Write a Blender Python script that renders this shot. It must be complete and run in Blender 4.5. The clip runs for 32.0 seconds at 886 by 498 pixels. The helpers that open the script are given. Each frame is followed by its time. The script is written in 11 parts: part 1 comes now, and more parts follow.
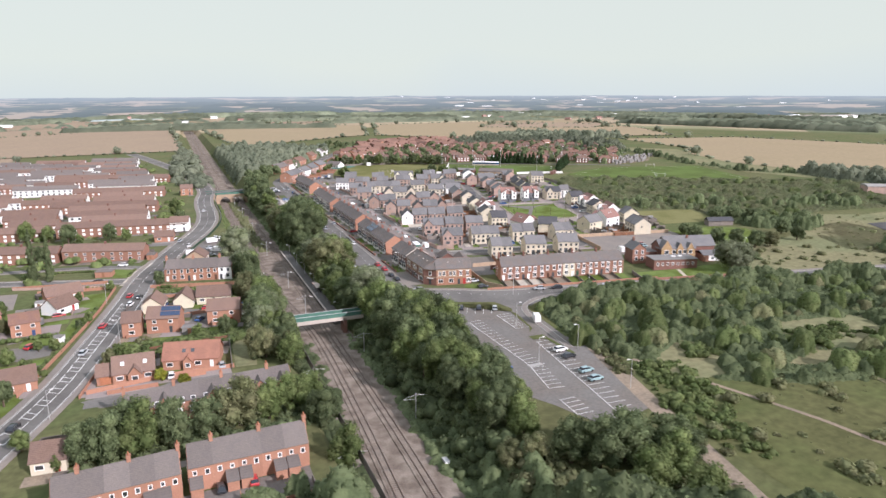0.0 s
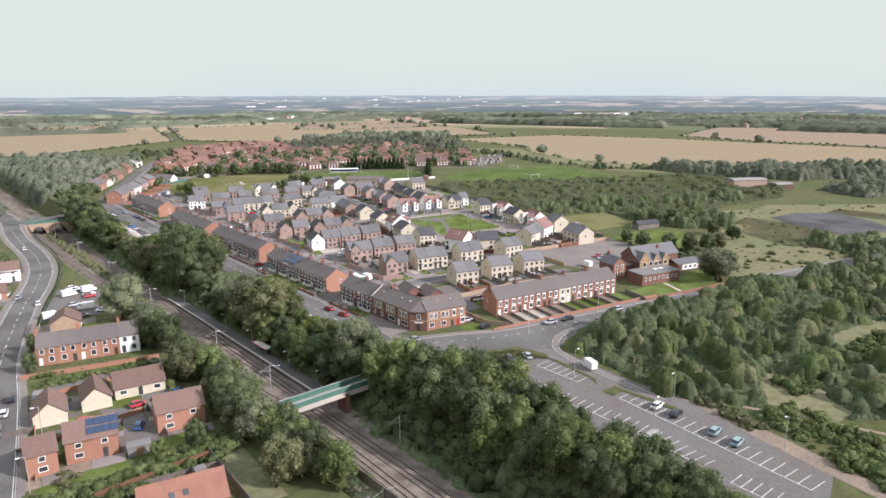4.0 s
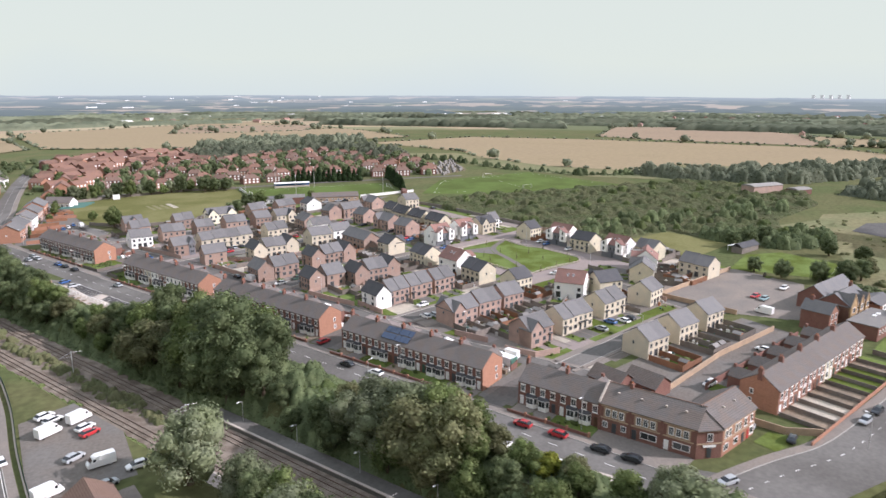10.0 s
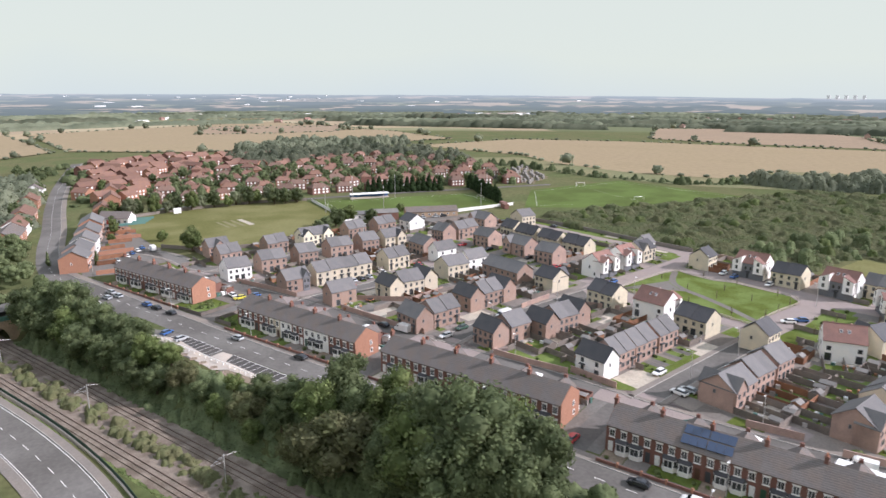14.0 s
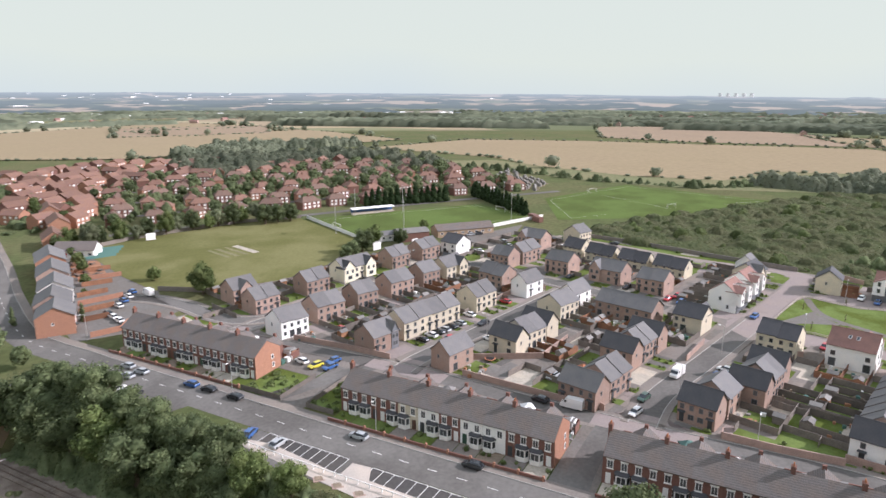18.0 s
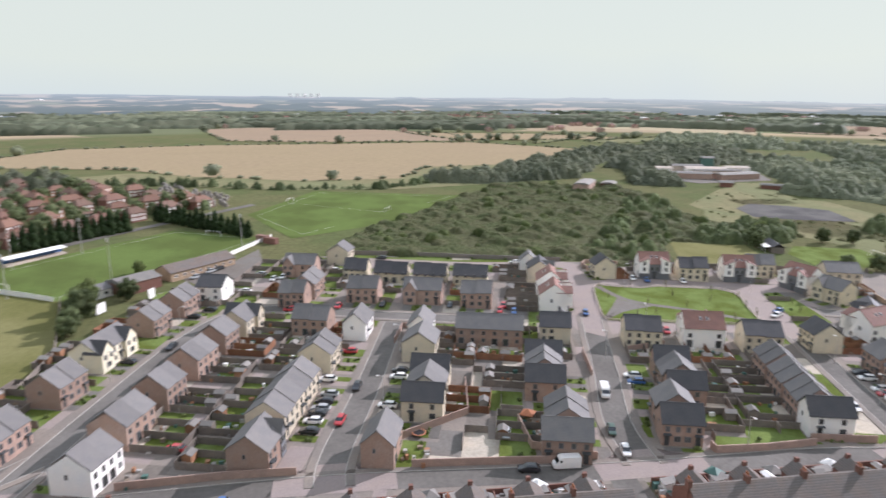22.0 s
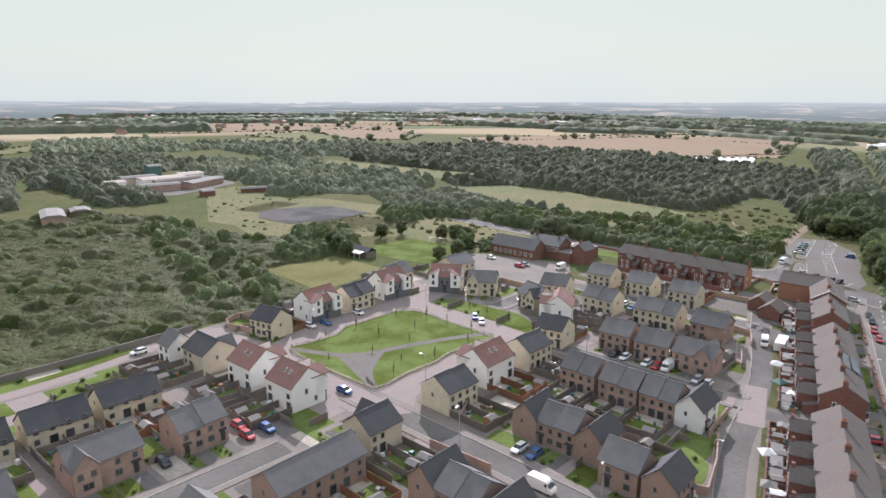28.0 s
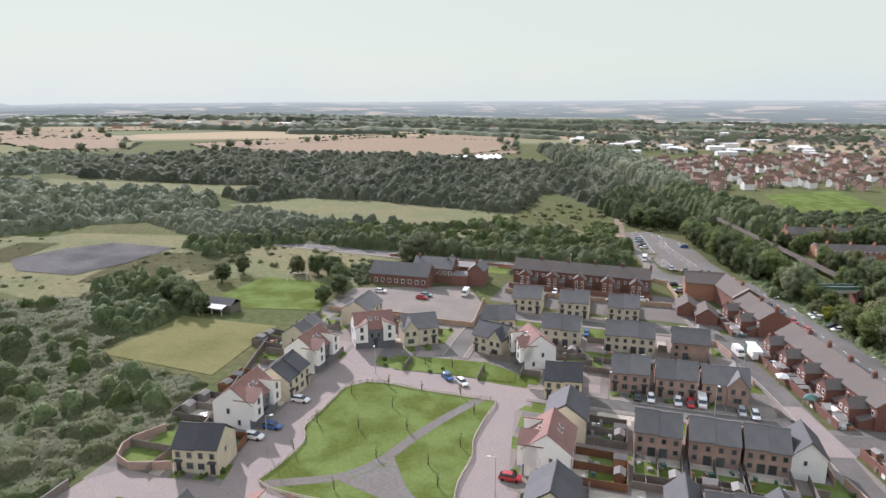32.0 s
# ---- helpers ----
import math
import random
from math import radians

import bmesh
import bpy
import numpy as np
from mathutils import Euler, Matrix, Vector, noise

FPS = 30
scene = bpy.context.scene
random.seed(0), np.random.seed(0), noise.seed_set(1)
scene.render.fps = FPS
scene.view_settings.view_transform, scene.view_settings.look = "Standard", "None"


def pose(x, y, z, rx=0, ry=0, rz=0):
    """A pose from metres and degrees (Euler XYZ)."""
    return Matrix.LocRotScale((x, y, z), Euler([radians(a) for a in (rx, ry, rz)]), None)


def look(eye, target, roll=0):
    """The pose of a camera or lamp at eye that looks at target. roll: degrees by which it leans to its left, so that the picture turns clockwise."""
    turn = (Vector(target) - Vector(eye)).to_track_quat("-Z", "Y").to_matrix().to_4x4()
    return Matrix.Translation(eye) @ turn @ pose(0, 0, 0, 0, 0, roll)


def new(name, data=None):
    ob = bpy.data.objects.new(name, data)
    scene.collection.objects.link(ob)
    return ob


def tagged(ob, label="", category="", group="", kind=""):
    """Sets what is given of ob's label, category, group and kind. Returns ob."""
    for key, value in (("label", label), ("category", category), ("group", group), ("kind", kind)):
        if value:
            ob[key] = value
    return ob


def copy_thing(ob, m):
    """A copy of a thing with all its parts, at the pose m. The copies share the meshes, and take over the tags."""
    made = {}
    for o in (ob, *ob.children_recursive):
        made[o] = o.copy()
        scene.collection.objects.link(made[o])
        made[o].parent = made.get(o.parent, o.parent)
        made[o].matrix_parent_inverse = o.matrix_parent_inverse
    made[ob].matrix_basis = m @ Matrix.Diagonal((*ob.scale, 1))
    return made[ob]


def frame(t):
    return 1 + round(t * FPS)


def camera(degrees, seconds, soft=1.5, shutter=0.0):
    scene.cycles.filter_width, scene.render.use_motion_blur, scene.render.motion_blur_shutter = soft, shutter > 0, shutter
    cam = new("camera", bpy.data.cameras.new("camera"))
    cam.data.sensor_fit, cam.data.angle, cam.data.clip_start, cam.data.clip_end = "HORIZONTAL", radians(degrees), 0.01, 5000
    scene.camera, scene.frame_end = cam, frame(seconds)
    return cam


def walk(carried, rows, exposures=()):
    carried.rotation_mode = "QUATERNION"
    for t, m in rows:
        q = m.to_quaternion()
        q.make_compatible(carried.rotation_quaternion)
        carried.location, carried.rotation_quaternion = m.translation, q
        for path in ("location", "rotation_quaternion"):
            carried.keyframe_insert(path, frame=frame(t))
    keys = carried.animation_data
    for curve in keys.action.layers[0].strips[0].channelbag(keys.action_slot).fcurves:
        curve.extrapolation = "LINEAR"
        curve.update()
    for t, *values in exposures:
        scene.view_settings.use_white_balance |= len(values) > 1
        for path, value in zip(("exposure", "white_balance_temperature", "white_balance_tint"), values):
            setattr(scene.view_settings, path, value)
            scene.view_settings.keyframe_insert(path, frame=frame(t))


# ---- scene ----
cam = camera(67.6, 32.0, shutter=0.4)
METRES, EYE, TILT, LEAN, TURN = 648.0, 73.6, 0.9, -1.3, -22.2
ROWS = [
    (0.0, 0.0, 0.0, 0.0, -0.34, -13.94, 1.35),
    (0.5, -0.0126, 0.0099, 0.0002, -1.47, -13.96, 1.34),
    (1.0, -0.0254, 0.0204, 0.0003, -5.12, -14.05, 1.32),
    (1.5, -0.037, 0.0307, 0.0005, -7.32, -14.09, 1.3),
    (2.0, -0.0486, 0.0417, 0.0006, -9.59, -14.13, 1.26),
    (2.5, -0.0595, 0.0528, 0.0008, -11.94, -14.19, 1.21),
    (3.0, -0.0704, 0.0647, 0.001, -14.27, -14.22, 1.17),
    (3.5, -0.0802, 0.0766, 0.0011, -16.44, -14.27, 1.14),
    (5.5, -0.1157, 0.1284, 0.0011, -25.19, -14.42, 0.92),
    (6.0, -0.1233, 0.1426, 0.001, -26.55, -14.44, 0.89),
    (6.5, -0.1302, 0.1565, 0.0007, -28.16, -14.46, 0.87),
    (7.0, -0.1369, 0.1712, 0.0004, -29.67, -14.48, 0.82),
    (7.5, -0.1429, 0.1856, 0.0002, -30.89, -14.5, 0.78),
    (8.0, -0.1488, 0.2007, -0.0001, -31.52, -14.51, 0.72),
    (8.5, -0.1539, 0.2154, -0.0004, -31.59, -14.52, 0.65),
    (9.0, -0.1591, 0.2308, -0.0006, -31.6, -14.52, 0.64),
    (9.5, -0.1636, 0.2454, -0.0009, -31.62, -14.52, 0.68),
    (10.0, -0.1684, 0.2609, -0.0011, -31.62, -14.51, 0.67),
    (10.5, -0.1726, 0.275, -0.0013, -31.62, -14.52, 0.67),
    (11.0, -0.1775, 0.2911, -0.0015, -31.66, -14.52, 0.65),
    (11.5, -0.1817, 0.3054, -0.0018, -31.67, -14.51, 0.62),
    (12.0, -0.1865, 0.3216, -0.002, -31.67, -14.51, 0.56),
    (12.5, -0.1906, 0.3359, -0.0019, -31.67, -14.55, 0.51),
    (13.0, -0.1953, 0.352, -0.002, -31.67, -14.55, 0.51),
    (13.5, -0.1994, 0.3661, -0.0019, -31.65, -14.57, 0.5),
    (14.0, -0.204, 0.3823, -0.0021, -31.67, -14.56, 0.53),
    (14.5, -0.2083, 0.3964, -0.0022, -31.68, -14.6, 0.53),
    (15.0, -0.2131, 0.4124, -0.0023, -31.67, -14.61, 0.51),
    (15.5, -0.2171, 0.4264, -0.0025, -31.88, -14.61, 0.54),
    (17.5, -0.2339, 0.4867, -0.0027, -36.01, -14.75, 0.37),
    (18.0, -0.238, 0.5029, -0.0029, -40.09, -14.79, 0.34),
    (18.5, -0.2412, 0.5173, -0.0029, -44.15, -14.85, 0.24),
    (19.0, -0.2443, 0.5332, -0.0031, -47.53, -14.85, 0.08),
    (19.5, -0.2464, 0.5484, -0.0031, -49.99, -14.87, -0.02),
    (20.0, -0.2478, 0.5645, -0.0032, -51.76, -14.86, -0.07),
    (20.5, -0.2483, 0.5799, -0.0034, -53.32, -14.84, -0.16),
    (21.0, -0.2481, 0.5958, -0.0036, -56.46, -14.87, -0.29),
    (21.5, -0.2473, 0.6107, -0.0041, -63.76, -14.79, -0.52),
    (22.0, -0.2457, 0.6264, -0.0045, -75.88, -14.66, -0.71),
    (22.5, -0.2427, 0.6415, -0.0047, -84.06, -14.56, -0.82),
    (23.0, -0.2376, 0.6564, -0.0054, -88.0, -14.44, -0.93),
    (23.5, -0.2311, 0.67, -0.0056, -91.18, -14.4, -1.03),
    (24.0, -0.223, 0.6829, -0.0062, -96.65, -14.26, -1.02),
    (24.5, -0.2143, 0.695, -0.0066, -103.01, -14.13, -1.08),
    (25.0, -0.2038, 0.7065, -0.0068, -109.23, -14.02, -1.2),
    (25.5, -0.1928, 0.7165, -0.0073, -115.33, -13.88, -1.31),
    (26.0, -0.1804, 0.7255, -0.0078, -121.45, -13.71, -1.36),
    (26.5, -0.1676, 0.7329, -0.0082, -127.06, -13.59, -1.39),
    (28.5, -0.1094, 0.7513, -0.0088, -131.42, -13.55, -1.43),
    (29.0, -0.094, 0.7541, -0.0089, -133.48, -13.46, -1.46),
    (29.5, -0.0792, 0.7561, -0.0089, -137.91, -13.37, -1.44),
    (30.0, -0.0633, 0.7579, -0.0091, -142.18, -13.29, -1.5),
    (30.5, -0.0482, 0.7586, -0.0095, -145.58, -13.21, -1.52),
    (31.0, -0.0324, 0.7586, -0.0097, -149.26, -13.13, -1.47),
    (31.5, -0.0171, 0.758, -0.0098, -152.79, -13.05, -1.44),
    (32.0, -0.0013, 0.7561, -0.0097, -156.41, -12.98, -1.38),
]
walk(cam, [(t, pose(0, 0, EYE, TILT, LEAN, TURN) @ pose(METRES * x, METRES * y, METRES * z, 90 + pitch, roll, yaw)) for t, x, y, z, yaw, pitch, roll in ROWS], exposures=((0.0, 0.33, 5900, 20),))

# ---- light ----
SUN_AZ, SUN_EL = 152.0, 30.0        # degrees clockwise from +y, and above the horizon
world = bpy.data.worlds.new("sky")
scene.world = world
world.use_nodes = True
wt = world.node_tree
sky = wt.nodes.new("ShaderNodeTexSky")
sky.sky_type, sky.sun_disc = "NISHITA", False
sky.sun_elevation, sky.sun_rotation = radians(SUN_EL), radians(SUN_AZ)
sky.air_density, sky.dust_density, sky.ozone_density, sky.altitude = 1.0, 0.6, 1.0, 60
veil = wt.nodes.new("ShaderNodeMix")          # thin bright cloud over the blue
veil.data_type = "RGBA"
veil.inputs[0].default_value = 0.97
# the veil is milky near the horizon and lets the blue through overhead
around, height_of, rise, tone = wt.nodes.new("ShaderNodeTexCoord"), wt.nodes.new("ShaderNodeSeparateXYZ"), wt.nodes.new("ShaderNodeMapRange"), wt.nodes.new("ShaderNodeMix")
wt.links.new(around.outputs["Generated"], height_of.inputs[0])
wt.links.new(height_of.outputs["Z"], rise.inputs["Value"])
rise.inputs["From Min"].default_value, rise.inputs["From Max"].default_value = 0.22, 0.8
tone.data_type = "RGBA"
tone.inputs[6].default_value, tone.inputs[7].default_value = (4.62, 4.95, 4.08, 1), (5.3, 6.1, 6.6, 1)
wt.links.new(rise.outputs[0], tone.inputs[0])
# a band of blue haze low down, and soft uneven cloud
low, cloud, uneven, haze = wt.nodes.new("ShaderNodeMapRange"), wt.nodes.new("ShaderNodeTexNoise"), wt.nodes.new("ShaderNodeMath"), wt.nodes.new("ShaderNodeMix")
wt.links.new(around.outputs["Generated"], cloud.inputs["Vector"])
cloud.inputs["Scale"].default_value, cloud.inputs["Detail"].default_value = 2.6, 2.0
uneven.operation, uneven.inputs[1].default_value = "MULTIPLY", 0.14
wt.links.new(cloud.outputs["Fac"], uneven.inputs[0])
shift = wt.nodes.new("ShaderNodeMath")
shift.operation = "SUBTRACT"
wt.links.new(height_of.outputs["Z"], shift.inputs[0])
wt.links.new(uneven.outputs[0], shift.inputs[1])
wt.links.new(shift.outputs[0], low.inputs["Value"])
low.inputs["From Min"].default_value, low.inputs["From Max"].default_value = -0.1, -0.02
haze.data_type = "RGBA"
haze.inputs[6].default_value = (4.12, 4.62, 4.28, 1)
wt.links.new(low.outputs[0], haze.inputs[0])
wt.links.new(tone.outputs[2], haze.inputs[7])
wt.links.new(haze.outputs[2], veil.inputs[7])
wt.links.new(sky.outputs[0], veil.inputs[6])
wt.links.new(veil.outputs[2], wt.nodes["Background"].inputs[0])
wt.nodes["Background"].inputs[1].default_value = 0.13
sun = new("sun", bpy.data.lights.new("sun", "SUN"))
sun.data.energy, sun.data.angle, sun.data.color = 4.5, radians(0.6), (1.0, 0.965, 0.945)
SUN_DIR = Vector((math.sin(radians(SUN_AZ)) * math.cos(radians(SUN_EL)), math.cos(radians(SUN_AZ)) * math.cos(radians(SUN_EL)), math.sin(radians(SUN_EL))))
sun.matrix_world = look(SUN_DIR * 300, (0, 0, 0))


# ---- materials ----
def material(name, colour, rough=0.85, vary=0.25, scale=0.4, fine=4.0, bump=0.15, metal=0.0, per_object=0.0, island=0.0, spec=0.3, courses=None, space="Object", second=None):
    """A procedural surface: a base colour with broad stains and fine grain, relief, and courses of tiles along the slope if asked."""
    m = bpy.data.materials.new(name)
    m.use_nodes = True
    n, l = m.node_tree.nodes, m.node_tree.links
    b = n["Principled BSDF"]
    b.inputs["Roughness"].default_value, b.inputs["Metallic"].default_value = rough, metal
    b.inputs["Specular IOR Level"].default_value = spec
    tc = n.new("ShaderNodeTexCoord")
    geo = n.new("ShaderNodeNewGeometry")
    co = geo.outputs["Position"] if space == "World" else tc.outputs["Object"]
    big, small = n.new("ShaderNodeTexNoise"), n.new("ShaderNodeTexNoise")
    for tex, s, d in ((big, scale, 5), (small, fine, 3)):
        tex.inputs["Scale"].default_value, tex.inputs["Detail"].default_value = s, d
        l.new(co, tex.inputs["Vector"])
    mixn = n.new("ShaderNodeMath")
    mixn.operation = "ADD"
    l.new(big.outputs["Fac"], mixn.inputs[0])
    l.new(small.outputs["Fac"], mixn.inputs[1])
    ramp = n.new("ShaderNodeMapRange")
    ramp.inputs["From Min"].default_value, ramp.inputs["From Max"].default_value = 0.7, 1.3
    ramp.inputs["To Min"].default_value, ramp.inputs["To Max"].default_value = 1 - vary, 1 + vary
    l.new(mixn.outputs[0], ramp.inputs["Value"])
    value = ramp.outputs[0]

    def times(a, bsock):
        t = n.new("ShaderNodeMath")
        t.operation = "MULTIPLY"
        l.new(a, t.inputs[0])
        l.new(bsock, t.inputs[1])
        return t.outputs[0]

    def spread(src, amount):
        r = n.new("ShaderNodeMapRange")
        r.inputs["To Min"].default_value, r.inputs["To Max"].default_value = 1 - amount, 1 + amount
        l.new(src, r.inputs["Value"])
        return r.outputs[0]
    if per_object:
        info = n.new("ShaderNodeObjectInfo")
        value = times(value, spread(info.outputs["Random"], per_object))
    if island:
        value = times(value, spread(geo.outputs["Random Per Island"], island))
    if courses:
        wave = n.new("ShaderNodeTexWave")
        wave.wave_type, wave.bands_direction, wave.wave_profile = "BANDS", courses[0], "SAW"
        wave.inputs["Scale"].default_value = courses[1]
        wave.inputs["Distortion"].default_value = 0.3
        l.new(co, wave.inputs["Vector"])
        value = times(value, spread(wave.outputs["Fac"], courses[2]))
    hue = n.new("ShaderNodeMix")
    hue.data_type = "RGBA"
    hue.inputs[6].default_value = (*colour, 1)
    other = second or tuple(min(1, c * k) for c, k in zip(colour, (1.12, 1.0, 0.86)))
    hue.inputs[7].default_value = (*other, 1)
    if second:
        r2 = n.new("ShaderNodeMapRange")
        r2.inputs["From Min"].default_value, r2.inputs["From Max"].default_value = 0.42, 0.58
        l.new(big.outputs["Fac"], r2.inputs["Value"])
        l.new(r2.outputs[0], hue.inputs[0])
    else:
        l.new(big.outputs["Fac"], hue.inputs[0])
    mult = n.new("ShaderNodeVectorMath")
    mult.operation = "SCALE"
    l.new(hue.outputs[2], mult.inputs[0])
    l.new(value, mult.inputs["Scale"])
    l.new(mult.outputs[0], b.inputs["Base Color"])
    if bump:
        bp = n.new("ShaderNodeBump")
        bp.inputs["Strength"].default_value, bp.inputs["Distance"].default_value = bump, 0.1
        l.new(small.outputs["Fac"], bp.inputs["Height"])
        l.new(bp.outputs[0], b.inputs["Normal"])
    return m


def paint(name, colour, rough=0.35, coat=0.0):
    m = material(name, colour, rough, vary=0.05, bump=0.0, spec=0.5)
    m.node_tree.nodes["Principled BSDF"].inputs["Coat Weight"].default_value = coat
    return m


def leaf(name, colour, second, scale=0.25):
    m = material(name, colour, 0.7, vary=0.25, scale=scale, fine=1.5, bump=0.0, per_object=0.25, island=0.34, spec=0.1, second=second)
    b = m.node_tree.nodes["Principled BSDF"]
    n, l = m.node_tree.nodes, m.node_tree.links
    through_light, both = n.new("ShaderNodeBsdfTranslucent"), n.new("ShaderNodeMixShader")
    l.new(b.inputs["Base Color"].links[0].from_socket, through_light.inputs["Color"])
    both.inputs[0].default_value = 0.45
    b.inputs["Sheen Weight"].default_value, b.inputs["Sheen Tint"].default_value = 0.05, (0.75, 0.85, 0.5, 1)
    l.new(b.outputs[0], both.inputs[1])
    l.new(through_light.outputs[0], both.inputs[2])
    l.new(both.outputs[0], n["Material Output"].inputs["Surface"])
    return m


# On the old terraces BRICK, BRICK_MID and BRICK_RED paint one brick's sun and shade.
BRICK = material("orange_brick", (0.395, 0.196, 0.122), vary=0.22, per_object=0.1, second=(0.33, 0.165, 0.105))
BRICK_NEW = material("pinkish_new_brick", (0.345, 0.245, 0.195), vary=0.2, per_object=0.12, second=(0.3, 0.2, 0.152))
BRICK_RED = material("old_red_brick", (0.215, 0.108, 0.08), vary=0.25, per_object=0.06, second=(0.175, 0.083, 0.062))
BRICK_MID = material("warm_red_brick", (0.3, 0.152, 0.1), vary=0.24, per_object=0.05, second=(0.25, 0.126, 0.085))
BRICK_PINK = material("pale_pink_brick", (0.36, 0.26, 0.222), vary=0.2, per_object=0.1)
BRICK_OCHRE = material("ochre_brick", (0.36, 0.25, 0.135), vary=0.22)
BRICK_BUFF = material("buff_brick", (0.37, 0.275, 0.195), vary=0.2, per_object=0.08)
WALL_GREY = material("weathered_wall", (0.23, 0.195, 0.165), vary=0.25, scale=0.5, second=(0.19, 0.165, 0.145))
CREAM = material("cream_render", (0.53, 0.48, 0.385), vary=0.1, per_object=0.06)
STONE = material("pale_yellow_stone", (0.55, 0.505, 0.395), vary=0.14, per_object=0.06)
IVORY = material("ivory_render", (0.72, 0.68, 0.55), vary=0.08, per_object=0.04, scale=0.25)
WHITE = material("white_render", (0.77, 0.775, 0.775), vary=0.06, scale=0.25)
UPVC = paint("white_plastic", (0.8, 0.8, 0.8), 0.3)
GREY_FRAME = paint("grey_window_frame", (0.15, 0.15, 0.155), 0.4)
GREY_CLAD = material("grey_cladding", (0.16, 0.17, 0.19), vary=0.12)
SLATE = material("grey_tile_roof", (0.148, 0.144, 0.145), 0.7, vary=0.14, per_object=0.14, courses=("Z", 1.6, 0.1), bump=0.1)
SLATE_WARM = material("weathered_slate_roof", (0.168, 0.137, 0.117), 0.8, vary=0.18, per_object=0.12, courses=("Z", 1.6, 0.12), bump=0.1, second=(0.138, 0.114, 0.1))
SLATE_DARK = material("dark_tile_roof", (0.07, 0.069, 0.074), 0.65, vary=0.15, per_object=0.14, courses=("Z", 1.6, 0.1), bump=0.1)
TILE_BROWN = material("brown_concrete_tile", (0.182, 0.145, 0.121), 0.9, spec=0.12, vary=0.24, scale=0.3, per_object=0.04, courses=("Z", 1.3, 0.2), second=(0.145, 0.125, 0.112))
TILE_RUST = material("rust_tile_roof", (0.258, 0.128, 0.09), 0.8, vary=0.18, per_object=0.1, courses=("Z", 1.5, 0.12))
TILE_RED = material("red_tile_roof", (0.228, 0.13, 0.11), 0.8, vary=0.16, per_object=0.1, courses=("Z", 1.5, 0.1))
TILE_WARM = material("warm_brown_tile", (0.205, 0.13, 0.097), 0.9, spec=0.12, vary=0.2, scale=0.3, per_object=0.14, courses=("Z", 1.3, 0.16), second=(0.17, 0.11, 0.085))
TILE_ORANGE = material("orange_tile_roof", (0.215, 0.115, 0.076), 0.8, vary=0.2, per_object=0.15, courses=("Z", 1.5, 0.12), second=(0.17, 0.094, 0.07))
GLASS = material("window_glass", (0.06, 0.065, 0.07), 0.08, vary=0.1, bump=0.0, spec=0.8, per_object=0.5)
SOLAR = material("solar_panel", (0.03, 0.05, 0.1), 0.12, vary=0.1, bump=0.0, spec=0.8)
TARMAC = material("grey_asphalt", (0.138, 0.123, 0.107), 0.9, vary=0.16, scale=0.06, fine=1.2, bump=0.08, space="World", spec=0.12, second=(0.162, 0.146, 0.128))
TARMAC_NEW = material("fresh_asphalt", (0.082, 0.077, 0.074), 0.9, vary=0.16, scale=0.1, fine=1.5, bump=0.08, space="World", spec=0.12)
COURT = material("weathered_court", (0.092, 0.085, 0.08), 0.95, vary=0.2, scale=0.06, fine=0.8, space="World", spec=0.05, second=(0.12, 0.11, 0.1))
TARMAC_OLD = material("worn_asphalt", (0.182, 0.154, 0.128), 0.9, vary=0.2, scale=0.09, fine=1.5, bump=0.08, space="World", spec=0.12, second=(0.164, 0.146, 0.127))
PAVING = material("grey_footway", (0.216, 0.192, 0.172), 0.9, vary=0.16, scale=0.12, fine=2.0, bump=0.08, space="World", spec=0.12)
BLOCK = material("pink_block_paving", (0.31, 0.248, 0.215), 0.9, vary=0.16, scale=0.15, fine=3.0, bump=0.1, space="World", spec=0.12, second=(0.27, 0.218, 0.195))
SLAB = material("pale_patio_slab", (0.42, 0.38, 0.32), 0.9, vary=0.2, scale=0.3, fine=2.0, space="World", spec=0.12)
CONCRETE = material("pale_concrete", (0.46, 0.41, 0.365), 0.9, vary=0.16, space="World", spec=0.12, scale=0.2)
KERB = material("kerb_stone", (0.36, 0.35, 0.33), 0.9, vary=0.1, space="World")
LINE = material("road_paint", (0.7, 0.7, 0.68), 0.7, vary=0.14, scale=0.8, space="World")
LAWN = material("mown_lawn", (0.108, 0.131, 0.03), 0.95, vary=0.2, scale=0.12, fine=1.6, space="World", spec=0.02, second=(0.135, 0.17, 0.05))
PITCH = material("sports_turf", (0.097, 0.122, 0.036), 0.95, vary=0.12, scale=0.05, fine=1.0, space="World", spec=0.02, second=(0.11, 0.145, 0.042))
CRICKET = material("dry_cricket_turf", (0.145, 0.138, 0.05), 0.95, vary=0.14, scale=0.04, fine=0.9, space="World", spec=0.02, second=(0.18, 0.165, 0.07))
GRASS = material("rough_grass", (0.108, 0.104, 0.042), 0.95, vary=0.3, scale=0.03, fine=0.5, bump=0.3, space="World", spec=0.02, second=(0.082, 0.09, 0.032))
MEADOW = material("dry_meadow_grass", (0.215, 0.19, 0.1), 0.95, vary=0.28, scale=0.035, fine=0.6, bump=0.3, space="World", spec=0.02, second=(0.15, 0.15, 0.075))
WHEAT = material("ripe_wheat", (0.3, 0.225, 0.135), 0.95, vary=0.12, scale=0.012, fine=0.2, space="World", spec=0.02, second=(0.275, 0.205, 0.125))
STUBBLE = material("pale_stubble", (0.3, 0.215, 0.145), 0.95, vary=0.14, scale=0.01, fine=0.2, space="World", spec=0.02, second=(0.265, 0.19, 0.13))
COUNTRY = material("open_country", (0.122, 0.117, 0.051), 0.95, vary=0.3, scale=0.03, fine=0.5, bump=0.3, space="World", spec=0.02, second=(0.078, 0.09, 0.034))
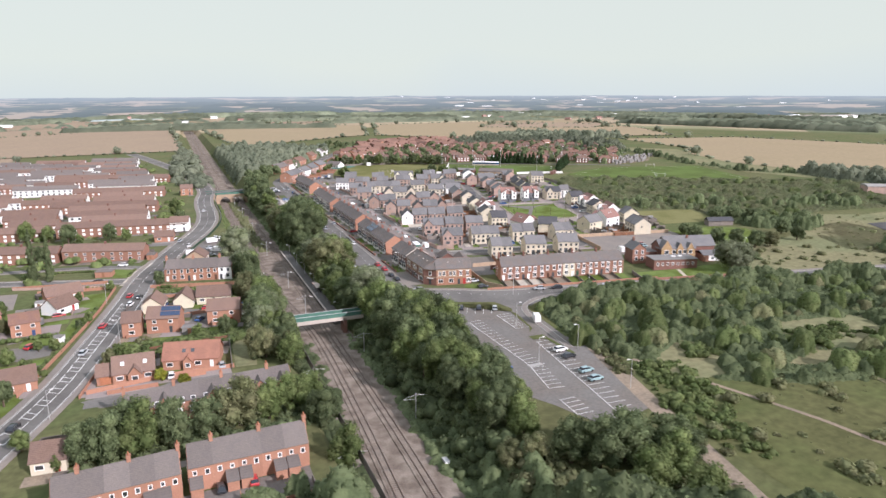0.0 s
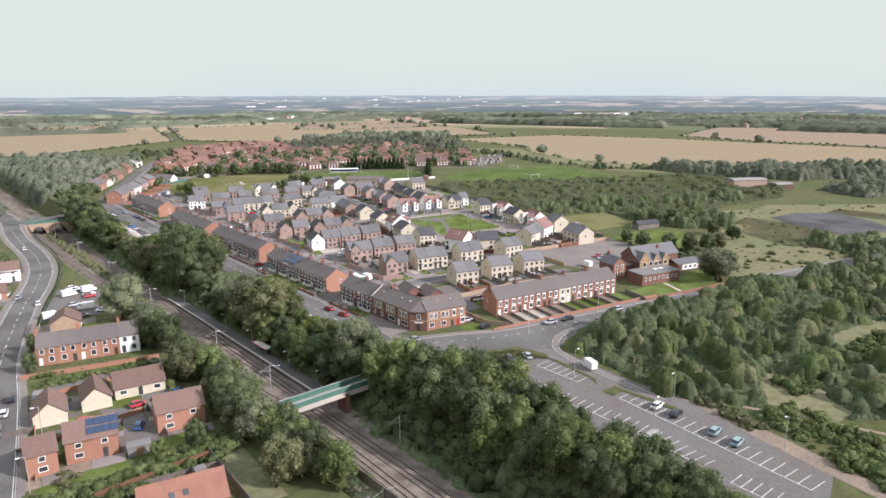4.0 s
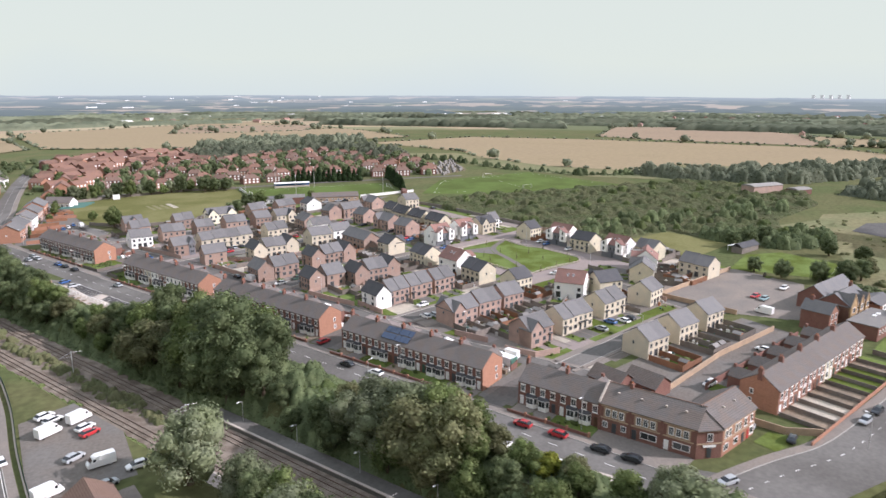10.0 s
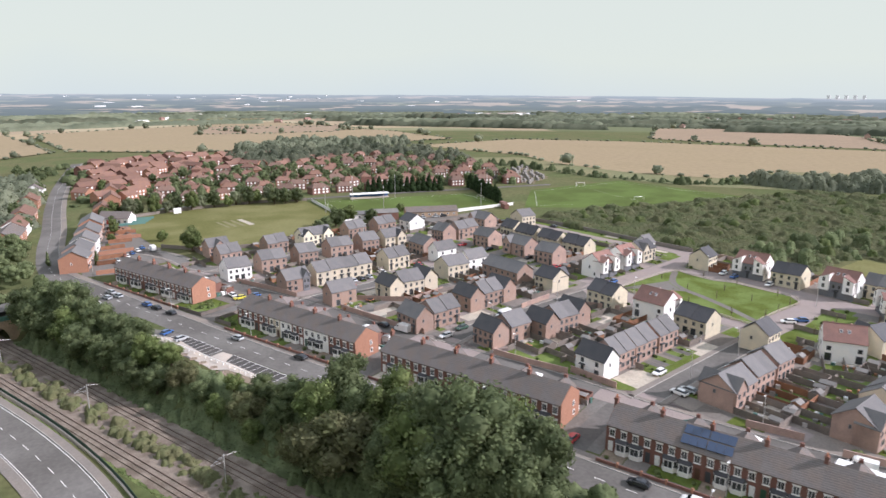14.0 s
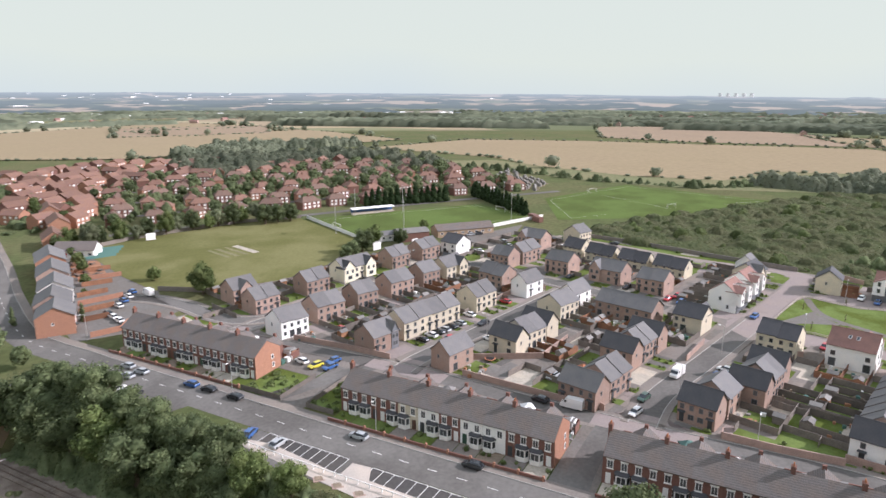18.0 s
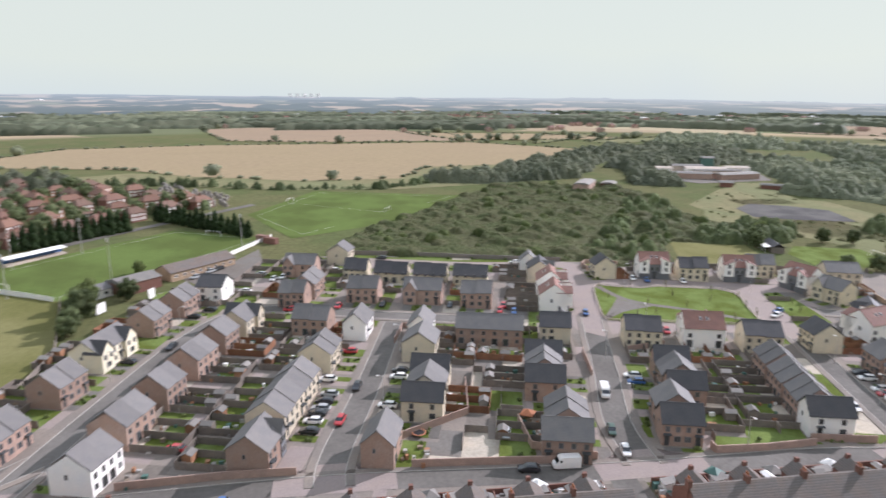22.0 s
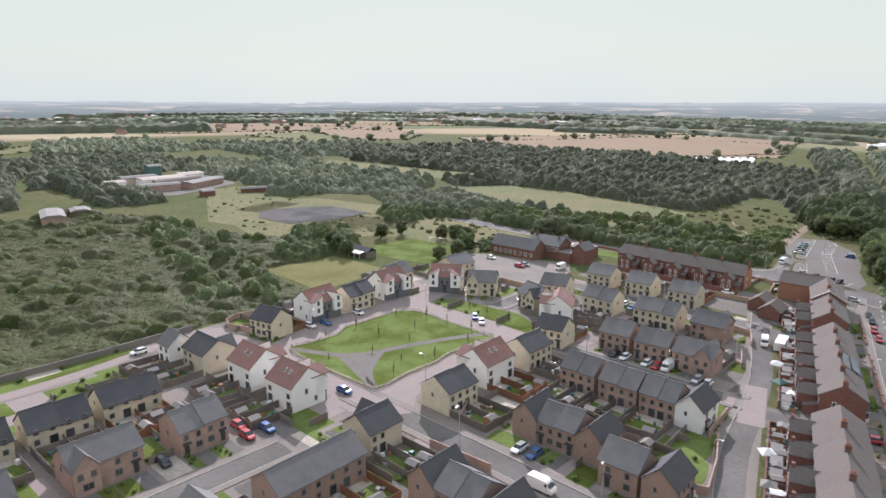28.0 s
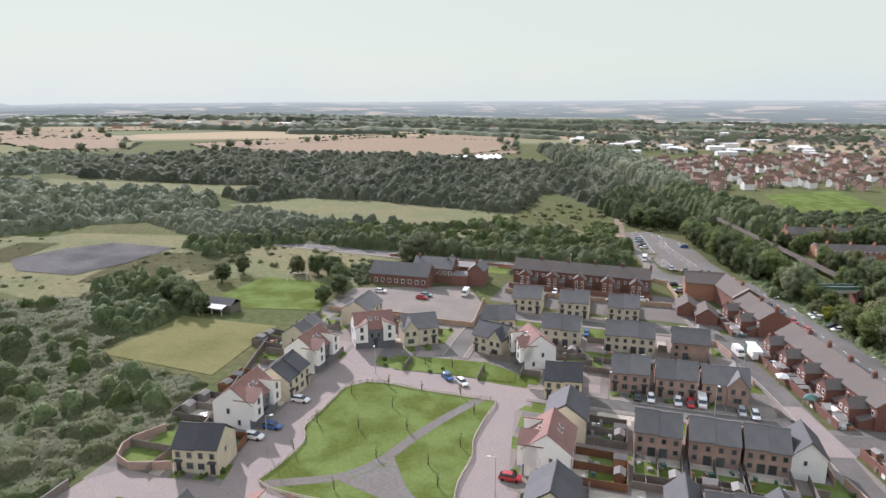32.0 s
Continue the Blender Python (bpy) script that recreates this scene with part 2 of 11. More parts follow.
cn, cl = COUNTRY.node_tree.nodes, COUNTRY.node_tree.links     # beyond the town: a patchwork of crops, stubble and pasture
where, cells, crops, away, blend = cn.new("ShaderNodeNewGeometry"), cn.new("ShaderNodeTexVoronoi"), cn.new("ShaderNodeValToRGB"), cn.new("ShaderNodeMapRange"), cn.new("ShaderNodeMix")
span, centre, hue_of = cn.new("ShaderNodeVectorMath"), cn.new("ShaderNodeVectorMath"), cn.new("ShaderNodeSeparateColor")
cells.inputs["Scale"].default_value, cells.inputs["Randomness"].default_value = 0.0042, 0.85
cells.voronoi_dimensions, cells.distance = "2D", "MANHATTAN"
cl.new(where.outputs["Position"], cells.inputs["Vector"])
cl.new(cells.outputs["Color"], hue_of.inputs[0])
cl.new(hue_of.outputs[0], crops.inputs[0])
crops.color_ramp.interpolation = "CONSTANT"
for k, (at_, c) in enumerate(((0.0, (0.37, 0.28, 0.175)), (0.3, (0.14, 0.155, 0.075)), (0.42, (0.33, 0.25, 0.165)), (0.62, (0.22, 0.205, 0.115)), (0.76, (0.13, 0.14, 0.075)), (0.86, (0.38, 0.31, 0.2)))):
    e = crops.color_ramp.elements[k] if k < 2 else crops.color_ramp.elements.new(at_)
    e.position, e.color = at_, (*c, 1)
centre.operation, centre.inputs[1].default_value, span.operation = "SUBTRACT", (150, 350, 0), "LENGTH"
cl.new(where.outputs["Position"], centre.inputs[0])
cl.new(centre.outputs[0], span.inputs[0])
away.inputs["From Min"].default_value, away.inputs["From Max"].default_value = 900, 960
cl.new(span.outputs["Value"], away.inputs["Value"])
blend.data_type = "RGBA"
base = cn["Principled BSDF"].inputs["Base Color"]
cl.new(away.outputs[0], blend.inputs[0])
cl.new(base.links[0].from_socket, blend.inputs[6])
cl.new(crops.outputs[0], blend.inputs[7])
cl.new(blend.outputs[2], base)
EARTH = material("bare_earth", (0.24, 0.195, 0.15), 0.95, vary=0.25, scale=0.2, fine=1.5, space="World", spec=0.02)
BRAMBLE = material("bramble_ground", (0.15, 0.145, 0.075), 0.95, vary=0.35, scale=0.15, fine=1.2, bump=0.6, space="World", spec=0.1, second=(0.09, 0.1, 0.044))
for m in (GRASS, MEADOW, COUNTRY, WHEAT, STUBBLE, BRAMBLE):
    m.node_tree.nodes["Principled BSDF"].inputs["Sheen Weight"].default_value = 0.05      # dry stems catch the light
    m.node_tree.nodes["Principled BSDF"].inputs["Sheen Tint"].default_value = (0.9, 0.85, 0.55, 1)
BALLAST = material("rail_ballast", (0.182, 0.14, 0.107), 0.95, vary=0.3, scale=0.25, fine=5.0, bump=0.5, space="World", spec=0.02, second=(0.228, 0.182, 0.142))
SLEEPER = material("weathered_sleepers", (0.2, 0.17, 0.142), 0.9, vary=0.25, space="World")
STEEL = material("rail_steel", (0.16, 0.11, 0.09), 0.5, vary=0.2, metal=0.6)
GALV = material("galvanised_steel", (0.5, 0.5, 0.5), 0.5, vary=0.1, metal=0.5)
GREEN_STEEL = material("green_painted_steel", (0.075, 0.165, 0.13), 0.6, vary=0.25)
GREEN_DARK = material("dark_green_fence", (0.03, 0.065, 0.045), 0.6, vary=0.2)
FENCE = material("stained_fence_timber", (0.21, 0.105, 0.062), 0.85, vary=0.22, per_object=0.3, scale=0.5)
FENCE_GREY = material("weathered_fence_timber", (0.165, 0.145, 0.13), 0.9, vary=0.22, per_object=0.25, scale=0.5)
SHED = material("shed_timber", (0.25, 0.13, 0.075), 0.85, vary=0.2, per_object=0.4)
FELT = material("roofing_felt", (0.22, 0.21, 0.2), 0.9, vary=0.15, per_object=0.25)
BARK = material("bark", (0.11, 0.085, 0.06), 0.95, vary=0.3, fine=3.0)
TYRE = material("tyre_rubber", (0.02, 0.02, 0.02), 0.8, vary=0.1)
LEAF_DARK = leaf("dark_green_leaves", (0.126, 0.152, 0.07), (0.16, 0.184, 0.086))
LEAF_MID = leaf("green_leaves", (0.148, 0.186, 0.064), (0.185, 0.212, 0.08))
LEAF_GREY = leaf("silvery_green_leaves", (0.235, 0.248, 0.15), (0.18, 0.196, 0.105))
LEAF_OLIVE = leaf("olive_scrub_leaves", (0.228, 0.218, 0.108), (0.175, 0.182, 0.084))
LEAF_SCRUB = leaf("mixed_scrub_leaves", (0.262, 0.258, 0.13), (0.19, 0.212, 0.094), 0.09)
LEAF_YELLOW = leaf("golden_leaves", (0.3, 0.28, 0.04), (0.2, 0.22, 0.04))
CONIFER = leaf("dark_conifer_leaves", (0.035, 0.058, 0.022), (0.05, 0.075, 0.03))
# Far foliage paler and bluer than near leaves: haze put into its colour.
HAZED_LEAF = leaf("hazed_wood_leaves", (0.195, 0.212, 0.138), (0.232, 0.242, 0.158), 0.02)


def far_country(name, cover):
    """A softly glowing backdrop of fields and woods; haze is mixed into its emission colour, more with distance and
    towards the south.
    """
    m = bpy.data.materials.new(name)
    m.use_nodes = True
    n, l = m.node_tree.nodes, m.node_tree.links
    n.remove(n["Principled BSDF"])

    def maths(kind, a, b):
        node = n.new("ShaderNodeMath")
        node.operation = kind
        for k, v in enumerate((a, b)):
            if isinstance(v, (int, float)):
                node.inputs[k].default_value = v
            else:
                l.new(v, node.inputs[k])
        return node.outputs[0]

    def blend(f, a, b):
        node = n.new("ShaderNodeMix")
        node.data_type = "RGBA"
        l.new(f, node.inputs[0])
        for k, v in ((6, a), (7, b)):
            if isinstance(v, tuple):
                node.inputs[k].default_value = (*v, 1)
            else:
                l.new(v, node.inputs[k])
        return node.outputs[2]

    def ranged(v, a, b, c, d):
        node = n.new("ShaderNodeMapRange")
        for k, x in zip(("From Min", "From Max", "To Min", "To Max"), (a, b, c, d)):
            node.inputs[k].default_value = x
        l.new(v, node.inputs["Value"])
        return node.outputs[0]
    geo, xyz, place = n.new("ShaderNodeNewGeometry"), n.new("ShaderNodeSeparateXYZ"), n.new("ShaderNodeCombineXYZ")
    l.new(geo.outputs["Position"], xyz.inputs[0])
    dx, dy = maths("SUBTRACT", xyz.outputs[0], 20.0), maths("SUBTRACT", xyz.outputs[1], 300.0)
    far = maths("POWER", maths("ADD", maths("MULTIPLY", dx, dx), maths("MULTIPLY", dy, dy)), 0.5)
    l.new(maths("MULTIPLY", maths("ARCTAN2", dx, dy), 17.0), place.inputs[0])
    l.new(maths("MULTIPLY", maths("LOGARITHM", far, 2.718), 8.0), place.inputs[1])
    plots, woods, pick = n.new("ShaderNodeTexVoronoi"), n.new("ShaderNodeTexNoise"), n.new("ShaderNodeSeparateColor")
    plots.inputs["Scale"].default_value, woods.inputs["Scale"].default_value, woods.inputs["Detail"].default_value = 1.0, 0.7, 5
    for t in (plots, woods):
        l.new(place.outputs[0], t.inputs["Vector"])
    l.new(plots.outputs["Color"], pick.inputs[0])
    base = cover
    if cover is None:
        land = n.new("ShaderNodeValToRGB")
        l.new(pick.outputs[0], land.inputs[0])
        land.color_ramp.interpolation = "CONSTANT"
        for k, (at_, c) in enumerate(((0.0, (0.2, 0.22, 0.155)), (0.25, (0.54, 0.43, 0.32)), (0.48, (0.27, 0.285, 0.2)), (0.62, (0.5, 0.41, 0.31)))):
            e = land.color_ramp.elements[k] if k < 2 else land.color_ramp.elements.new(at_)
            e.position, e.color = at_, (*c, 1)
        base = blend(ranged(woods.outputs["Fac"], 0.47, 0.53, 0, 1), land.outputs[0], (0.125, 0.158, 0.145))
    else:
        base = blend(ranged(woods.outputs["Fac"], 0.35, 0.65, 0, 1), cover, tuple(c * 1.25 for c in cover))
    # Painted haze: its share of the colour grows with distance and southwards.
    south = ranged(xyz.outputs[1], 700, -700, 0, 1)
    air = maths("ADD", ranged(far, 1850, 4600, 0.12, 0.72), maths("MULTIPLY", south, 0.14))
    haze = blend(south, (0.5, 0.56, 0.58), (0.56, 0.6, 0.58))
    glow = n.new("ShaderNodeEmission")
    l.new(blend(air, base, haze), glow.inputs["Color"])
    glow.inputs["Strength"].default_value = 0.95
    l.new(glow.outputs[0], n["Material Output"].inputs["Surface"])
    return m


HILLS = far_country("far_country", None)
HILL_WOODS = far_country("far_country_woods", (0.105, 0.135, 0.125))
TEAL = paint("teal_cover", (0.06, 0.135, 0.115), 0.6)
POTS = material("terracotta_pots", (0.36, 0.15, 0.08), vary=0.2)


# ---- meshes and parts ----
class Shape:
    """Collects vertices and faces for one mesh."""

    def __init__(self):
        self.v, self.f = [], []

    def add(self, verts, faces):
        k = len(self.v)
        self.v += [tuple(p) for p in verts]
        self.f += [tuple(i + k for i in f) for f in faces]
        return self

    def box(self, x0, x1, y0, y1, z0, z1):
        return self.add([(x0, y0, z0), (x1, y0, z0), (x1, y1, z0), (x0, y1, z0), (x0, y0, z1), (x1, y0, z1), (x1, y1, z1), (x0, y1, z1)],
                        [(3, 2, 1, 0), (4, 5, 6, 7), (0, 1, 5, 4), (1, 2, 6, 5), (2, 3, 7, 6), (3, 0, 4, 7)])

    def prism(self, profile, a, b, axis="x"):
        """A closed profile of (u, z) pairs drawn from a to b along an axis."""
        n = len(profile)
        put = (lambda s, u, z: (s, u, z)) if axis == "x" else (lambda s, u, z: (u, s, z))
        vs = [put(a, u, z) for u, z in profile] + [put(b, u, z) for u, z in profile]
        fs = [tuple(range(n)), tuple(range(2 * n - 1, n - 1, -1))] + [(i, i + n, (i + 1) % n + n, (i + 1) % n) for i in range(n)]
        return self.add(vs, fs)

    def tube(self, p, q, r0, r1, n=6):
        p, q = Vector(p), Vector(q)
        d = (q - p).normalized()
        s = d.orthogonal().normalized()
        t = d.cross(s)
        ring = [(math.cos(2 * math.pi * i / n), math.sin(2 * math.pi * i / n)) for i in range(n)]
        return self.add([p + (s * c + t * w) * r0 for c, w in ring] + [q + (s * c + t * w) * r1 for c, w in ring],
                        [(i, (i + 1) % n, (i + 1) % n + n, i + n) for i in range(n)] + [tuple(range(2 * n - 1, n - 1, -1)) if False else tuple(range(n, 2 * n))])

    def mesh(self, name, *mats):
        me = bpy.data.meshes.new(name)
        me.from_pydata(self.v, [], self.f)
        bm = bmesh.new()
        bm.from_mesh(me)
        bmesh.ops.recalc_face_normals(bm, faces=bm.faces)
        bm.to_mesh(me)
        bm.free()
        for m in mats:
            me.materials.append(m)
        return me


def part(name, me, parent=None, at=None, label=""):
    """One mesh object under a thing or a part; at: its pose in the parent's frame."""
    ob = new(name, me)
    if parent is not None:
        ob.parent = parent
    if at is not None:
        ob.matrix_basis = at
    if label:
        ob["label"] = label
    return ob


def thing(name, x, y, z, turn, label, category, group="", kind=""):
    ob = new(name)
    ob.matrix_basis = pose(x, y, z, 0, 0, turn)
    ob.empty_display_size = 0.5
    return tagged(ob, label, category, group, kind)


def single(name, me, m, label, category, group="", kind=""):
    ob = new(name, me)
    ob.matrix_basis = m
    return tagged(ob, label, category, group, kind)


# ---- ground ----
GX, GY, GC = 0.026948, 0.005974, -0.028
GS = math.hypot(GX, GY)


def level(u):
    """The slope runs evenly under the town and levels out beyond it."""
    if u > 330:
        return 330 + 250 * (1 - math.exp(-(u - 330) / 250))
    if u < -120:
        return -120 - 250 * (1 - math.exp(-(-120 - u) / 250))
    return u


def gz(x, y):
    return GS * level((GX * x + GY * y) / GS) + GC


def rail_z(y):
    return -4.0 + max(0.0, min(1.0, (y - 560) / 700)) * 6.0


def cut(x, y):
    """Height of the ground with the railway cutting in it."""
    g = gz(x, y)
    if y < -400 or y > 1500:
        return g
    xs = (26.0, 31.0, 53.0, 60.0)
    if x <= xs[0] or x >= xs[3]:
        return g
    f = 1.0 if xs[1] <= x <= xs[2] else ((x - xs[0]) / (xs[1] - xs[0]) if x < xs[1] else (xs[3] - x) / (xs[3] - xs[2]))
    return g + (min(g, rail_z(y)) - g) * f

# ---- the ground sheet ----
def ladder(lo, hi, step, far, extra=()):
    v = list(np.arange(lo, hi + 0.1, step)) + list(extra)
    s, a, b = step, lo, hi
    while b < far:
        s *= 1.16
        a, b = a - s, b + s
        v += [a, b]
    return sorted(set(round(float(q), 2) for q in v))


XS = ladder(-120, 320, 10, 1900, (26.0, 31.0, 53.0, 60.0, 38.0, 48.0))
YS = ladder(-20, 640, 12, 1900)
sheet = Shape()
sheet.v = [(x, y, cut(x, y)) for y in YS for x in XS]
nx = len(XS)
sheet.f = [(j * nx + i, j * nx + i + 1, (j + 1) * nx + i + 1, (j + 1) * nx + i) for j in range(len(YS) - 1) for i in range(nx - 1) if math.hypot(XS[i] - 20, YS[j] - 300) < 2080]
single("ground", sheet.mesh("ground", COUNTRY), pose(0, 0, 0), "rough green and yellow grassland reaching the horizon", "ground", kind="structure")


def patch(name, poly, dz, mat, label, category="", kind="structure", far=False):
    """A flat area laid on the ground."""
    bm = bmesh.new()
    for ring in (poly if isinstance(poly[0][0], tuple) else [poly]):
        bm.faces.new([bm.verts.new((x, y, 0)) for x, y in ring])
    if far:
        for axis, lines in ((0, XS), (1, YS)):
            lo, hi = min(p[axis] for p in poly), max(p[axis] for p in poly)
            for q in lines:
                if lo < q < hi:
                    co, no = [0, 0, 0], [0, 0, 0]
                    co[axis], no[axis] = q, 1
                    bmesh.ops.bisect_plane(bm, geom=bm.verts[:] + bm.edges[:] + bm.faces[:], plane_co=co, plane_no=no)
    bmesh.ops.triangulate(bm, faces=bm.faces)
    for v in bm.verts:
        v.co.z = gz(v.co.x, v.co.y) + dz
    bmesh.ops.recalc_face_normals(bm, faces=bm.faces)
    if sum(f.normal.z for f in bm.faces) < 0:
        bmesh.ops.reverse_faces(bm, faces=bm.faces)
    me = bpy.data.meshes.new(name)
    bm.to_mesh(me)
    bm.free()
    me.materials.append(mat)
    return single(name, me, pose(0, 0, 0), label, category or name.replace("_", " "), kind=kind)


def smooth(pts, k=5):
    """A Catmull-Rom line through the points."""
    if len(pts) < 3:
        return pts
    out, p = [], [pts[0]] + list(pts) + [pts[-1]]
    for i in range(1, len(p) - 2):
        for j in range(k):
            t = j / k
            out.append(tuple(0.5 * (2 * p[i][a] + (p[i + 1][a] - p[i - 1][a]) * t + (2 * p[i - 1][a] - 5 * p[i][a] + 4 * p[i + 1][a] - p[i + 2][a]) * t * t
                                    + (3 * p[i][a] - p[i - 1][a] - 3 * p[i + 1][a] + p[i + 2][a]) * t ** 3) for a in (0, 1)))
    return out + [tuple(pts[-1])]


def offsets(line):
    res = []
    for i, p in enumerate(line):
        a, b = line[max(0, i - 1)], line[min(len(line) - 1, i + 1)]
        d = math.hypot(b[0] - a[0], b[1] - a[1]) or 1
        res.append((-(b[1] - a[1]) / d, (b[0] - a[0]) / d))
    return res


def strip(line, left, right, dz, zf=gz, thick=0.0, shape=None):
    """A band beside a line, from left to right of it in metres; thick: a solid one."""
    s = shape or Shape()
    k = len(s.v)
    for p, o in zip(line, offsets(line)):
        for w in (left, right):
            x, y = p[0] + o[0] * w, p[1] + o[1] * w
            s.v.append((x, y, zf(x, y) + dz))
            if thick:
                s.v.append((x, y, zf(x, y) + dz - thick))
    n = len(line)
    if not thick:
        s.f += [(k + 2 * i, k + 2 * i + 1, k + 2 * i + 3, k + 2 * i + 2) for i in range(n - 1)]
    else:
        for i in range(n - 1):
            a, b = k + 4 * i, k + 4 * i + 4
            s.f += [(a, a + 2, b + 2, b), (a + 1, b + 1, b + 3, a + 3), (a, b, b + 1, a + 1), (a + 2, a + 3, b + 3, b + 2)]
        e = k + 4 * (n - 1)
        s.f += [(k, k + 1, k + 3, k + 2), (e, e + 2, e + 3, e + 1)]
    return s


def dashes(line, length, gap, width, dz, shape, off=0.0):
    """Painted dashes along a line."""
    o, acc = offsets(line), 0.0
    for i in range(len(line) - 1):
        p, q = Vector(line[i]), Vector(line[i + 1])
        seg = (q - p).length
        d = (q - p) / max(seg, 1e-6)
        nrm = Vector((-d.y, d.x))
        pos = 0.0
        while pos < seg:
            ph = (acc + pos) % (length + gap)
            run = min(seg - pos, (length - ph) if ph < length else (length + gap - ph))
            if ph < length and run > 0.02:
                a, b = p + d * pos + nrm * off, p + d * (pos + run) + nrm * off
                vs = [a + nrm * width / 2, a - nrm * width / 2, b - nrm * width / 2, b + nrm * width / 2]
                shape.add([(v.x, v.y, gz(v.x, v.y) + dz) for v in vs], [(0, 1, 2, 3)])
            pos += max(run, 0.02)
        acc += seg


MARKS = Shape()


def road(line, width, mat=TARMAC, walk_l=0.0, walk_r=0.0, centre=None, edge=False, label="grey asphalt road with worn surface", name="road", dz=0.05):
    """A carriageway with raised footways and kerbs."""
    line = smooth(line)
    single(name, strip(line, width / 2, -width / 2, dz).mesh(name, mat), pose(0, 0, 0), label, "road", kind="structure")
    for side, w in ((1, walk_l), (-1, walk_r)):
        if w:
            a, b = side * width / 2, side * (width / 2 + w)
            single("pavement", strip(line, max(a, b), min(a, b), dz + 0.11, thick=0.3).mesh("pavement", PAVING), pose(0, 0, 0), "grey asphalt footway with a kerb", "pavement", kind="structure")
            k = side * (width / 2 + 0.09)
            single("kerb", strip(line, max(a - side * 0.06, k), min(a - side * 0.06, k), dz + 0.125, thick=0.3).mesh("kerb", KERB), pose(0, 0, 0), "pale concrete kerb", "kerb", kind="structure")
    if centre:
        dashes(line, centre[0], centre[1], 0.14, dz + 0.012, MARKS)
    if edge:
        for off in (width / 2 - 0.35, -width / 2 + 0.35):
            dashes(line, 900, 1, 0.12, dz + 0.012, MARKS, off)
    return line


# the estate's hard base
ESTATE = [(106, 262), (120, 259), (176, 243), (182, 222), (222, 228), (229, 256), (236, 282), (237, 330), (248, 338), (250, 350), (254, 366), (258, 384), (265, 412),
                        (270, 440), (262, 470), (240, 480), (226, 500), (150, 512), (112, 523), (107, 480)]
patch("estate_ground", ESTATE, 0.02, PAVING, "grey paved ground between the new houses", "pavement")

# main road beside the terraces
MAIN = [(73.0, 214), (74.5, 235), (75.5, 262), (76.3, 300), (77, 340), (77.5, 380), (77.8, 420), (78.5, 455), (79, 480), (79.5, 505), (80, 520), (82, 548), (98, 588), (116, 625), (145, 688), (184, 765), (260, 900)]
road(MAIN, 8.6, walk_r=2.6, centre=(2.2, 4.0), label="wide grey asphalt main road past the terraces")
SOUTH = [(66, 222), (79, 217.5), (92, 211), (104, 204), (121, 198.5), (150, 191), (190, 181), (225, 172), (300, 150)]
road(SOUTH, 8.0, walk_l=2.2, centre=(1.2, 3.0), label="grey asphalt side road beside scrub")
patch("road_junction", [(68, 224), (66, 210), (80, 200), (99, 193), (112, 186), (121, 190), (126, 195), (104, 208), (84, 222), (79.5, 236), (70, 236)], 0.054, TARMAC, "wide asphalt junction", "road")
WEST = [(-74, 60), (-55, 110), (-41.5, 150), (-30.8, 183), (-24.2, 216), (-17.4, 254), (-12.6, 285), (-5, 315), (2.5, 341), (10.5, 365), (17, 392), (19.8, 422), (20, 460), (21.5, 490), (25, 530), (20, 600), (5, 700), (-40, 900)]
road(WEST, 9.0, walk_l=2.0, walk_r=1.7, label="wide grey asphalt road with white hatching")
patch("road_bridge_deck", [(22, 509), (36, 509.5), (54, 514.5), (78, 509), (78, 519), (54, 522.5), (36, 517.5), (22, 517)], 0.3, TARMAC, "asphalt deck of the railway bridge", "road")

# estate streets
STREET_A = road([(112, 441), (122, 440.2), (150, 433.2), (192, 424)], 5.6, walk_l=1.7, walk_r=1.7, label="grey asphalt estate street")
STREET_B = road([(112, 382), (128, 381), (152, 374.2), (174, 368.3), (190, 364)], 5.8, walk_l=1.6, walk_r=1.6, label="grey asphalt estate street")
STREET_C = road([(110, 324.5), (118, 322.8), (144, 316.5), (168, 310.5)], 5.4, walk_l=1.6, walk_r=1.6, label="grey asphalt estate street")
STREET_D = road([(110, 267), (121, 264.5), (142, 260), (160, 256), (173, 252.5), (178, 262), (182, 275), (186, 290)], 5.4, walk_l=1.6, walk_r=1.2, label="grey asphalt estate street")
STREET_N = road([(110, 498), (130, 494), (152, 489.2), (180, 482.5), (200, 474), (207, 464), (205, 450), (199.5, 433), (193, 408), (188, 390)], 5.6, walk_l=1.5, walk_r=1.5, label="grey asphalt estate street")
LANE = road([(109.5, 252), (109, 270), (107.5, 300), (108.5, 325), (110.8, 350), (110.4, 380), (111.5, 410), (113, 440), (112, 470), (110, 498), (106, 525)], 5.2, walk_r=1.3, label="narrow asphalt back lane behind the terraces")
road([(83, 461.5), (96, 456), (113, 448)], 5.0, label="asphalt link street between two terraces")
road([(82, 388), (96, 388.5), (111, 388)], 5.0, label="asphalt link street between two terraces")
road([(82, 329), (96, 329), (110, 328)], 5.0, label="asphalt link street between two terraces")
road([(81, 272), (96, 271), (109, 268)], 6.0, label="asphalt link street between two terraces")
for x, y in ((112.8, 440), (110.6, 381), (108.6, 324), (110.2, 495)):
    patch("paved_junction", [(x - 2.7, y - 11), (x + 2.7, y - 11), (x + 2.9, y - 4.5), (x + 6.5, y - 3.4), (x + 6.5, y + 3.4), (x + 2.9, y + 4.5), (x + 2.7, y + 11), (x - 2.7, y + 11)], 0.058, BLOCK, "pink block paving at a street junction", "pavement")
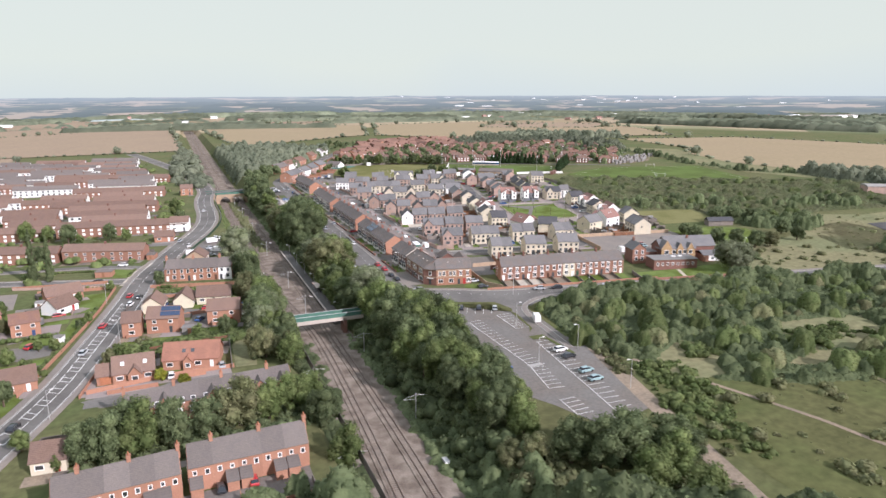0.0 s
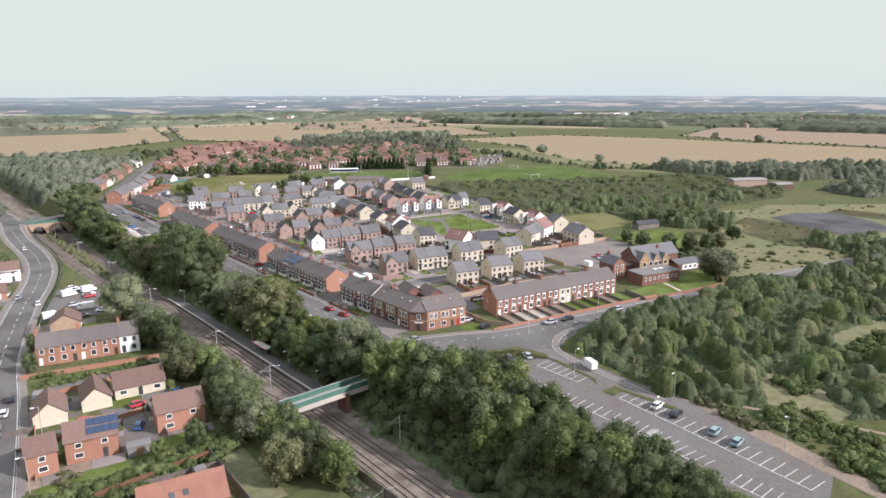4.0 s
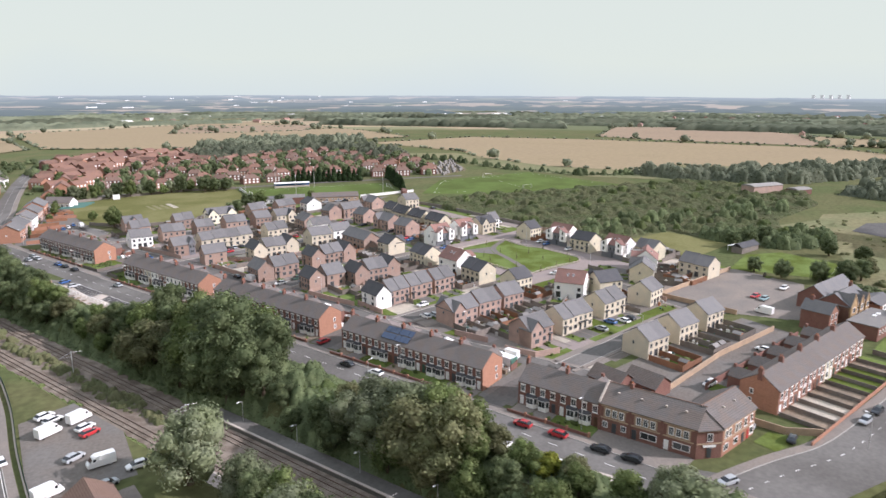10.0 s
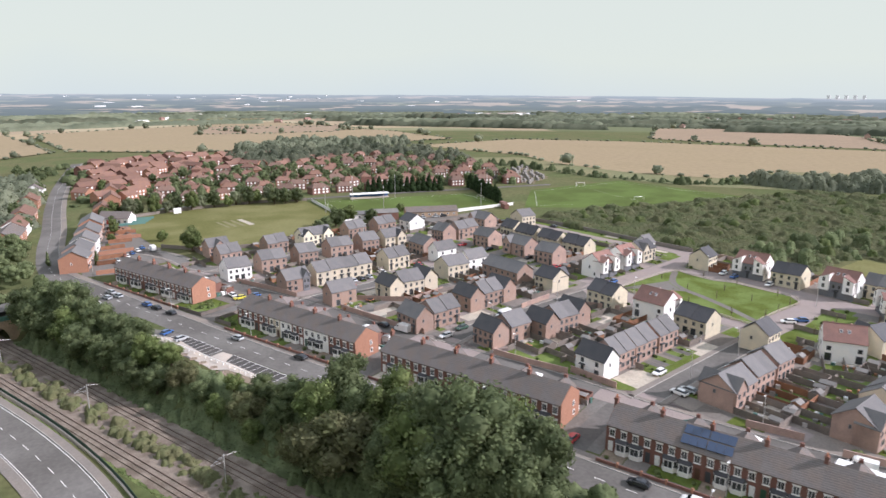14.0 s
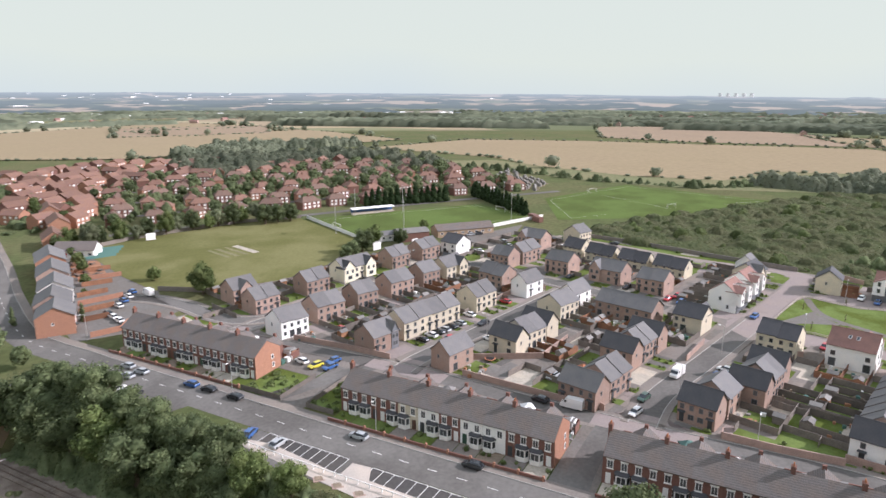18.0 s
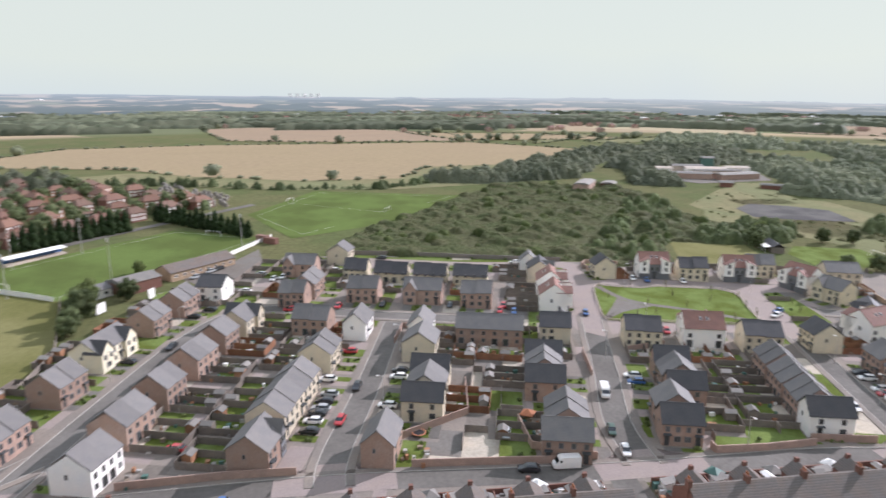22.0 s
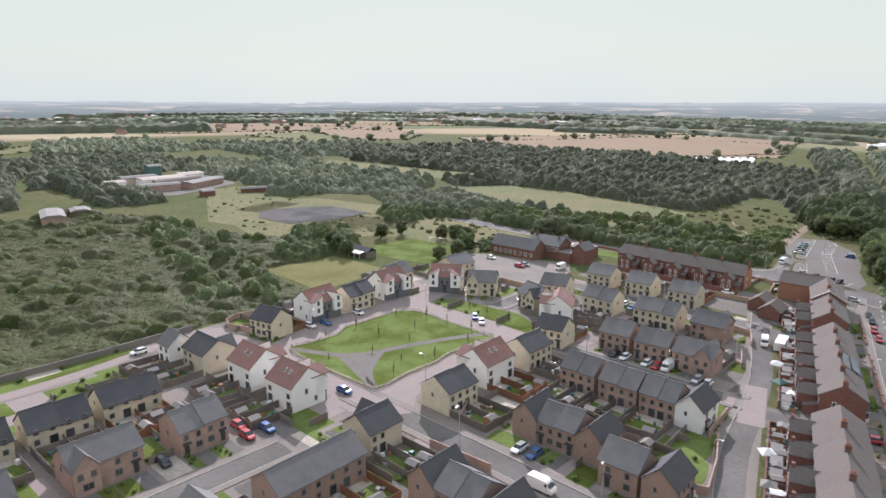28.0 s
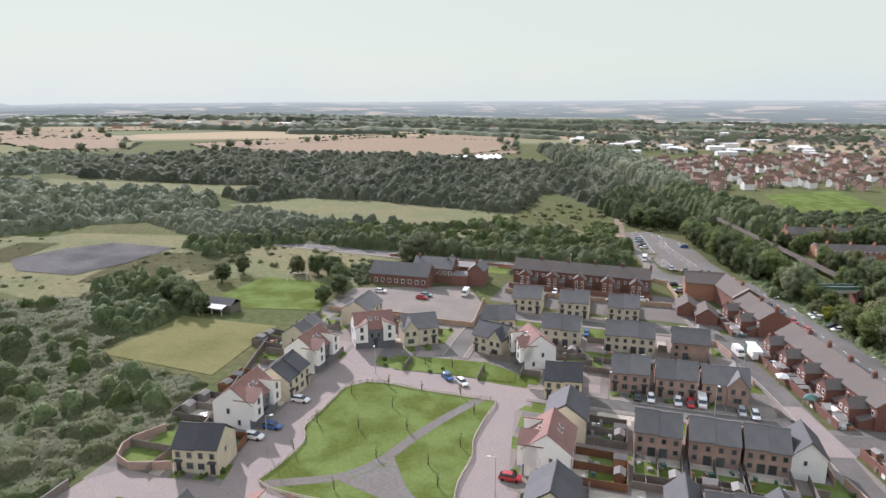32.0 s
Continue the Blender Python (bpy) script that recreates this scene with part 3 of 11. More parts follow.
# red ring round the green
SQUARE = [(186, 372), (196, 367), (226, 359), (242, 356), (247, 361), (252.5, 358), (250.5, 352), (245, 347.5), (237, 350), (226, 352), (226, 335), (222, 318), (217, 300), (211, 278), (205, 279), (206, 297), (188, 301.5),
          (168, 308), (166, 313), (172, 320), (174.5, 340), (177, 358), (174, 366), (180, 372)]
patch("paved_square", SQUARE, 0.06, BLOCK, "pink block-paved street round the green", "pavement")
LANE_EAST = road([(247.5, 356), (250.3, 363), (251.2, 373), (251.8, 385), (253.5, 398), (257, 412), (261, 426), (264, 437)], 4.6, mat=BLOCK, label="pink block-paved lane behind low stone houses", dz=0.066)
single("verge", strip(smooth([(253.8, 372), (254.8, 385), (257, 398), (260.8, 412), (264.6, 427), (267.5, 440)]), 1.6, -1.2, 0.09).mesh("verge", LAWN), pose(0, 0, 0), "grass verge below a boundary wall", "verge", kind="structure")
GREEN = [(219.8, 349.7), (217.5, 345), (214.8, 336.3), (216.2, 330), (214.5, 324), (211, 310.5), (206.4, 307.2), (202, 307.5), (193, 310.8), (182, 313.8), (176, 315.5), (178.8, 324.5), (181.4, 333.5), (181.8, 340), (184.5, 349), (185.3, 356), (186.4, 359.8), (189.3, 360.2), (201, 357.5), (214.8, 353.7), (218.9, 351.3)]
patch("green", GREEN, 0.17, LAWN, "mown village green lawn", "lawn")
patch("green", [(201, 299), (201, 290), (190, 291), (177, 293), (170, 299), (171, 305), (188, 301.2)], 0.17, LAWN, "mown grass verge with saplings", "lawn")
single("footpath", strip(smooth([(218.6, 351), (206, 348), (199.3, 342.5), (194, 334), (187.8, 324.9), (179.4, 314.6)]), 1.15, -1.15, 0.185).mesh("footpath", TARMAC_OLD), pose(0, 0, 0), "grey asphalt path across the green", "path", kind="structure")
for line in ([(205, 348.6), (199, 352.2), (193.5, 355.8), (187.3, 360)], [(188, 359.6), (193.2, 353), (195.6, 347), (197.6, 340.5)]):
    single("footpath", strip(smooth(line), 0.9, -0.9, 0.189).mesh("footpath", TARMAC_OLD), pose(0, 0, 0), "grey asphalt path branching on the green", "path", kind="structure")
patch("footpath", [(203.5, 348.5), (193, 355), (197, 342.5)], 0.193, TARMAC_OLD, "grey asphalt where the paths of the green meet", "path")

# car park by the railway
patch("car_park", [(79, 203), (101, 194), (109, 186), (112, 178), (107, 150), (98.5, 112), (84, 108), (79, 122), (75, 130), (74, 155), (76, 175), (75, 192)], 0.05, TARMAC_OLD, "worn grey asphalt car park", "car park")
single("track", strip(smooth([(116, 187), (112, 165), (106, 140), (100.5, 115), (96.5, 95), (92.5, 76), (86, 50), (70, 10), (52, -40)]), 2.2, -2.2, 0.056).mesh("track", EARTH), pose(0, 0, 0), "pale dirt track beside scrub", "track", kind="structure")
single("footpath", strip(smooth([(112, 136), (117, 124), (122, 110), (128, 92), (131, 78), (140, 50)]), 0.6, -0.6, 0.08).mesh("footpath", EARTH), pose(0, 0, 0), "thin pale dirt path through grass", "path", kind="structure")


def bays(p, q, depth, n, shape=None):
    """White lines of parking bays from p to q, each depth deep to the right of the line."""
    s = shape or MARKS
    p, q = Vector(p), Vector(q)
    d = (q - p).normalized()
    r = Vector((d.y, -d.x))
    def seg(a, b, w=0.13):
        e = (b - a).normalized()
        nn = Vector((-e.y, e.x)) * w / 2
        s.add([(v.x, v.y, gz(v.x, v.y) + 0.075) for v in (a + nn, a - nn, b - nn, b + nn)], [(0, 1, 2, 3)])
    for i in range(n + 1):
        a = p + (q - p) * i / n
        seg(a, a + r * depth)
    seg(p, q)


bays((84.0, 181.5), (84.9, 143.5), -4.2, 16)
bays((84.6, 143), (82.4, 130.2), -4.0, 6)
bays((95.1, 157.8), (90.0, 112.8), -4.8, 18)
bays((95.0, 183.5), (94.8, 170), -4.8, 6)
bays((82.4, 198.3), (96.9, 191.1), 6.0, 6)
bays((78.4, 142.4), (76.8, 133.5), 4.0, 4)
bays((81.5, 123.8), (81.2, 116), -4.2, 4)
patch("verge", [(84.2, 144.6), (88.4, 144.6), (88.4, 143.0), (84.4, 143.0)], 0.14, KERB, "pale kerbed end of the parking row", "kerb")
for poly in ([(101, 184.5), (101.5, 182), (99.5, 168), (97, 165.5), (99, 169), (100.4, 183)], [(79, 204), (98.5, 195), (101, 184), (102.5, 187), (100.5, 195.5), (84, 204)], [(95, 162.6), (99.5, 162.2), (100.6, 146), (99.2, 146), (98.6, 159.2), (95, 159.6)]):
    patch("verge", poly, 0.16, GRASS, "grassy kerbed island in the car park", "verge")
patch("verge", [(107.5, 185.5), (113.5, 189.2), (121, 190.6), (133, 188.5), (122, 182), (109, 172), (106.5, 158), (104.8, 158), (106, 172)], 0.1, GRASS, "rough grass verge", "verge")
CURVE = smooth([(128, 193.2), (119, 193.4), (112.5, 191.4), (107.3, 187), (104.9, 181), (103.6, 172), (102.6, 162), (101.5, 150)], 6)
single("pavement", strip(CURVE, 0.9, -0.9, 0.14, thick=0.3).mesh("pavement", PAVING), pose(0, 0, 0), "grey footway curving round the corner of the wood", "pavement", kind="structure")
for e in (0.94, -0.94):
    single("kerb", strip(CURVE, e + 0.07, e - 0.07, 0.155, thick=0.3).mesh("kerb", KERB), pose(0, 0, 0), "pale concrete kerb", "kerb", kind="structure")

# lay-by parking west of the main road
patch("parking_bays", [(67, 398), (73, 398), (74, 452), (69, 468), (65, 462), (65, 402)], 0.06, TARMAC, "asphalt parking bays beside the main road", "car park")
bays((73.0, 402), (73.3, 423.6), -4.5, 9)
bays((73.7, 429.4), (74.0, 449.6), -4.6, 9)
for poly in ([(73.0, 402), (73.3, 423.6), (68.8, 423.6), (68.5, 402)], [(73.7, 429.4), (74.0, 449.6), (69.4, 449.6), (69.1, 429.4)]):
    patch("parking_bays", poly, 0.066, TARMAC_NEW, "dark fresh asphalt parking bays", "parking bay")
patch("paved_terrace", [(68.1, 457), (69.6, 455), (71, 446.4), (68.6, 428), (72.8, 428), (73.2, 424), (69.5, 422), (68.8, 404), (67.1, 403.6), (66.5, 417.4), (64.1, 420.3), (67.0, 444.2)], 0.1, CONCRETE, "pale concrete paving by the parking bays", "pavement")
patch("planting_bed", [(63.8, 419), (64.8, 402), (67.0, 403.4), (66.4, 417.2)], 0.1, EARTH, "bare brown planting bed", "planting bed")
patch("parking_bays", [(60, 246), (70.5, 238), (72, 285), (67, 292)], 0.06, TARMAC, "asphalt parking strip beside the main road", "car park")
patch("parking_bays", [(64, 478), (75, 474), (76, 508), (66, 508)], 0.06, TARMAC, "asphalt parking strip beside the main road", "car park")
patch("cobbles", [(68.1, 244.4), (71.0, 244.3), (71.9, 236.4), (68.0, 238.5)], 0.08, CONCRETE, "pale cobbled strip beside parked cars", "pavement")
for ya, yb in ((384.4, 393.2), (450.4, 457.4), (323.7, 334.2), (267.2, 276.8)):
    patch("side_lane", [(84.5, ya), (107, ya), (107, yb), (84.5, yb)], 0.03, TARMAC_OLD, "asphalt ground at the end of a terrace", "road")
patch("rear_court", [(100, 232), (113, 227.5), (166, 214.5), (174, 238), (150, 247), (113, 257), (104, 262), (98, 247)], 0.025, TARMAC_OLD, "worn asphalt court behind the terraces", "yard")
for poly in ([(86.5, 442.6), (103, 442.6), (103, 450), (86.5, 450)], [(86.5, 457.8), (99, 457.8), (99, 469.6), (86.5, 469.6)]):
    patch("end_garden", poly, 0.05, LAWN, "fenced lawn at the end of a terrace", "lawn")
patch("end_yard", [(99.3, 457.8), (110, 457.8), (110, 469.6), (99.3, 469.6)], 0.05, TARMAC_OLD, "worn parking yard behind a terrace", "yard")
patch("rear_yards", [(-6, 279), (21, 275), (23, 290), (-2, 296)], 0.05, PAVING, "paved yards behind the brick terrace", "yard")
patch("front_lane", [(-7, 263.5), (22, 259.5), (22, 255), (-8, 259)], 0.055, TARMAC_OLD, "asphalt lane before the brick terrace", "road")
# school yard and club car park
patch("school_yard", [(180, 266), (226, 255), (218, 230), (196, 226), (180, 226), (177, 240)], 0.07, PAVING, "worn asphalt school yard", "yard")
patch("club_car_park", [(226, 482), (236, 470), (262, 470), (282, 474), (262, 482), (244, 497)], 0.07, TARMAC_OLD, "worn asphalt club car park", "car park")
road([(-110, 316), (-67, 303.5), (-45, 294.5), (-27, 287.5), (-15, 283)], 5.6, walk_l=1.4, walk_r=1.4, label="grey asphalt side street between brick houses", dz=0.045)
road([(-75, 325), (-58, 321.5), (-40, 317), (-24, 311), (-12, 304)], 4.6, walk_r=1.2, label="narrow asphalt service road before brick houses", dz=0.043)
patch("yard", [(-46, 500), (-46, 470), (-40, 480)], 0.05, TARMAC_OLD, "asphalt yard", "yard")
patch("scrap_yard", [(3, 318), (20, 312), (27, 330), (27, 352), (15, 352)], 0.05, TARMAC_OLD, "asphalt yard full of parked vans", "yard")
patch("rear_car_park", [(97, 524), (118, 526), (124, 545), (116, 556), (100, 548)], 0.06, TARMAC_OLD, "asphalt car park behind shops", "car park")

patch("rough_grass", [(100, 58), (101, 108), (111, 131), (126, 129), (165, 117), (190, 120), (186, 72), (150, 34), (101, 32)], 0.024, GRASS, "rough olive green grass beside the dirt track", "grass", far=True)

# sports grounds
patch("football_pitch", [(246, 577), (221, 529), (241, 502), (268, 487), (302, 472), (321, 517)], 0.1, PITCH, "green mown football pitch", "pitch")
patch("football_pitch", [(357, 489), (433, 458), (408, 368), (330, 415), (300, 462)], 0.1, PITCH, "green mown football pitch", "pitch", far=True)
patch("cricket_ground", [(150, 622), (178, 619), (221, 602), (244.5, 582), (221, 528), (176, 512), (158, 512), (137, 527), (128, 551), (134, 575), (143, 600)], 0.1, CRICKET, "dry mown cricket outfield", "pitch")
patch("bowling_green", [(277.1, 295.2), (268.4, 264), (238.1, 270.4), (244.2, 306.2)], 0.12, CRICKET, "pale mown bowling green", "lawn")
patch("rough_meadow", [(209, 186), (214, 200), (222, 226), (257, 217), (272, 222), (300, 178), (262, 166), (226, 176)], 0.04, MEADOW, "dry yellow meadow grass beside the school", "meadow")
patch("small_field", [(265.5, 243.1), (257, 217), (233.4, 222.2), (227.9, 254.6), (253.4, 254.2)], 0.1, LAWN, "small mown field", "lawn")
patch("old_pitch", [(363, 203), (354, 184), (339, 169), (309, 176), (316, 203), (326, 223), (350, 219)], 0.22, COURT, "worn asphalt court in grass", "yard", far=True)
for x, y, w, m in ((186.6, 570.6, 1.3, SLAB), (182.6, 572.2, 0.8, MEADOW), (178.9, 573.6, 0.9, MEADOW), (175.6, 575.0, 0.7, MEADOW)):
    patch("wicket", [(x - w, y + 0.35 * w), (x + w, y - 0.35 * w), (x + w - 4.2, y - 0.35 * w - 16.5), (x - w - 4.2, y + 0.35 * w - 16.5)], 0.13, m, "pale worn cricket wicket on the outfield", "wicket")
patch("meadow", [(322, 254), (357, 234), (400, 200), (366, 150), (300, 150), (268, 186), (280, 214), (302, 244)], 0.05, MEADOW, "dry yellow meadow grass", "meadow", far=True)
for poly in ([(308, 61), (260, 46), (155, 66), (163, 95), (249, 108), (299, 80)], [(470, -27), (410, -26), (326, -10), (329, 18), (410, 31)], [(-48, -54), (-123, -90), (-106, 2), (-84, 38), (-31, 26)]):
    patch("meadow", poly, 0.12, MEADOW if poly[0][0] > 0 else LAWN, "open dry meadow between woods", "meadow", far=True)
CLEAR = [[(325, 62), (288, 25), (241, 28), (152, 64), (125, -25), (110, -28), (92, 43), (108, 118), (136, 124), (208, 113), (265, 104)],
         [(496, -40), (410, -26), (329, -28), (316, 10), (429, 32), (470, 16)], [(766, -199), (729, -346), (633, -319), (627, -179), (682, -133)],
         [(445, 162), (441, 140), (397, 158), (312, 172), (279, 174), (262, 213), (284, 230), (326, 240), (364, 240), (411, 196)], [(-17, 22), (-47, -54), (-110, -80), (-106, 2), (-46, 25)],
         [(512, 207), (536, 150), (506, 104), (450, 122), (400, 140), (418, 190), (440, 202)]]
for k, poly in enumerate([[(325, 62), (288, 25), (241, 28), (152, 64), (160, 112), (208, 113), (265, 104)]] + CLEAR[1:4]):
    patch("meadow", poly, 0.16 + 0.01 * k if k != 3 else 0.05, MEADOW, "open dry meadow between woods", "meadow", far=True)

patch("field_margin", [(447, 640), (470, 590), (462, 548), (440, 480), (436, 405), (452, 345), (500, 326), (560, 282), (585, 212), (600, 212), (562, 374), (490, 404), (484, 470), (516, 553), (536, 600), (486, 664)], 0.2, MEADOW, "dry rough grass margin below the wheat field", "grass", far=True)
# farmland
FIELDS = [
    (WHEAT, [(590, 772), (756, 729), (800, 591), (823, 290), (667, 138), (586, 212), (557, 370), (486, 400), (480, 470), (512, 553), (558, 611)]),
    (STUBBLE, [(1150, 672), (1225, 535), (1150, 420), (1000, 286), (850, 272), (845, 372), (842, 480), (872, 590)]),
    (LAWN, [(406, 805), (485, 812), (546, 746), (478, 745), (400, 767)]),
    (WHEAT, [(650, 1250), (876, 1160), (800, 1060), (614, 1084)]),
    (WHEAT, [(1030, 350), (980, 150), (870, 60), (850, 200), (870, 300)]),
    (STUBBLE, [(1164, -249), (1205, -455), (893, -841), (690, -500), (809, -436), (946, -252)]),
    (STUBBLE, [(-655, -1380), (-660, -893), (-482, -607), (-344, -725)]),
    (STUBBLE, [(-445, 2328), (-214, 2084), (10, 1500), (18, 900), (-180, 930), (-400, 1100)]),
    (WHEAT, [(70, 1504), (379, 1356), (296, 1026), (90, 918), (70, 1200)]),
    (WHEAT, [(400, 1344), (921, 1430), (800, 982), (706, 800), (386, 897), (310, 1021)]),
    (STUBBLE, [(548, 1151), (734, 1040), (900, 1200), (700, 1330)]),
    (STUBBLE, [(469, -353), (322, -606), (74, -898), (107, -447), (218, -288), (344, -286)]),
    (STUBBLE, [(1007, -471), (866, -546), (660, -491), (574, -308), (650, -285), (816, -409), (913, -365)]),
    (WHEAT, [(464, -869), (285, -924), (232, -802), (356, -647)]),
    (MEADOW, [(817, -263), (798, -504), (605, -420), (564, -292), (675, -232)]),
    (STUBBLE, [(536, -402), (371, -621), (123, -624), (109, -382), (261, -250), (436, -272)]),
    (MEADOW, [(932, 164), (969, 113), (949, 61), (810, 190), (794, 216)]),
    (MEADOW, [(874, 42), (939, -78), (859, -35), (790, 114), (823, 140)]),
    (STUBBLE, [(-160, 920), (-150, 700), (-420, 700), (-420, 980)]),
]
rnd = random.Random(5)
for i in range(74):
    a, r = rnd.uniform(0, 6.283), rnd.uniform(1250, 1800)
    cx, cy, s, w, h = 150 + r * math.cos(a), 350 + r * math.sin(a), rnd.uniform(0, 0.6), rnd.uniform(130, 420), rnd.uniform(110, 300)
    FIELDS.append((rnd.choice((WHEAT, STUBBLE, STUBBLE, WHEAT, MEADOW, MEADOW)), [(cx + w * u * math.cos(s) - h * v * math.sin(s), cy + w * u * math.sin(s) + h * v * math.cos(s)) for u, v in ((-0.5, -0.5), (0.5, -0.55), (0.52, 0.5), (-0.45, 0.5))]))
for k, (m, poly) in enumerate(FIELDS):
    patch("field", poly, 0.3 + 0.06 * (k % 14), m, "ripe golden arable field" if m in (WHEAT, STUBBLE) else "open pasture", "field", far=True)

# cricket nets, playing surfaces, road paint
dashes(smooth([(243, 572), (224, 531), (300, 476), (318, 515), (243, 572)], 1), 900, 1, 0.12, 0.13, MARKS)
dashes([(353, 484), (426, 455), (404, 374), (308, 458), (353, 484)], 900, 1, 0.12, 0.13, MARKS)
dashes([(390, 470), (356, 416)], 900, 1, 0.12, 0.13, MARKS)
# hatching on the western road
wl = smooth(WEST)
dashes(wl[25:80], 3.0, 3.5, 0.14, 0.075, MARKS)
dashes(wl[:75], 900, 1, 0.12, 0.075, MARKS, 4.1)
dashes(wl[:75], 900, 1, 0.12, 0.075, MARKS, -4.1)
for i in range(11, 25):
    p, o = Vector(wl[i]), Vector(offsets(wl)[i])
    d = Vector((o.y, -o.x))
    for k in range(2):
        c = p + d * 4.2 * k + o * 0.6
        for a, b in ((c - o * 1.5, c + o * 1.5 + d * 1.2), (c - o * 1.5, c - o * 1.5 + d * 3.0), (c + o * 1.5, c + o * 1.5 + d * 3.0)):
            e = (b - a).normalized()
            nn = Vector((-e.y, e.x)) * 0.11
            MARKS.add([(v.x, v.y, gz(v.x, v.y) + 0.075) for v in (a + nn, a - nn, b - nn, b + nn)], [(0, 1, 2, 3)])
single("road_markings", MARKS.mesh("road_markings", LINE), pose(0, 0, 0), "white painted road lines and bays", "road marking", kind="structure")


# ---- railway ----
TRACK_W = smooth([(22, -400), (33, 40), (36, 100), (38.8, 150), (40.6, 205), (38, 245), (36, 280), (35.7, 350), (36, 460), (37, 560), (39, 800), (42, 1500)], 12)
TRACK_E = smooth([(30, -400), (40.5, 40), (43.3, 100), (44.8, 150), (45.4, 205), (46, 250), (46.6, 330), (47.4, 430), (48, 510), (47.5, 600), (46, 800), (47, 1500)], 12)
zr = lambda x, y: min(gz(x, y), rail_z(y))
mid = [((a[0] + b[0]) / 2, (a[1] + b[1]) / 2) for a, b in zip(TRACK_W, TRACK_E)]
single("track_bed", strip(mid, 9.5, -9.0, 0.12, zr).mesh("track_bed", BALLAST), pose(0, 0, 0), "brown stone ballast railway bed", "track bed", kind="structure")
for line in (TRACK_W, TRACK_E):
    tr = thing("railway_track", 0, 0, 0, 0, "rusty steel rails on sleepers in ballast", "railway track", "tracks", "structure")
    part("ballast_shoulder", strip(line, 1.9, -1.9, 0.3, zr, 0.3).mesh("ballast_shoulder", BALLAST), tr)
    for off in (0.72, -0.72):
        part("rail", strip(line, off + 0.06, off - 0.06, 0.5, zr, 0.16).mesh("rail", STEEL), tr)
    s, acc = Shape(), 0.0
    for i in range(len(line) - 1):
        p, q = Vector(line[i]), Vector(line[i + 1])
        if p.y > 620 or p.y < 20:
            continue
        d = (q - p).normalized()
        nn = Vector((-d.y, d.x))
        k = 0.0
        while k < (q - p).length:
            c = p + d * k
            z = zr(c.x, c.y) + 0.36
            s.add([(*(c + d * a * 0.13 + nn * b * 1.25), z + zz) for zz in (-0.1, 0) for a, b in ((-1, -1), (1, -1), (1, 1), (-1, 1))], [(4, 5, 6, 7), (0, 1, 5, 4), (1, 2, 6, 5), (2, 3, 7, 6), (3, 0, 4, 7)])
            k += 0.75
    part("sleepers", s.mesh("sleepers", SLEEPER), tr)["kind"] = "stuff"


# ---- windows, doors and houses ----
CACHE = {}


def cached(key, make):
    if key not in CACHE:
        CACHE[key] = make()
    return CACHE[key]


def window(parent, x, y, z, w, h, facing, lintel=None, glass=GLASS, name="window"):
    """A framed window on a wall; facing: 'f' front, 'b' back, 'l' and 'r' ends."""
    turn = {"f": 0, "b": 180, "l": -90, "r": 90}[facing]
    fr = cached(("win", w, h, lintel and lintel.name, FRAME.name), lambda: win_frame(w, h, lintel))
    if LEAN_WINDOWS or facing != "f":
        return part(name, cached(("win1", w, h, FRAME.name), lambda: glazed(w, h)), parent, pose(x, y, z, 0, 0, turn))
    ob = part(name, fr, parent, pose(x, y, z, 0, 0, turn))
    part("pane", cached(("pane", w, h, glass.name), lambda: Shape().box(-w / 2 + 0.07, w / 2 - 0.07, -0.035, 0.0, 0.07, h - 0.07).mesh("pane", glass)), ob)
    return ob


LEAN_WINDOWS = False
FRAME = GREY_FRAME         # the new houses have grey window frames, the older ones white


def glazed(w, h):
    """A small far window: frame with its pane set in."""
    t, d = 0.13, 0.06
    vs = [(-w / 2, -d, 0), (w / 2, -d, 0), (w / 2, -d, h), (-w / 2, -d, h), (-w / 2 + t, -d, t), (w / 2 - t, -d, t), (w / 2 - t, -d, h - t), (-w / 2 + t, -d, h - t)]
    vs += [(a, 0.02, c) for a, b, c in vs[:4]] + [(a, -0.02, c) for a, b, c in vs[4:8]]
    fs = [(0, 1, 5, 4), (1, 2, 6, 5), (2, 3, 7, 6), (3, 0, 4, 7), (0, 8, 9, 1), (1, 9, 10, 2), (2, 10, 11, 3), (3, 11, 8, 0), (4, 5, 13, 12), (5, 6, 14, 13), (6, 7, 15, 14), (7, 4, 12, 15), (12, 13, 14, 15)]
    me = Shape().add(vs, fs).mesh("window", FRAME, GLASS)
    me.polygons[12].material_index = 1
    return me


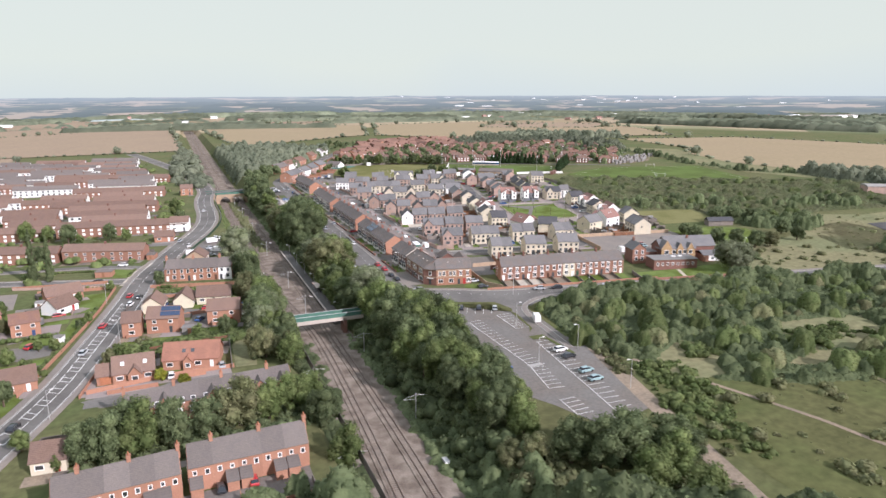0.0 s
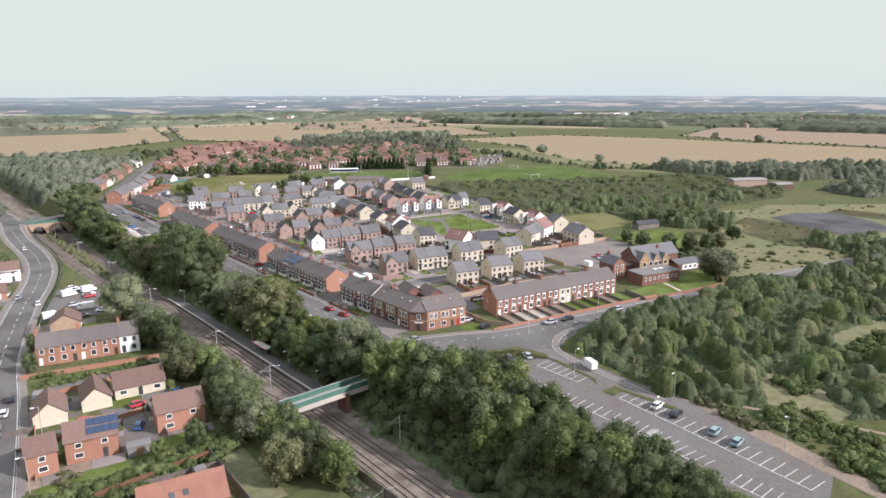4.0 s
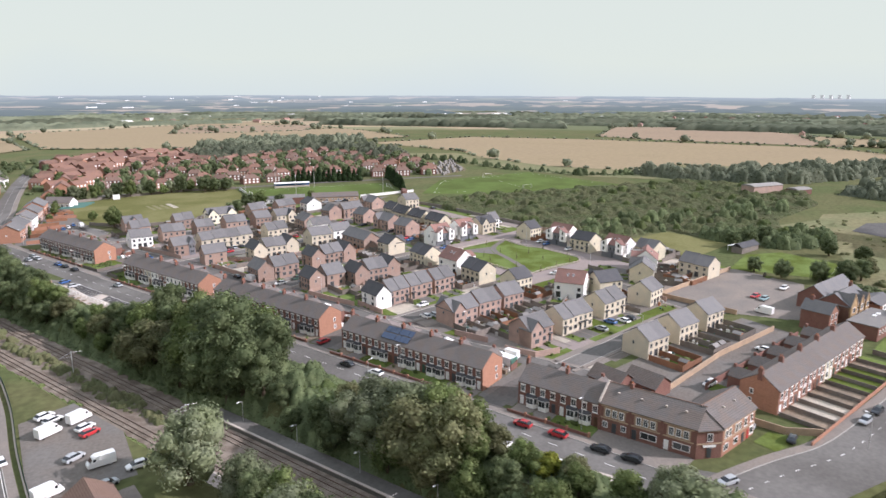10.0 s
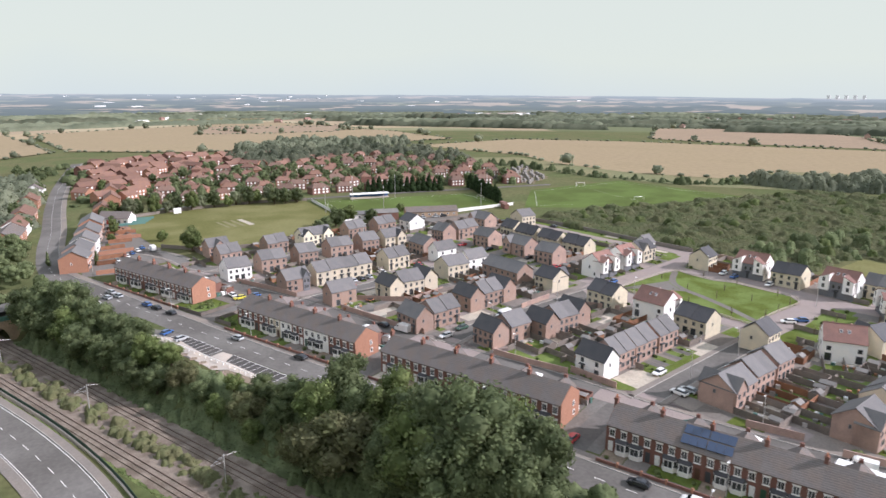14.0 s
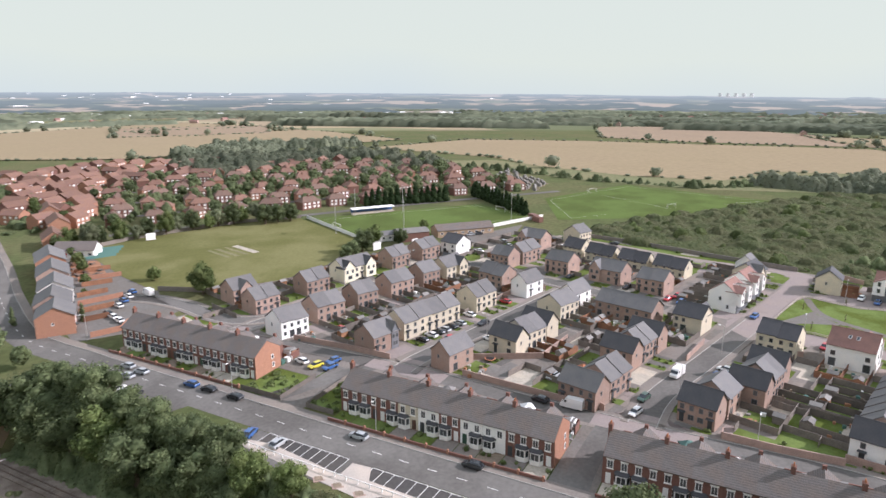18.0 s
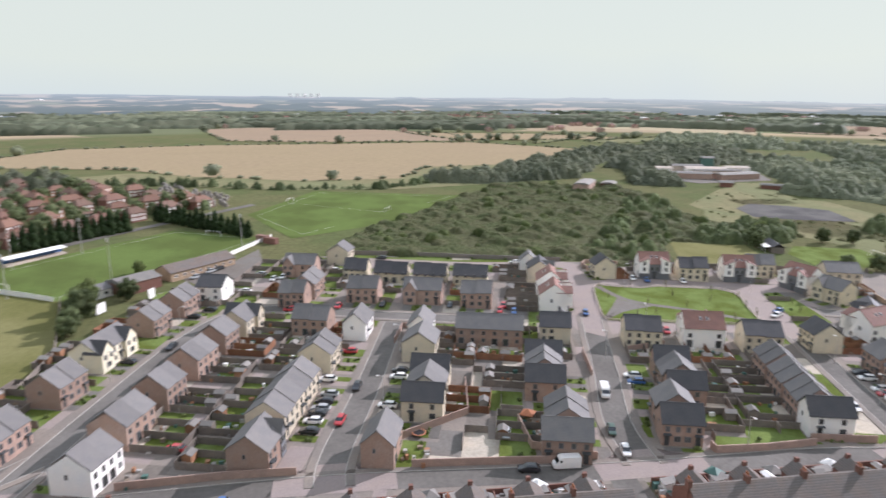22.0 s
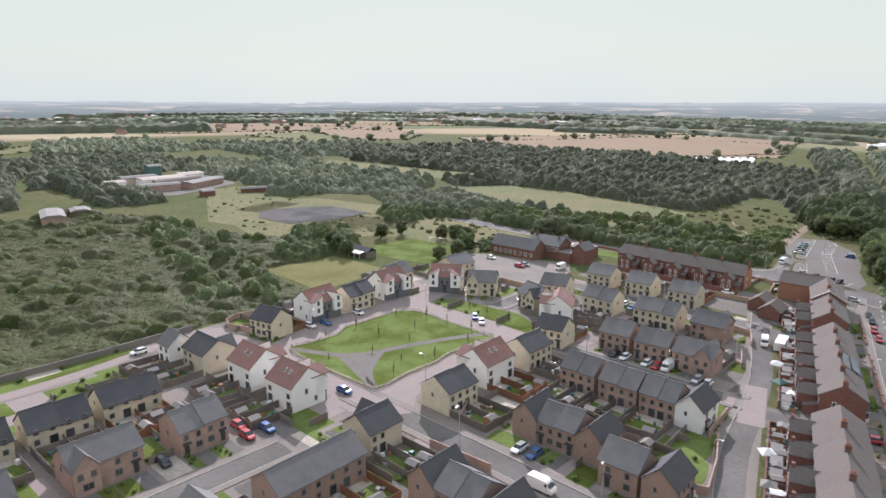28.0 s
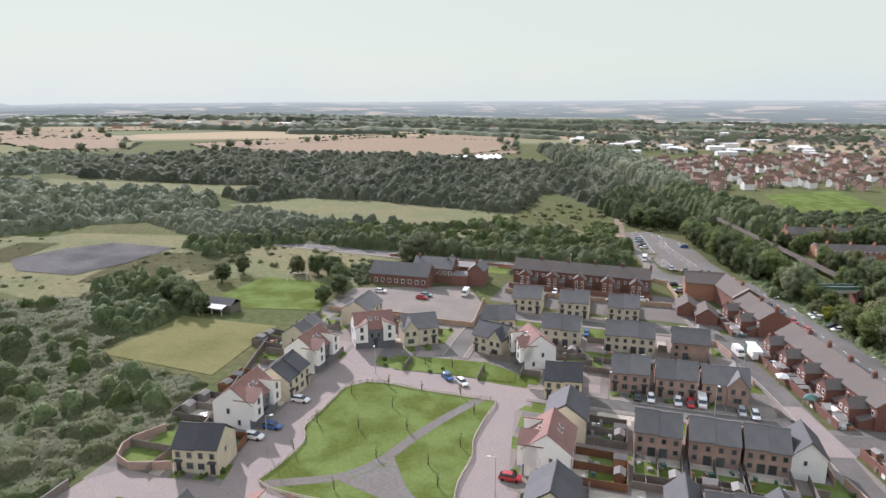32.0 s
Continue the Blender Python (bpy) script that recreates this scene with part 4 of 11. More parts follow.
def win_frame(w, h, lintel):
    """One connected frame: a grid of bars round the openings, with a thickness."""
    t, d = 0.12, 0.06
    xs = [-w / 2, -w / 2 + t, -0.035, 0.035, w / 2 - t, w / 2] if w > 1.0 else [-w / 2, -w / 2 + t, w / 2 - t, w / 2]
    zs = [0, t, h - t, h]
    n = len(xs)
    vs = [(x, -d, z) for z in zs for x in xs] + [(-w / 2, 0.02, 0), (w / 2, 0.02, 0), (w / 2, 0.02, h), (-w / 2, 0.02, h)]
    solid = lambda i, j: j != 1 or i in ((0, 2, 4) if w > 1.0 else (0, 2))
    fs = [(j * n + i, j * n + i + 1, (j + 1) * n + i + 1, (j + 1) * n + i) for j in range(3) for i in range(n - 1) if solid(i, j)]
    k = 4 * n
    c = (0, n - 1, 4 * n - 1, 3 * n)
    fs += [(*range(n - 1, -1, -1), k, k + 1), (*[j * n + n - 1 for j in range(3, -1, -1)], k + 1, k + 2), (*range(3 * n, 4 * n), k + 2, k + 3), (*[j * n for j in range(4)], k + 3, k)]
    sh = Shape().add(vs, fs)
    if lintel:
        sh.box(-w / 2 - 0.12, w / 2 + 0.12, -0.07, 0.02, h + 0.01, h + 0.25).box(-w / 2 - 0.1, w / 2 + 0.1, -0.12, 0.02, -0.15, -0.01)
    return sh.mesh("window", FRAME)


def door(parent, x, y, facing, mat, porch=True, w=0.95):
    turn = {"f": 0, "b": 180, "l": -90, "r": 90}[facing]
    def leaf_and_hood():
        sh = Shape().box(-w / 2, w / 2, -0.06, 0.02, 0, 2.1)
        if porch:
            sh.prism([(-0.75, 2.35), (-0.75, 2.42), (0.02, 2.6), (0.02, 2.1)], -w / 2 - 0.3, w / 2 + 0.3)
        return sh.mesh("door", mat)
    d = part("door", cached(("door", mat.name, w, porch), leaf_and_hood), parent, pose(x, y, 0.1, 0, 0, turn))
    return d


def gable_walls(L, D, E, R, mat, x0=None, down=1.3):
    a = -L / 2 if x0 is None else x0
    return Shape().prism([(-D / 2, -down), (D / 2, -down), (D / 2, E), (0, R), (-D / 2, E)], a, a + L).mesh("wall", mat)


def gable_roof(L, D, E, R, mat, over=0.3, lift=0.0, hip=0.0):
    """Two tiled slopes with thickness; hip: how far the ridge stops short of the ends."""
    k = (R - E) / (D / 2)
    o, t = 0.35, 0.2
    s = Shape()
    xe, yr = L / 2 + over, D / 2 + o
    ze, zr_ = E - k * o + 0.04 + lift, R + 0.04 + lift
    xr = xe - hip
    if hip:
        s.add([(-xe, -yr, ze), (xe, -yr, ze), (xe, yr, ze), (-xe, yr, ze), (-xr, 0, zr_), (xr, 0, zr_), (-xe, -yr, ze - t), (xe, -yr, ze - t), (xe, yr, ze - t), (-xe, yr, ze - t)],
              [(0, 1, 5, 4), (1, 2, 5), (2, 3, 4, 5), (3, 0, 4), (0, 6, 7, 1), (1, 7, 8, 2), (2, 8, 9, 3), (3, 9, 6, 0), (6, 9, 8, 7)])
    else:
        for sg in (-1, 1):
            s.prism([(0, zr_), (sg * yr, ze), (sg * yr, ze + t * 0.75), (0, zr_ + t)], -xe, xe)
    return s.mesh("roof", mat)


def ridge_cap(L, R, mat, hip=0.0):
    w = L / 2 + 0.3 - hip
    return Shape().prism([(-0.16, R + 0.2), (0.16, R + 0.2), (0.06, R + 0.34), (-0.06, R + 0.34)], -w, w).mesh("ridge_tiles", mat)


def chimney(parent, x, y, z, mat, pots=2, h=1.5):
    c = part("chimney", cached(("chim", mat.name, h), lambda: Shape().box(-0.35, 0.35, -0.5, 0.5, -1.2, h).box(-0.42, 0.42, -0.57, 0.57, h - 0.32, h - 0.12).mesh("chimney", mat)), parent, pose(x, y, z))
    for i in range(pots):
        part("chimney_pot", cached("pot", lambda: Shape().tube((0, 0, 0), (0, 0, 0.5), 0.15, 0.12, 7).mesh("chimney_pot", POTS)), c, pose(0, (i - (pots - 1) / 2) * 0.45, h))
    return c


DOORS = [paint("dark_grey_door", (0.05, 0.055, 0.06)), paint("white_door", (0.75, 0.75, 0.75)), paint("red_door", (0.35, 0.03, 0.03)), paint("blue_door", (0.04, 0.07, 0.16)), paint("brown_door", (0.09, 0.045, 0.03)), paint("green_door", (0.03, 0.075, 0.05))]


def new_house(x, y, L, D, ang, E=4.9, R=7.7, wall=BRICK_NEW, roof=SLATE, gables=(), label="", back_wall=None, units=None, rear=True, split=True, hip=0.0, stack=False, group="new estate houses", pot_mat=BRICK):
    """A two-storey house: walls, tiled roof, cross gables, windows, doors, gutters. Its front looks along local -y."""
    th = thing("house", x, y, gz(x, y), ang, label, "house", group)
    part("wall", cached(("w", L, D, E, R, wall.name), lambda: gable_walls(L, D, E, R, wall)), th)
    n = units or max(1, round(L / 5.2))
    if split and n > 1 and not gables and not hip:
        for i in range(n):
            lw = L / n
            me = cached(("r", lw, D, E, R, roof.name, i % 2), lambda: gable_roof(lw - (0.02 if i % 2 else 0), D, E, R, roof, over=0.0 if n > 2 else 0.12, lift=0.22 * (i % 2)))
            part("roof", me, th, pose(-L / 2 + lw * (i + 0.5), 0, 0))
            part("ridge_tiles", cached(("rc", lw, R, roof.name), lambda: ridge_cap(lw - 0.3, R, roof)), th, pose(-L / 2 + lw * (i + 0.5), 0, 0.22 * (i % 2)))
    else:
        part("roof", cached(("r", L, D, E, R, roof.name, hip), lambda: gable_roof(L, D, E, R, roof, hip=hip)), th)
        part("ridge_tiles", cached(("rc", L, R, roof.name, hip), lambda: ridge_cap(L, R, roof, hip)), th)
    for gx, gw, gp, gmat, groof, gdrop in gables:
        gE, gR = E - 0.0, R - gdrop
        for sg in ((-1,) if gp < 2 else (-1, 1)):
            y0 = sg * (D / 2 + gp % 2)
            prof = [(-gw / 2, -1.3), (gw / 2, -1.3), (gw / 2, gE), (0, gR), (-gw / 2, gE)]
            part("gable", cached(("g", gw, D, gp, gE, gR, gmat.name, sg), lambda: Shape().prism(prof, min(y0, 0), max(y0, 0), "y").mesh("gable", gmat)), th, pose(gx, 0, 0))
            kk = (gR - gE) / (gw / 2)
            def slopes():
                s = Shape()
                e = 0.3
                for q in (-1, 1):
                    s.prism([(0, gR + 0.06), (q * (gw / 2 + e), gE - kk * e + 0.06), (q * (gw / 2 + e), gE - kk * e + 0.2), (0, gR + 0.22)], min(y0 + sg * 0.25, 0), max(y0 + sg * 0.25, 0), "y")
                return s.mesh("gable_roof", groof)
            part("gable_roof", cached(("gr", gw, D, gp, gE, gR, groof.name, sg), slopes), th, pose(gx, 0, 0))
            fc = "f" if sg < 0 else "b"
            for dx in (-gw / 4, gw / 4):
                window(th, gx + dx, y0, 3.0, 1.0, 1.25, fc)
            window(th, gx, y0, 0.9, 1.8, 1.3, fc)
    u = L / n
    for i in range(n):
        cx = -L / 2 + u * (i + 0.5)
        if any(abs(cx - g[0]) < g[1] / 2 for g in gables):
            continue
        f = 1 if i % 2 else -1
        for dx in (-u / 4, u / 4):
            window(th, cx + dx, -D / 2, 3.0, 0.95, 1.2, "f")
            if rear:
                window(th, cx + dx, D / 2, 3.0, 0.95, 1.15, "b")
        door(th, cx + f * u / 4, -D / 2, "f", DOORS[0])
        window(th, cx - f * u / 4, -D / 2, 0.9, 1.3, 1.25, "f")
        if rear:
            window(th, cx - f * u / 4, D / 2, 0.12, 1.6, 2.05, "b", name="patio_door")
            window(th, cx + f * u / 4, D / 2, 1.0, 1.0, 1.1, "b")
    if not hip:
        window(th, -L / 2, 0.6, 3.1, 0.6, 0.95, "l")
        window(th, L / 2, -0.6, 3.1, 0.6, 0.95, "r")
    if stack:
        chimney(th, L / 2 - 0.8, 0, R - 0.4, pot_mat)
    return th


def town_house(x, y, L, D, ang, label):
    """Three storeys, white render, red roof, two white gables over a dark recessed front."""
    E, R = 5.6, 8.9
    th = thing("house", x, y, gz(x, y), ang, label, "house", "white houses round the green")
    part("wall", cached(("tw", L, D), lambda: gable_walls(L, D, E, R, WHITE)), th)
    part("roof", cached(("tr", L, D), lambda: gable_roof(L, D, E, R, TILE_RED, over=0.08)), th)
    part("ridge_tiles", cached(("trc", L), lambda: ridge_cap(L, R, TILE_RED)), th)
    part("plinth", cached(("tpl", L, D), lambda: Shape().box(-L / 2 - 0.02, L / 2 + 0.02, -D / 2 - 0.04, -D / 2 + 0.3, -1.2, 2.5).mesh("plinth", GREY_CLAD)), th, label="dark grey brick ground floor")
    gw = L * 0.3
    for s in (-1, 1):
        gx = s * (L / 2 - gw / 2)
        prof = [(-gw / 2, 2.2), (gw / 2, 2.2), (gw / 2, E + (0.6 if s > 0 else 2.2)), (-gw / 2, E + (2.2 if s > 0 else 0.6))]
        part("gable", cached(("tg", gw, D, s), lambda: Shape().prism(prof, -D / 2 - 1.0, -D / 2 + 2.6, "y").mesh("gable", WHITE)), th, pose(gx, 0, 0), "white rendered front bay")
        top = [(p[0] * 1.06, p[1] + dz) for p, dz in ((prof[2], 0.02), (prof[2], 0.2), (prof[3], 0.2), (prof[3], 0.02))]
        part("gable_roof", cached(("tgr", gw, D, s), lambda: Shape().prism(top, -D / 2 - 1.1, -0.6, "y").mesh("gable_roof", TILE_RED)), th, pose(gx, 0, 0))
        for z in (3.0, 5.2):
            window(th, gx, -D / 2 - 1.0, z, 0.9, 1.4, "f")
            window(th, gx, D / 2, z - 0.1, 1.1, 1.2, "b") if z < 4 else None
        window(th, gx, -D / 2, 0.6, 1.3, 1.5, "f")
        window(th, gx, D / 2, 0.1, 1.6, 2.1, "b", name="patio_door")
    part("recess", cached(("trec", L, D), lambda: Shape().box(-L * 0.2, L * 0.2, -D / 2 - 0.05, -D / 2 + 0.2, 2.5, E - 0.1).mesh("recess", GREY_CLAD)), th, label="dark grey cladding between the bays")
    for dx in (-0.9, 0.9):
        window(th, dx, -D / 2 - 0.05, 3.0, 0.9, 1.4, "f")
        k = (R - E) / (D / 2)
        for sg in (-1, 1):
            sk = part("skylight", cached("sky", lambda: Shape().box(-0.35, 0.35, -0.55, 0.55, 0, 0.1).mesh("skylight", UPVC)), th, pose(dx, sg * D * 0.22, R - k * D * 0.22 + 0.2, -sg * math.degrees(math.atan(k)), 0, 0))
            part("pane", cached("skyp", lambda: Shape().box(-0.28, 0.28, -0.48, 0.48, 0.08, 0.12).mesh("pane", GLASS)), sk)
    door(th, 0, -D / 2 - 0.05, "f", DOORS[0])
    for s in (-1, 1):
        window(th, s * L / 2, 0.8, 3.2, 0.7, 1.2, "r" if s > 0 else "l")
        window(th, s * L / 2, -1.6, 0.9, 0.7, 1.2, "r" if s > 0 else "l")
    return th


BR = "orange brick house with grey tiled roof and white windows"
PK = "pinkish brick house with grey tiled roof"
CR = "cream rendered house with grey tiled roof"
WH = "white rendered house with grey tiled roof"
ST = "pale stone house with dark tiled roof"
N_, S_, W_, E_ = 165.5, -14.5, -104.5, 75.5
GB = lambda gx, gw, gp, m, r=SLATE, drop=0.25: (gx, gw, gp, m, r, drop)
EST = []


def H(*a, **k):
    th = new_house(*a, **k)
    EST.append((a[0], a[1], a[2], a[3], a[4], th))
    return th


def T(*a):
    th = town_house(*a)
    EST.append((a[0], a[1], a[2], a[3], a[4], th))


# north street
H(152.4, 501.3, 9.4, 8.0, S_, label=BR)
H(172.7, 498.7, 14.5, 8.2, S_, wall=IVORY, roof=SLATE, gables=(GB(-5.0, 4.8, 0.8, IVORY, SLATE_DARK), GB(5.0, 4.8, 0.8, IVORY, SLATE_DARK)), label="white rendered terrace of houses with two dark-roofed gables", units=3)
H(191.9, 492.6, 9.4, 8.0, S_, label=BR)
H(207.7, 488.2, 10.2, 8.2, S_, label=BR)
H(220.3, 480.0, 8.4, 9.0, 75.5, wall=WHITE, roof=SLATE_DARK, label="white rendered house with dark tiled roof", units=1)
H(134.5, 517.0, 8.8, 8.2, S_, wall=BRICK_PINK, gables=(GB(0, 4.4, 0.9, BRICK_PINK),), label=PK + " and front gable")
H(130.5, 503.9, 8.8, 8.2, S_, wall=BRICK_PINK, label=PK)
H(119.1, 483.5, 9.2, 8.0, N_, wall=WHITE, label=WH)
H(189.0, 467.5, 10.0, 8.0, N_, wall=CREAM, gables=(GB(-3.2, 4.6, 2.9, CREAM, SLATE_DARK),), label="cream rendered house with dark gabled cross wing")
for p in ((177.9, 471.5, 8.4), (164.0, 475.0, 10.6), (148.8, 478.7, 8.4), (134.2, 482.1, 10.4)):
    H(p[0], p[1], p[2], 8.0, N_, label=BR)
# street A
H(164.1, 444.4, 10.0, 8.2, S_, wall=CREAM, roof=SLATE, label=CR)
H(141.0, 451.0, 23.6, 8.2, S_, wall=CREAM, roof=SLATE, label="cream rendered terrace of four houses with grey roofs", units=4)
H(121.8, 454.6, 9.0, 8.0, S_, label=BR, gables=(GB(3.0, 2.6, 0.15, GREY_CLAD),))
H(183.5, 434.6, 9.6, 6.4, S_, wall=WHITE, label=WH, units=1)
H(179.9, 417.2, 9.6, 6.4, N_, wall=WHITE, label=WH, units=1)
H(187.3, 447.1, 10.2, 8.2, E_, label=BR)
H(213.6, 432.0, 10.0, 8.2, W_, wall=BRICK_PINK, label=PK)
H(210.2, 413.1, 12.0, 8.2, W_, wall=BRICK_PINK, gables=(GB(-3.8, 4.2, 0.8, BRICK_PINK),), label=PK + " and steep front gable")
H(204.9, 396.7, 9.8, 8.2, W_, wall=BRICK_PINK, label=PK)
for p in ((239, 434.0, 8.4), (233.5, 421.8, 11.7), (230.0, 408.4, 11.6), (227.1, 394.6, 12.0)):
    H(p[0], p[1], p[2], 7.6, E_, E=3.6, R=6.6, wall=STONE, roof=SLATE_DARK, label="low pale stone house with dark tiled roof")
H(259.5, 440.0, 9.5, 8.2, N_, wall=CREAM, label=CR)
H(243.8, 453.8, 11.2, 8.0, W_, wall=BRICK_PINK, gables=(GB(-3.6, 4.0, 0.8, BRICK_PINK),), label=PK + " and front gable")
H(221.5, 450.3, 12.0, 7.6, S_, label=BR)
H(211.2, 454.0, 8.4, 7.6, W_, wall=BRICK_PINK, label=PK)
H(175.0, 398.8, 18.0, 8.2, E_, label="orange brick terrace of three houses with grey roof", units=3, split=False)
H(167.6, 418.6, 10.3, 8.4, N_, wall=CREAM, label=CR)
H(142.6, 420.0, 9.4, 8.4, N_, wall=CREAM, label=CR, units=2)
for p in ((135.4, 421.6), (149.8, 418.2)):
    H(p[0], p[1], 8.8, 5.8, W_ if p[0] < 140 else E_, wall=CREAM, roof=SLATE_DARK, label="cream rendered end house with dark tiled roof", units=1)
H(121.1, 431.2, 9.2, 6.2, N_, label="orange brick house with grey clad front panel", units=1)
# street B
H(174.3, 380.5, 8.2, 8.0, E_, wall=CREAM, roof=SLATE_DARK, gables=(GB(-1.8, 4.2, 0.7, CREAM, SLATE_DARK),), label="cream rendered house with dark tiled roof")
H(148.2, 391.4, 8.6, 8.4, S_, label=BR)
for p in ((141.2, 393.2), (155.1, 389.5)):
    H(p[0], p[1], 8.8, 5.8, W_ if p[0] < 148 else E_, label="orange brick end house with dark tiled roof", roof=SLATE_DARK, units=1)
H(125.3, 393.4, 10.0, 8.4, S_, label=BR)
H(117.2, 396.0, 9.4, 6.4, W_, label="orange brick corner house with grey tiled roof", units=2, split=False)
H(141.2, 361.2, 8.6, 8.2, N_, label=BR)
for p in ((148.1, 359.6), (134.2, 362.9)):
    H(p[0], p[1], 8.2, 5.8, W_ if p[0] < 140 else E_, label="orange brick end house with dark tiled roof", roof=SLATE_DARK, units=1)
H(127.4, 369.2, 7.4, 8.0, N_, label=BR, units=1)
H(120.1, 371.3, 8.0, 6.2, W_, label="orange brick corner house with dark tiled roof", roof=SLATE_DARK, units=2, split=False)
# street C
for p in ((144.9, 333.4, 8.8), (135.0, 336.0, 9.2), (126.0, 338.2, 8.0)):
    H(p[0], p[1], p[2], 8.0, S_, wall=BRICK_PINK, label=PK)
H(119.2, 339.5, 8.8, 6.0, W_, wall=WHITE, roof=SLATE_DARK, label="white rendered corner house with dark tiled roof", units=1)
for p in ((143.0, 304.3, 8.8), (132.9, 306.9, 9.2)):
    H(p[0], p[1], p[2], 8.0, N_, wall=BRICK_PINK, label=PK)
H(122.5, 309.2, 10.0, 8.0, N_, wall=BRICK_PINK, gables=(GB(2.6, 4.4, 2.5, BRICK_PINK),), label=PK + " and cross gable")
# street D
H(161.7, 246.6, 9.4, 8.2, N_, wall=CREAM, label=CR)
H(147.2, 250.0, 9.4, 8.2, N_, wall=CREAM, label=CR)
H(132.4, 253.6, 9.4, 8.2, N_, wall=CREAM, label=CR)
H(155.0, 275.0, 10.6, 8.2, S_, wall=CREAM, label=CR)
H(136.8, 279.0, 13.4, 8.2, S_, wall=CREAM, label=CR + ", three in a row", units=3)
H(121.6, 283.0, 9.4, 8.2, S_, wall=BRICK_PINK, gables=(GB(-2.4, 4.6, 0.6, BRICK_PINK, SLATE),), label=PK + " and front gable")
H(172.5, 268.1, 9.4, 8.0, E_ + 100, wall=CREAM, label=CR)
# round the green
H(168.9, 357.6, 9.8, 8.2, E_, wall=STONE, roof=SLATE_DARK, label=ST)
T(167.2, 341.0, 10.8, 8.6, E_, "white rendered town house with red tiled roof")
H(161.7, 327.1, 10.0, 8.2, E_, wall=STONE, roof=SLATE_DARK, label=ST)
H(231.2, 344.5, 8.6, 7.6, 174, wall=STONE, roof=SLATE_DARK, label=ST + " beside the paved square")
T(229.4, 326.1, 11.0, 8.6, W_ + 2, "white rendered town house with red tiled roof")
H(224.9, 313.0, 10.2, 8.2, W_, wall=STONE, roof=SLATE_DARK, label=ST)
T(222.1, 297.0, 10.8, 8.6, W_ - 2, "white rendered town house with red tiled roof")
H(226.2, 285.6, 9.6, 8.0, W_ - 5, wall=STONE, label=CR)
H(213.8, 262.3, 12.0, 8.4, W_ + 180, wall=CREAM, label=CR)
T(208.3, 280.8, 10.8, 8.6, 37 + 180 - 20, "white rendered town house with red tiled roof")
H(195.9, 277.6, 9.6, 8.2, 180 + 16, wall=STONE, gables=(GB(-3.0, 4.0, 0.6, STONE, SLATE),), label=ST)
H(174.6, 283.4, 9.0, 8.2, 148, wall=STONE, roof=SLATE_DARK, gables=(GB(2.6, 3.8, 0.6, STONE, SLATE_DARK),), label=ST)
T(164.8, 291.0, 10.0, 8.6, 102, "white rendered town house with red tiled roof")
H(159.9, 310.0, 8.4, 7.6, N_ + 4, wall=STONE, roof=SLATE_DARK, label=ST)
T(199.0, 373.2, 9.6, 9.0, S_, "white rendered town house with red tiled roof")
T(213.5, 370.0, 9.6, 9.0, S_, "white rendered town house with red tiled roof")
H(229.5, 369.0, 9.6, 8.6, S_, wall=CREAM, roof=SLATE_DARK, gables=(GB(-2.4, 4.0, 0.6, CREAM, SLATE),), label=CR)
H(239.3, 370.5, 5.4, 6.4, S_, wall=WHITE, label=WH, units=1)


# ---- the old terraces ----
FRAME = UPVC
STONE_DRESS = UPVC
def bay_window(parent, x, y):
    """A white canted bay with panes on its three sides under a small dark roof."""
    def body():
        sh = Shape().add([(-1.2, 0, 0.0), (-0.75, -0.75, 0.0), (0.75, -0.75, 0.0), (1.2, 0, 0.0), (-1.2, 0, 2.5), (-0.75, -0.75, 2.5), (0.75, -0.75, 2.5), (1.2, 0, 2.5)],
                         [(0, 1, 5, 4), (1, 2, 6, 5), (2, 3, 7, 6), (4, 5, 6, 7)])
        return sh.box(-0.85, 0.85, -0.84, -0.74, 0.8, 0.9).box(-0.86, 0.86, -0.86, -0.74, 2.36, 2.5).mesh("bay_window", UPVC)
    def sides():
        sh = Shape()
        for q in (-1, 1):
            a, b = Vector((0.84 * q, -0.62)), Vector((1.12 * q, -0.15))
            n = Vector((0.86 * q, -0.51)) * 0.05
            sh.add([(p.x + o * n.x, p.y + o * n.y, z) for o in (0, 1) for p, z in ((a, 1.0), (b, 1.0), (b, 2.25), (a, 2.25))], [(0, 1, 2, 3), (4, 5, 6, 7), (0, 1, 5, 4), (1, 2, 6, 5), (2, 3, 7, 6), (3, 0, 4, 7)])
        return sh.mesh("pane", GLASS)
    b = part("bay_window", cached("bay", body), parent, pose(x, y, 0) @ Matrix.Diagonal((1.18, 1.2, 1.04, 1)), "white bay window")
    part("bay_roof", cached("bayr", lambda: Shape().add([(-1.35, 0.05, 2.51), (-0.85, -0.9, 2.51), (0.85, -0.9, 2.51), (1.35, 0.05, 2.51), (-0.9, 0.05, 3.0), (0.9, 0.05, 3.0)],
                                                        [(0, 1, 4), (1, 2, 5, 4), (2, 3, 5), (0, 3, 2, 1)]).mesh("bay_roof", SLATE_DARK)), b)
    part("pane", cached("bayp", lambda: Shape().box(-0.64, -0.04, -0.79, -0.74, 1.0, 2.25).box(0.04, 0.64, -0.79, -0.74, 1.0, 2.25).mesh("pane", GLASS)), b)
    part("pane", cached("bays", sides), b)
    return b


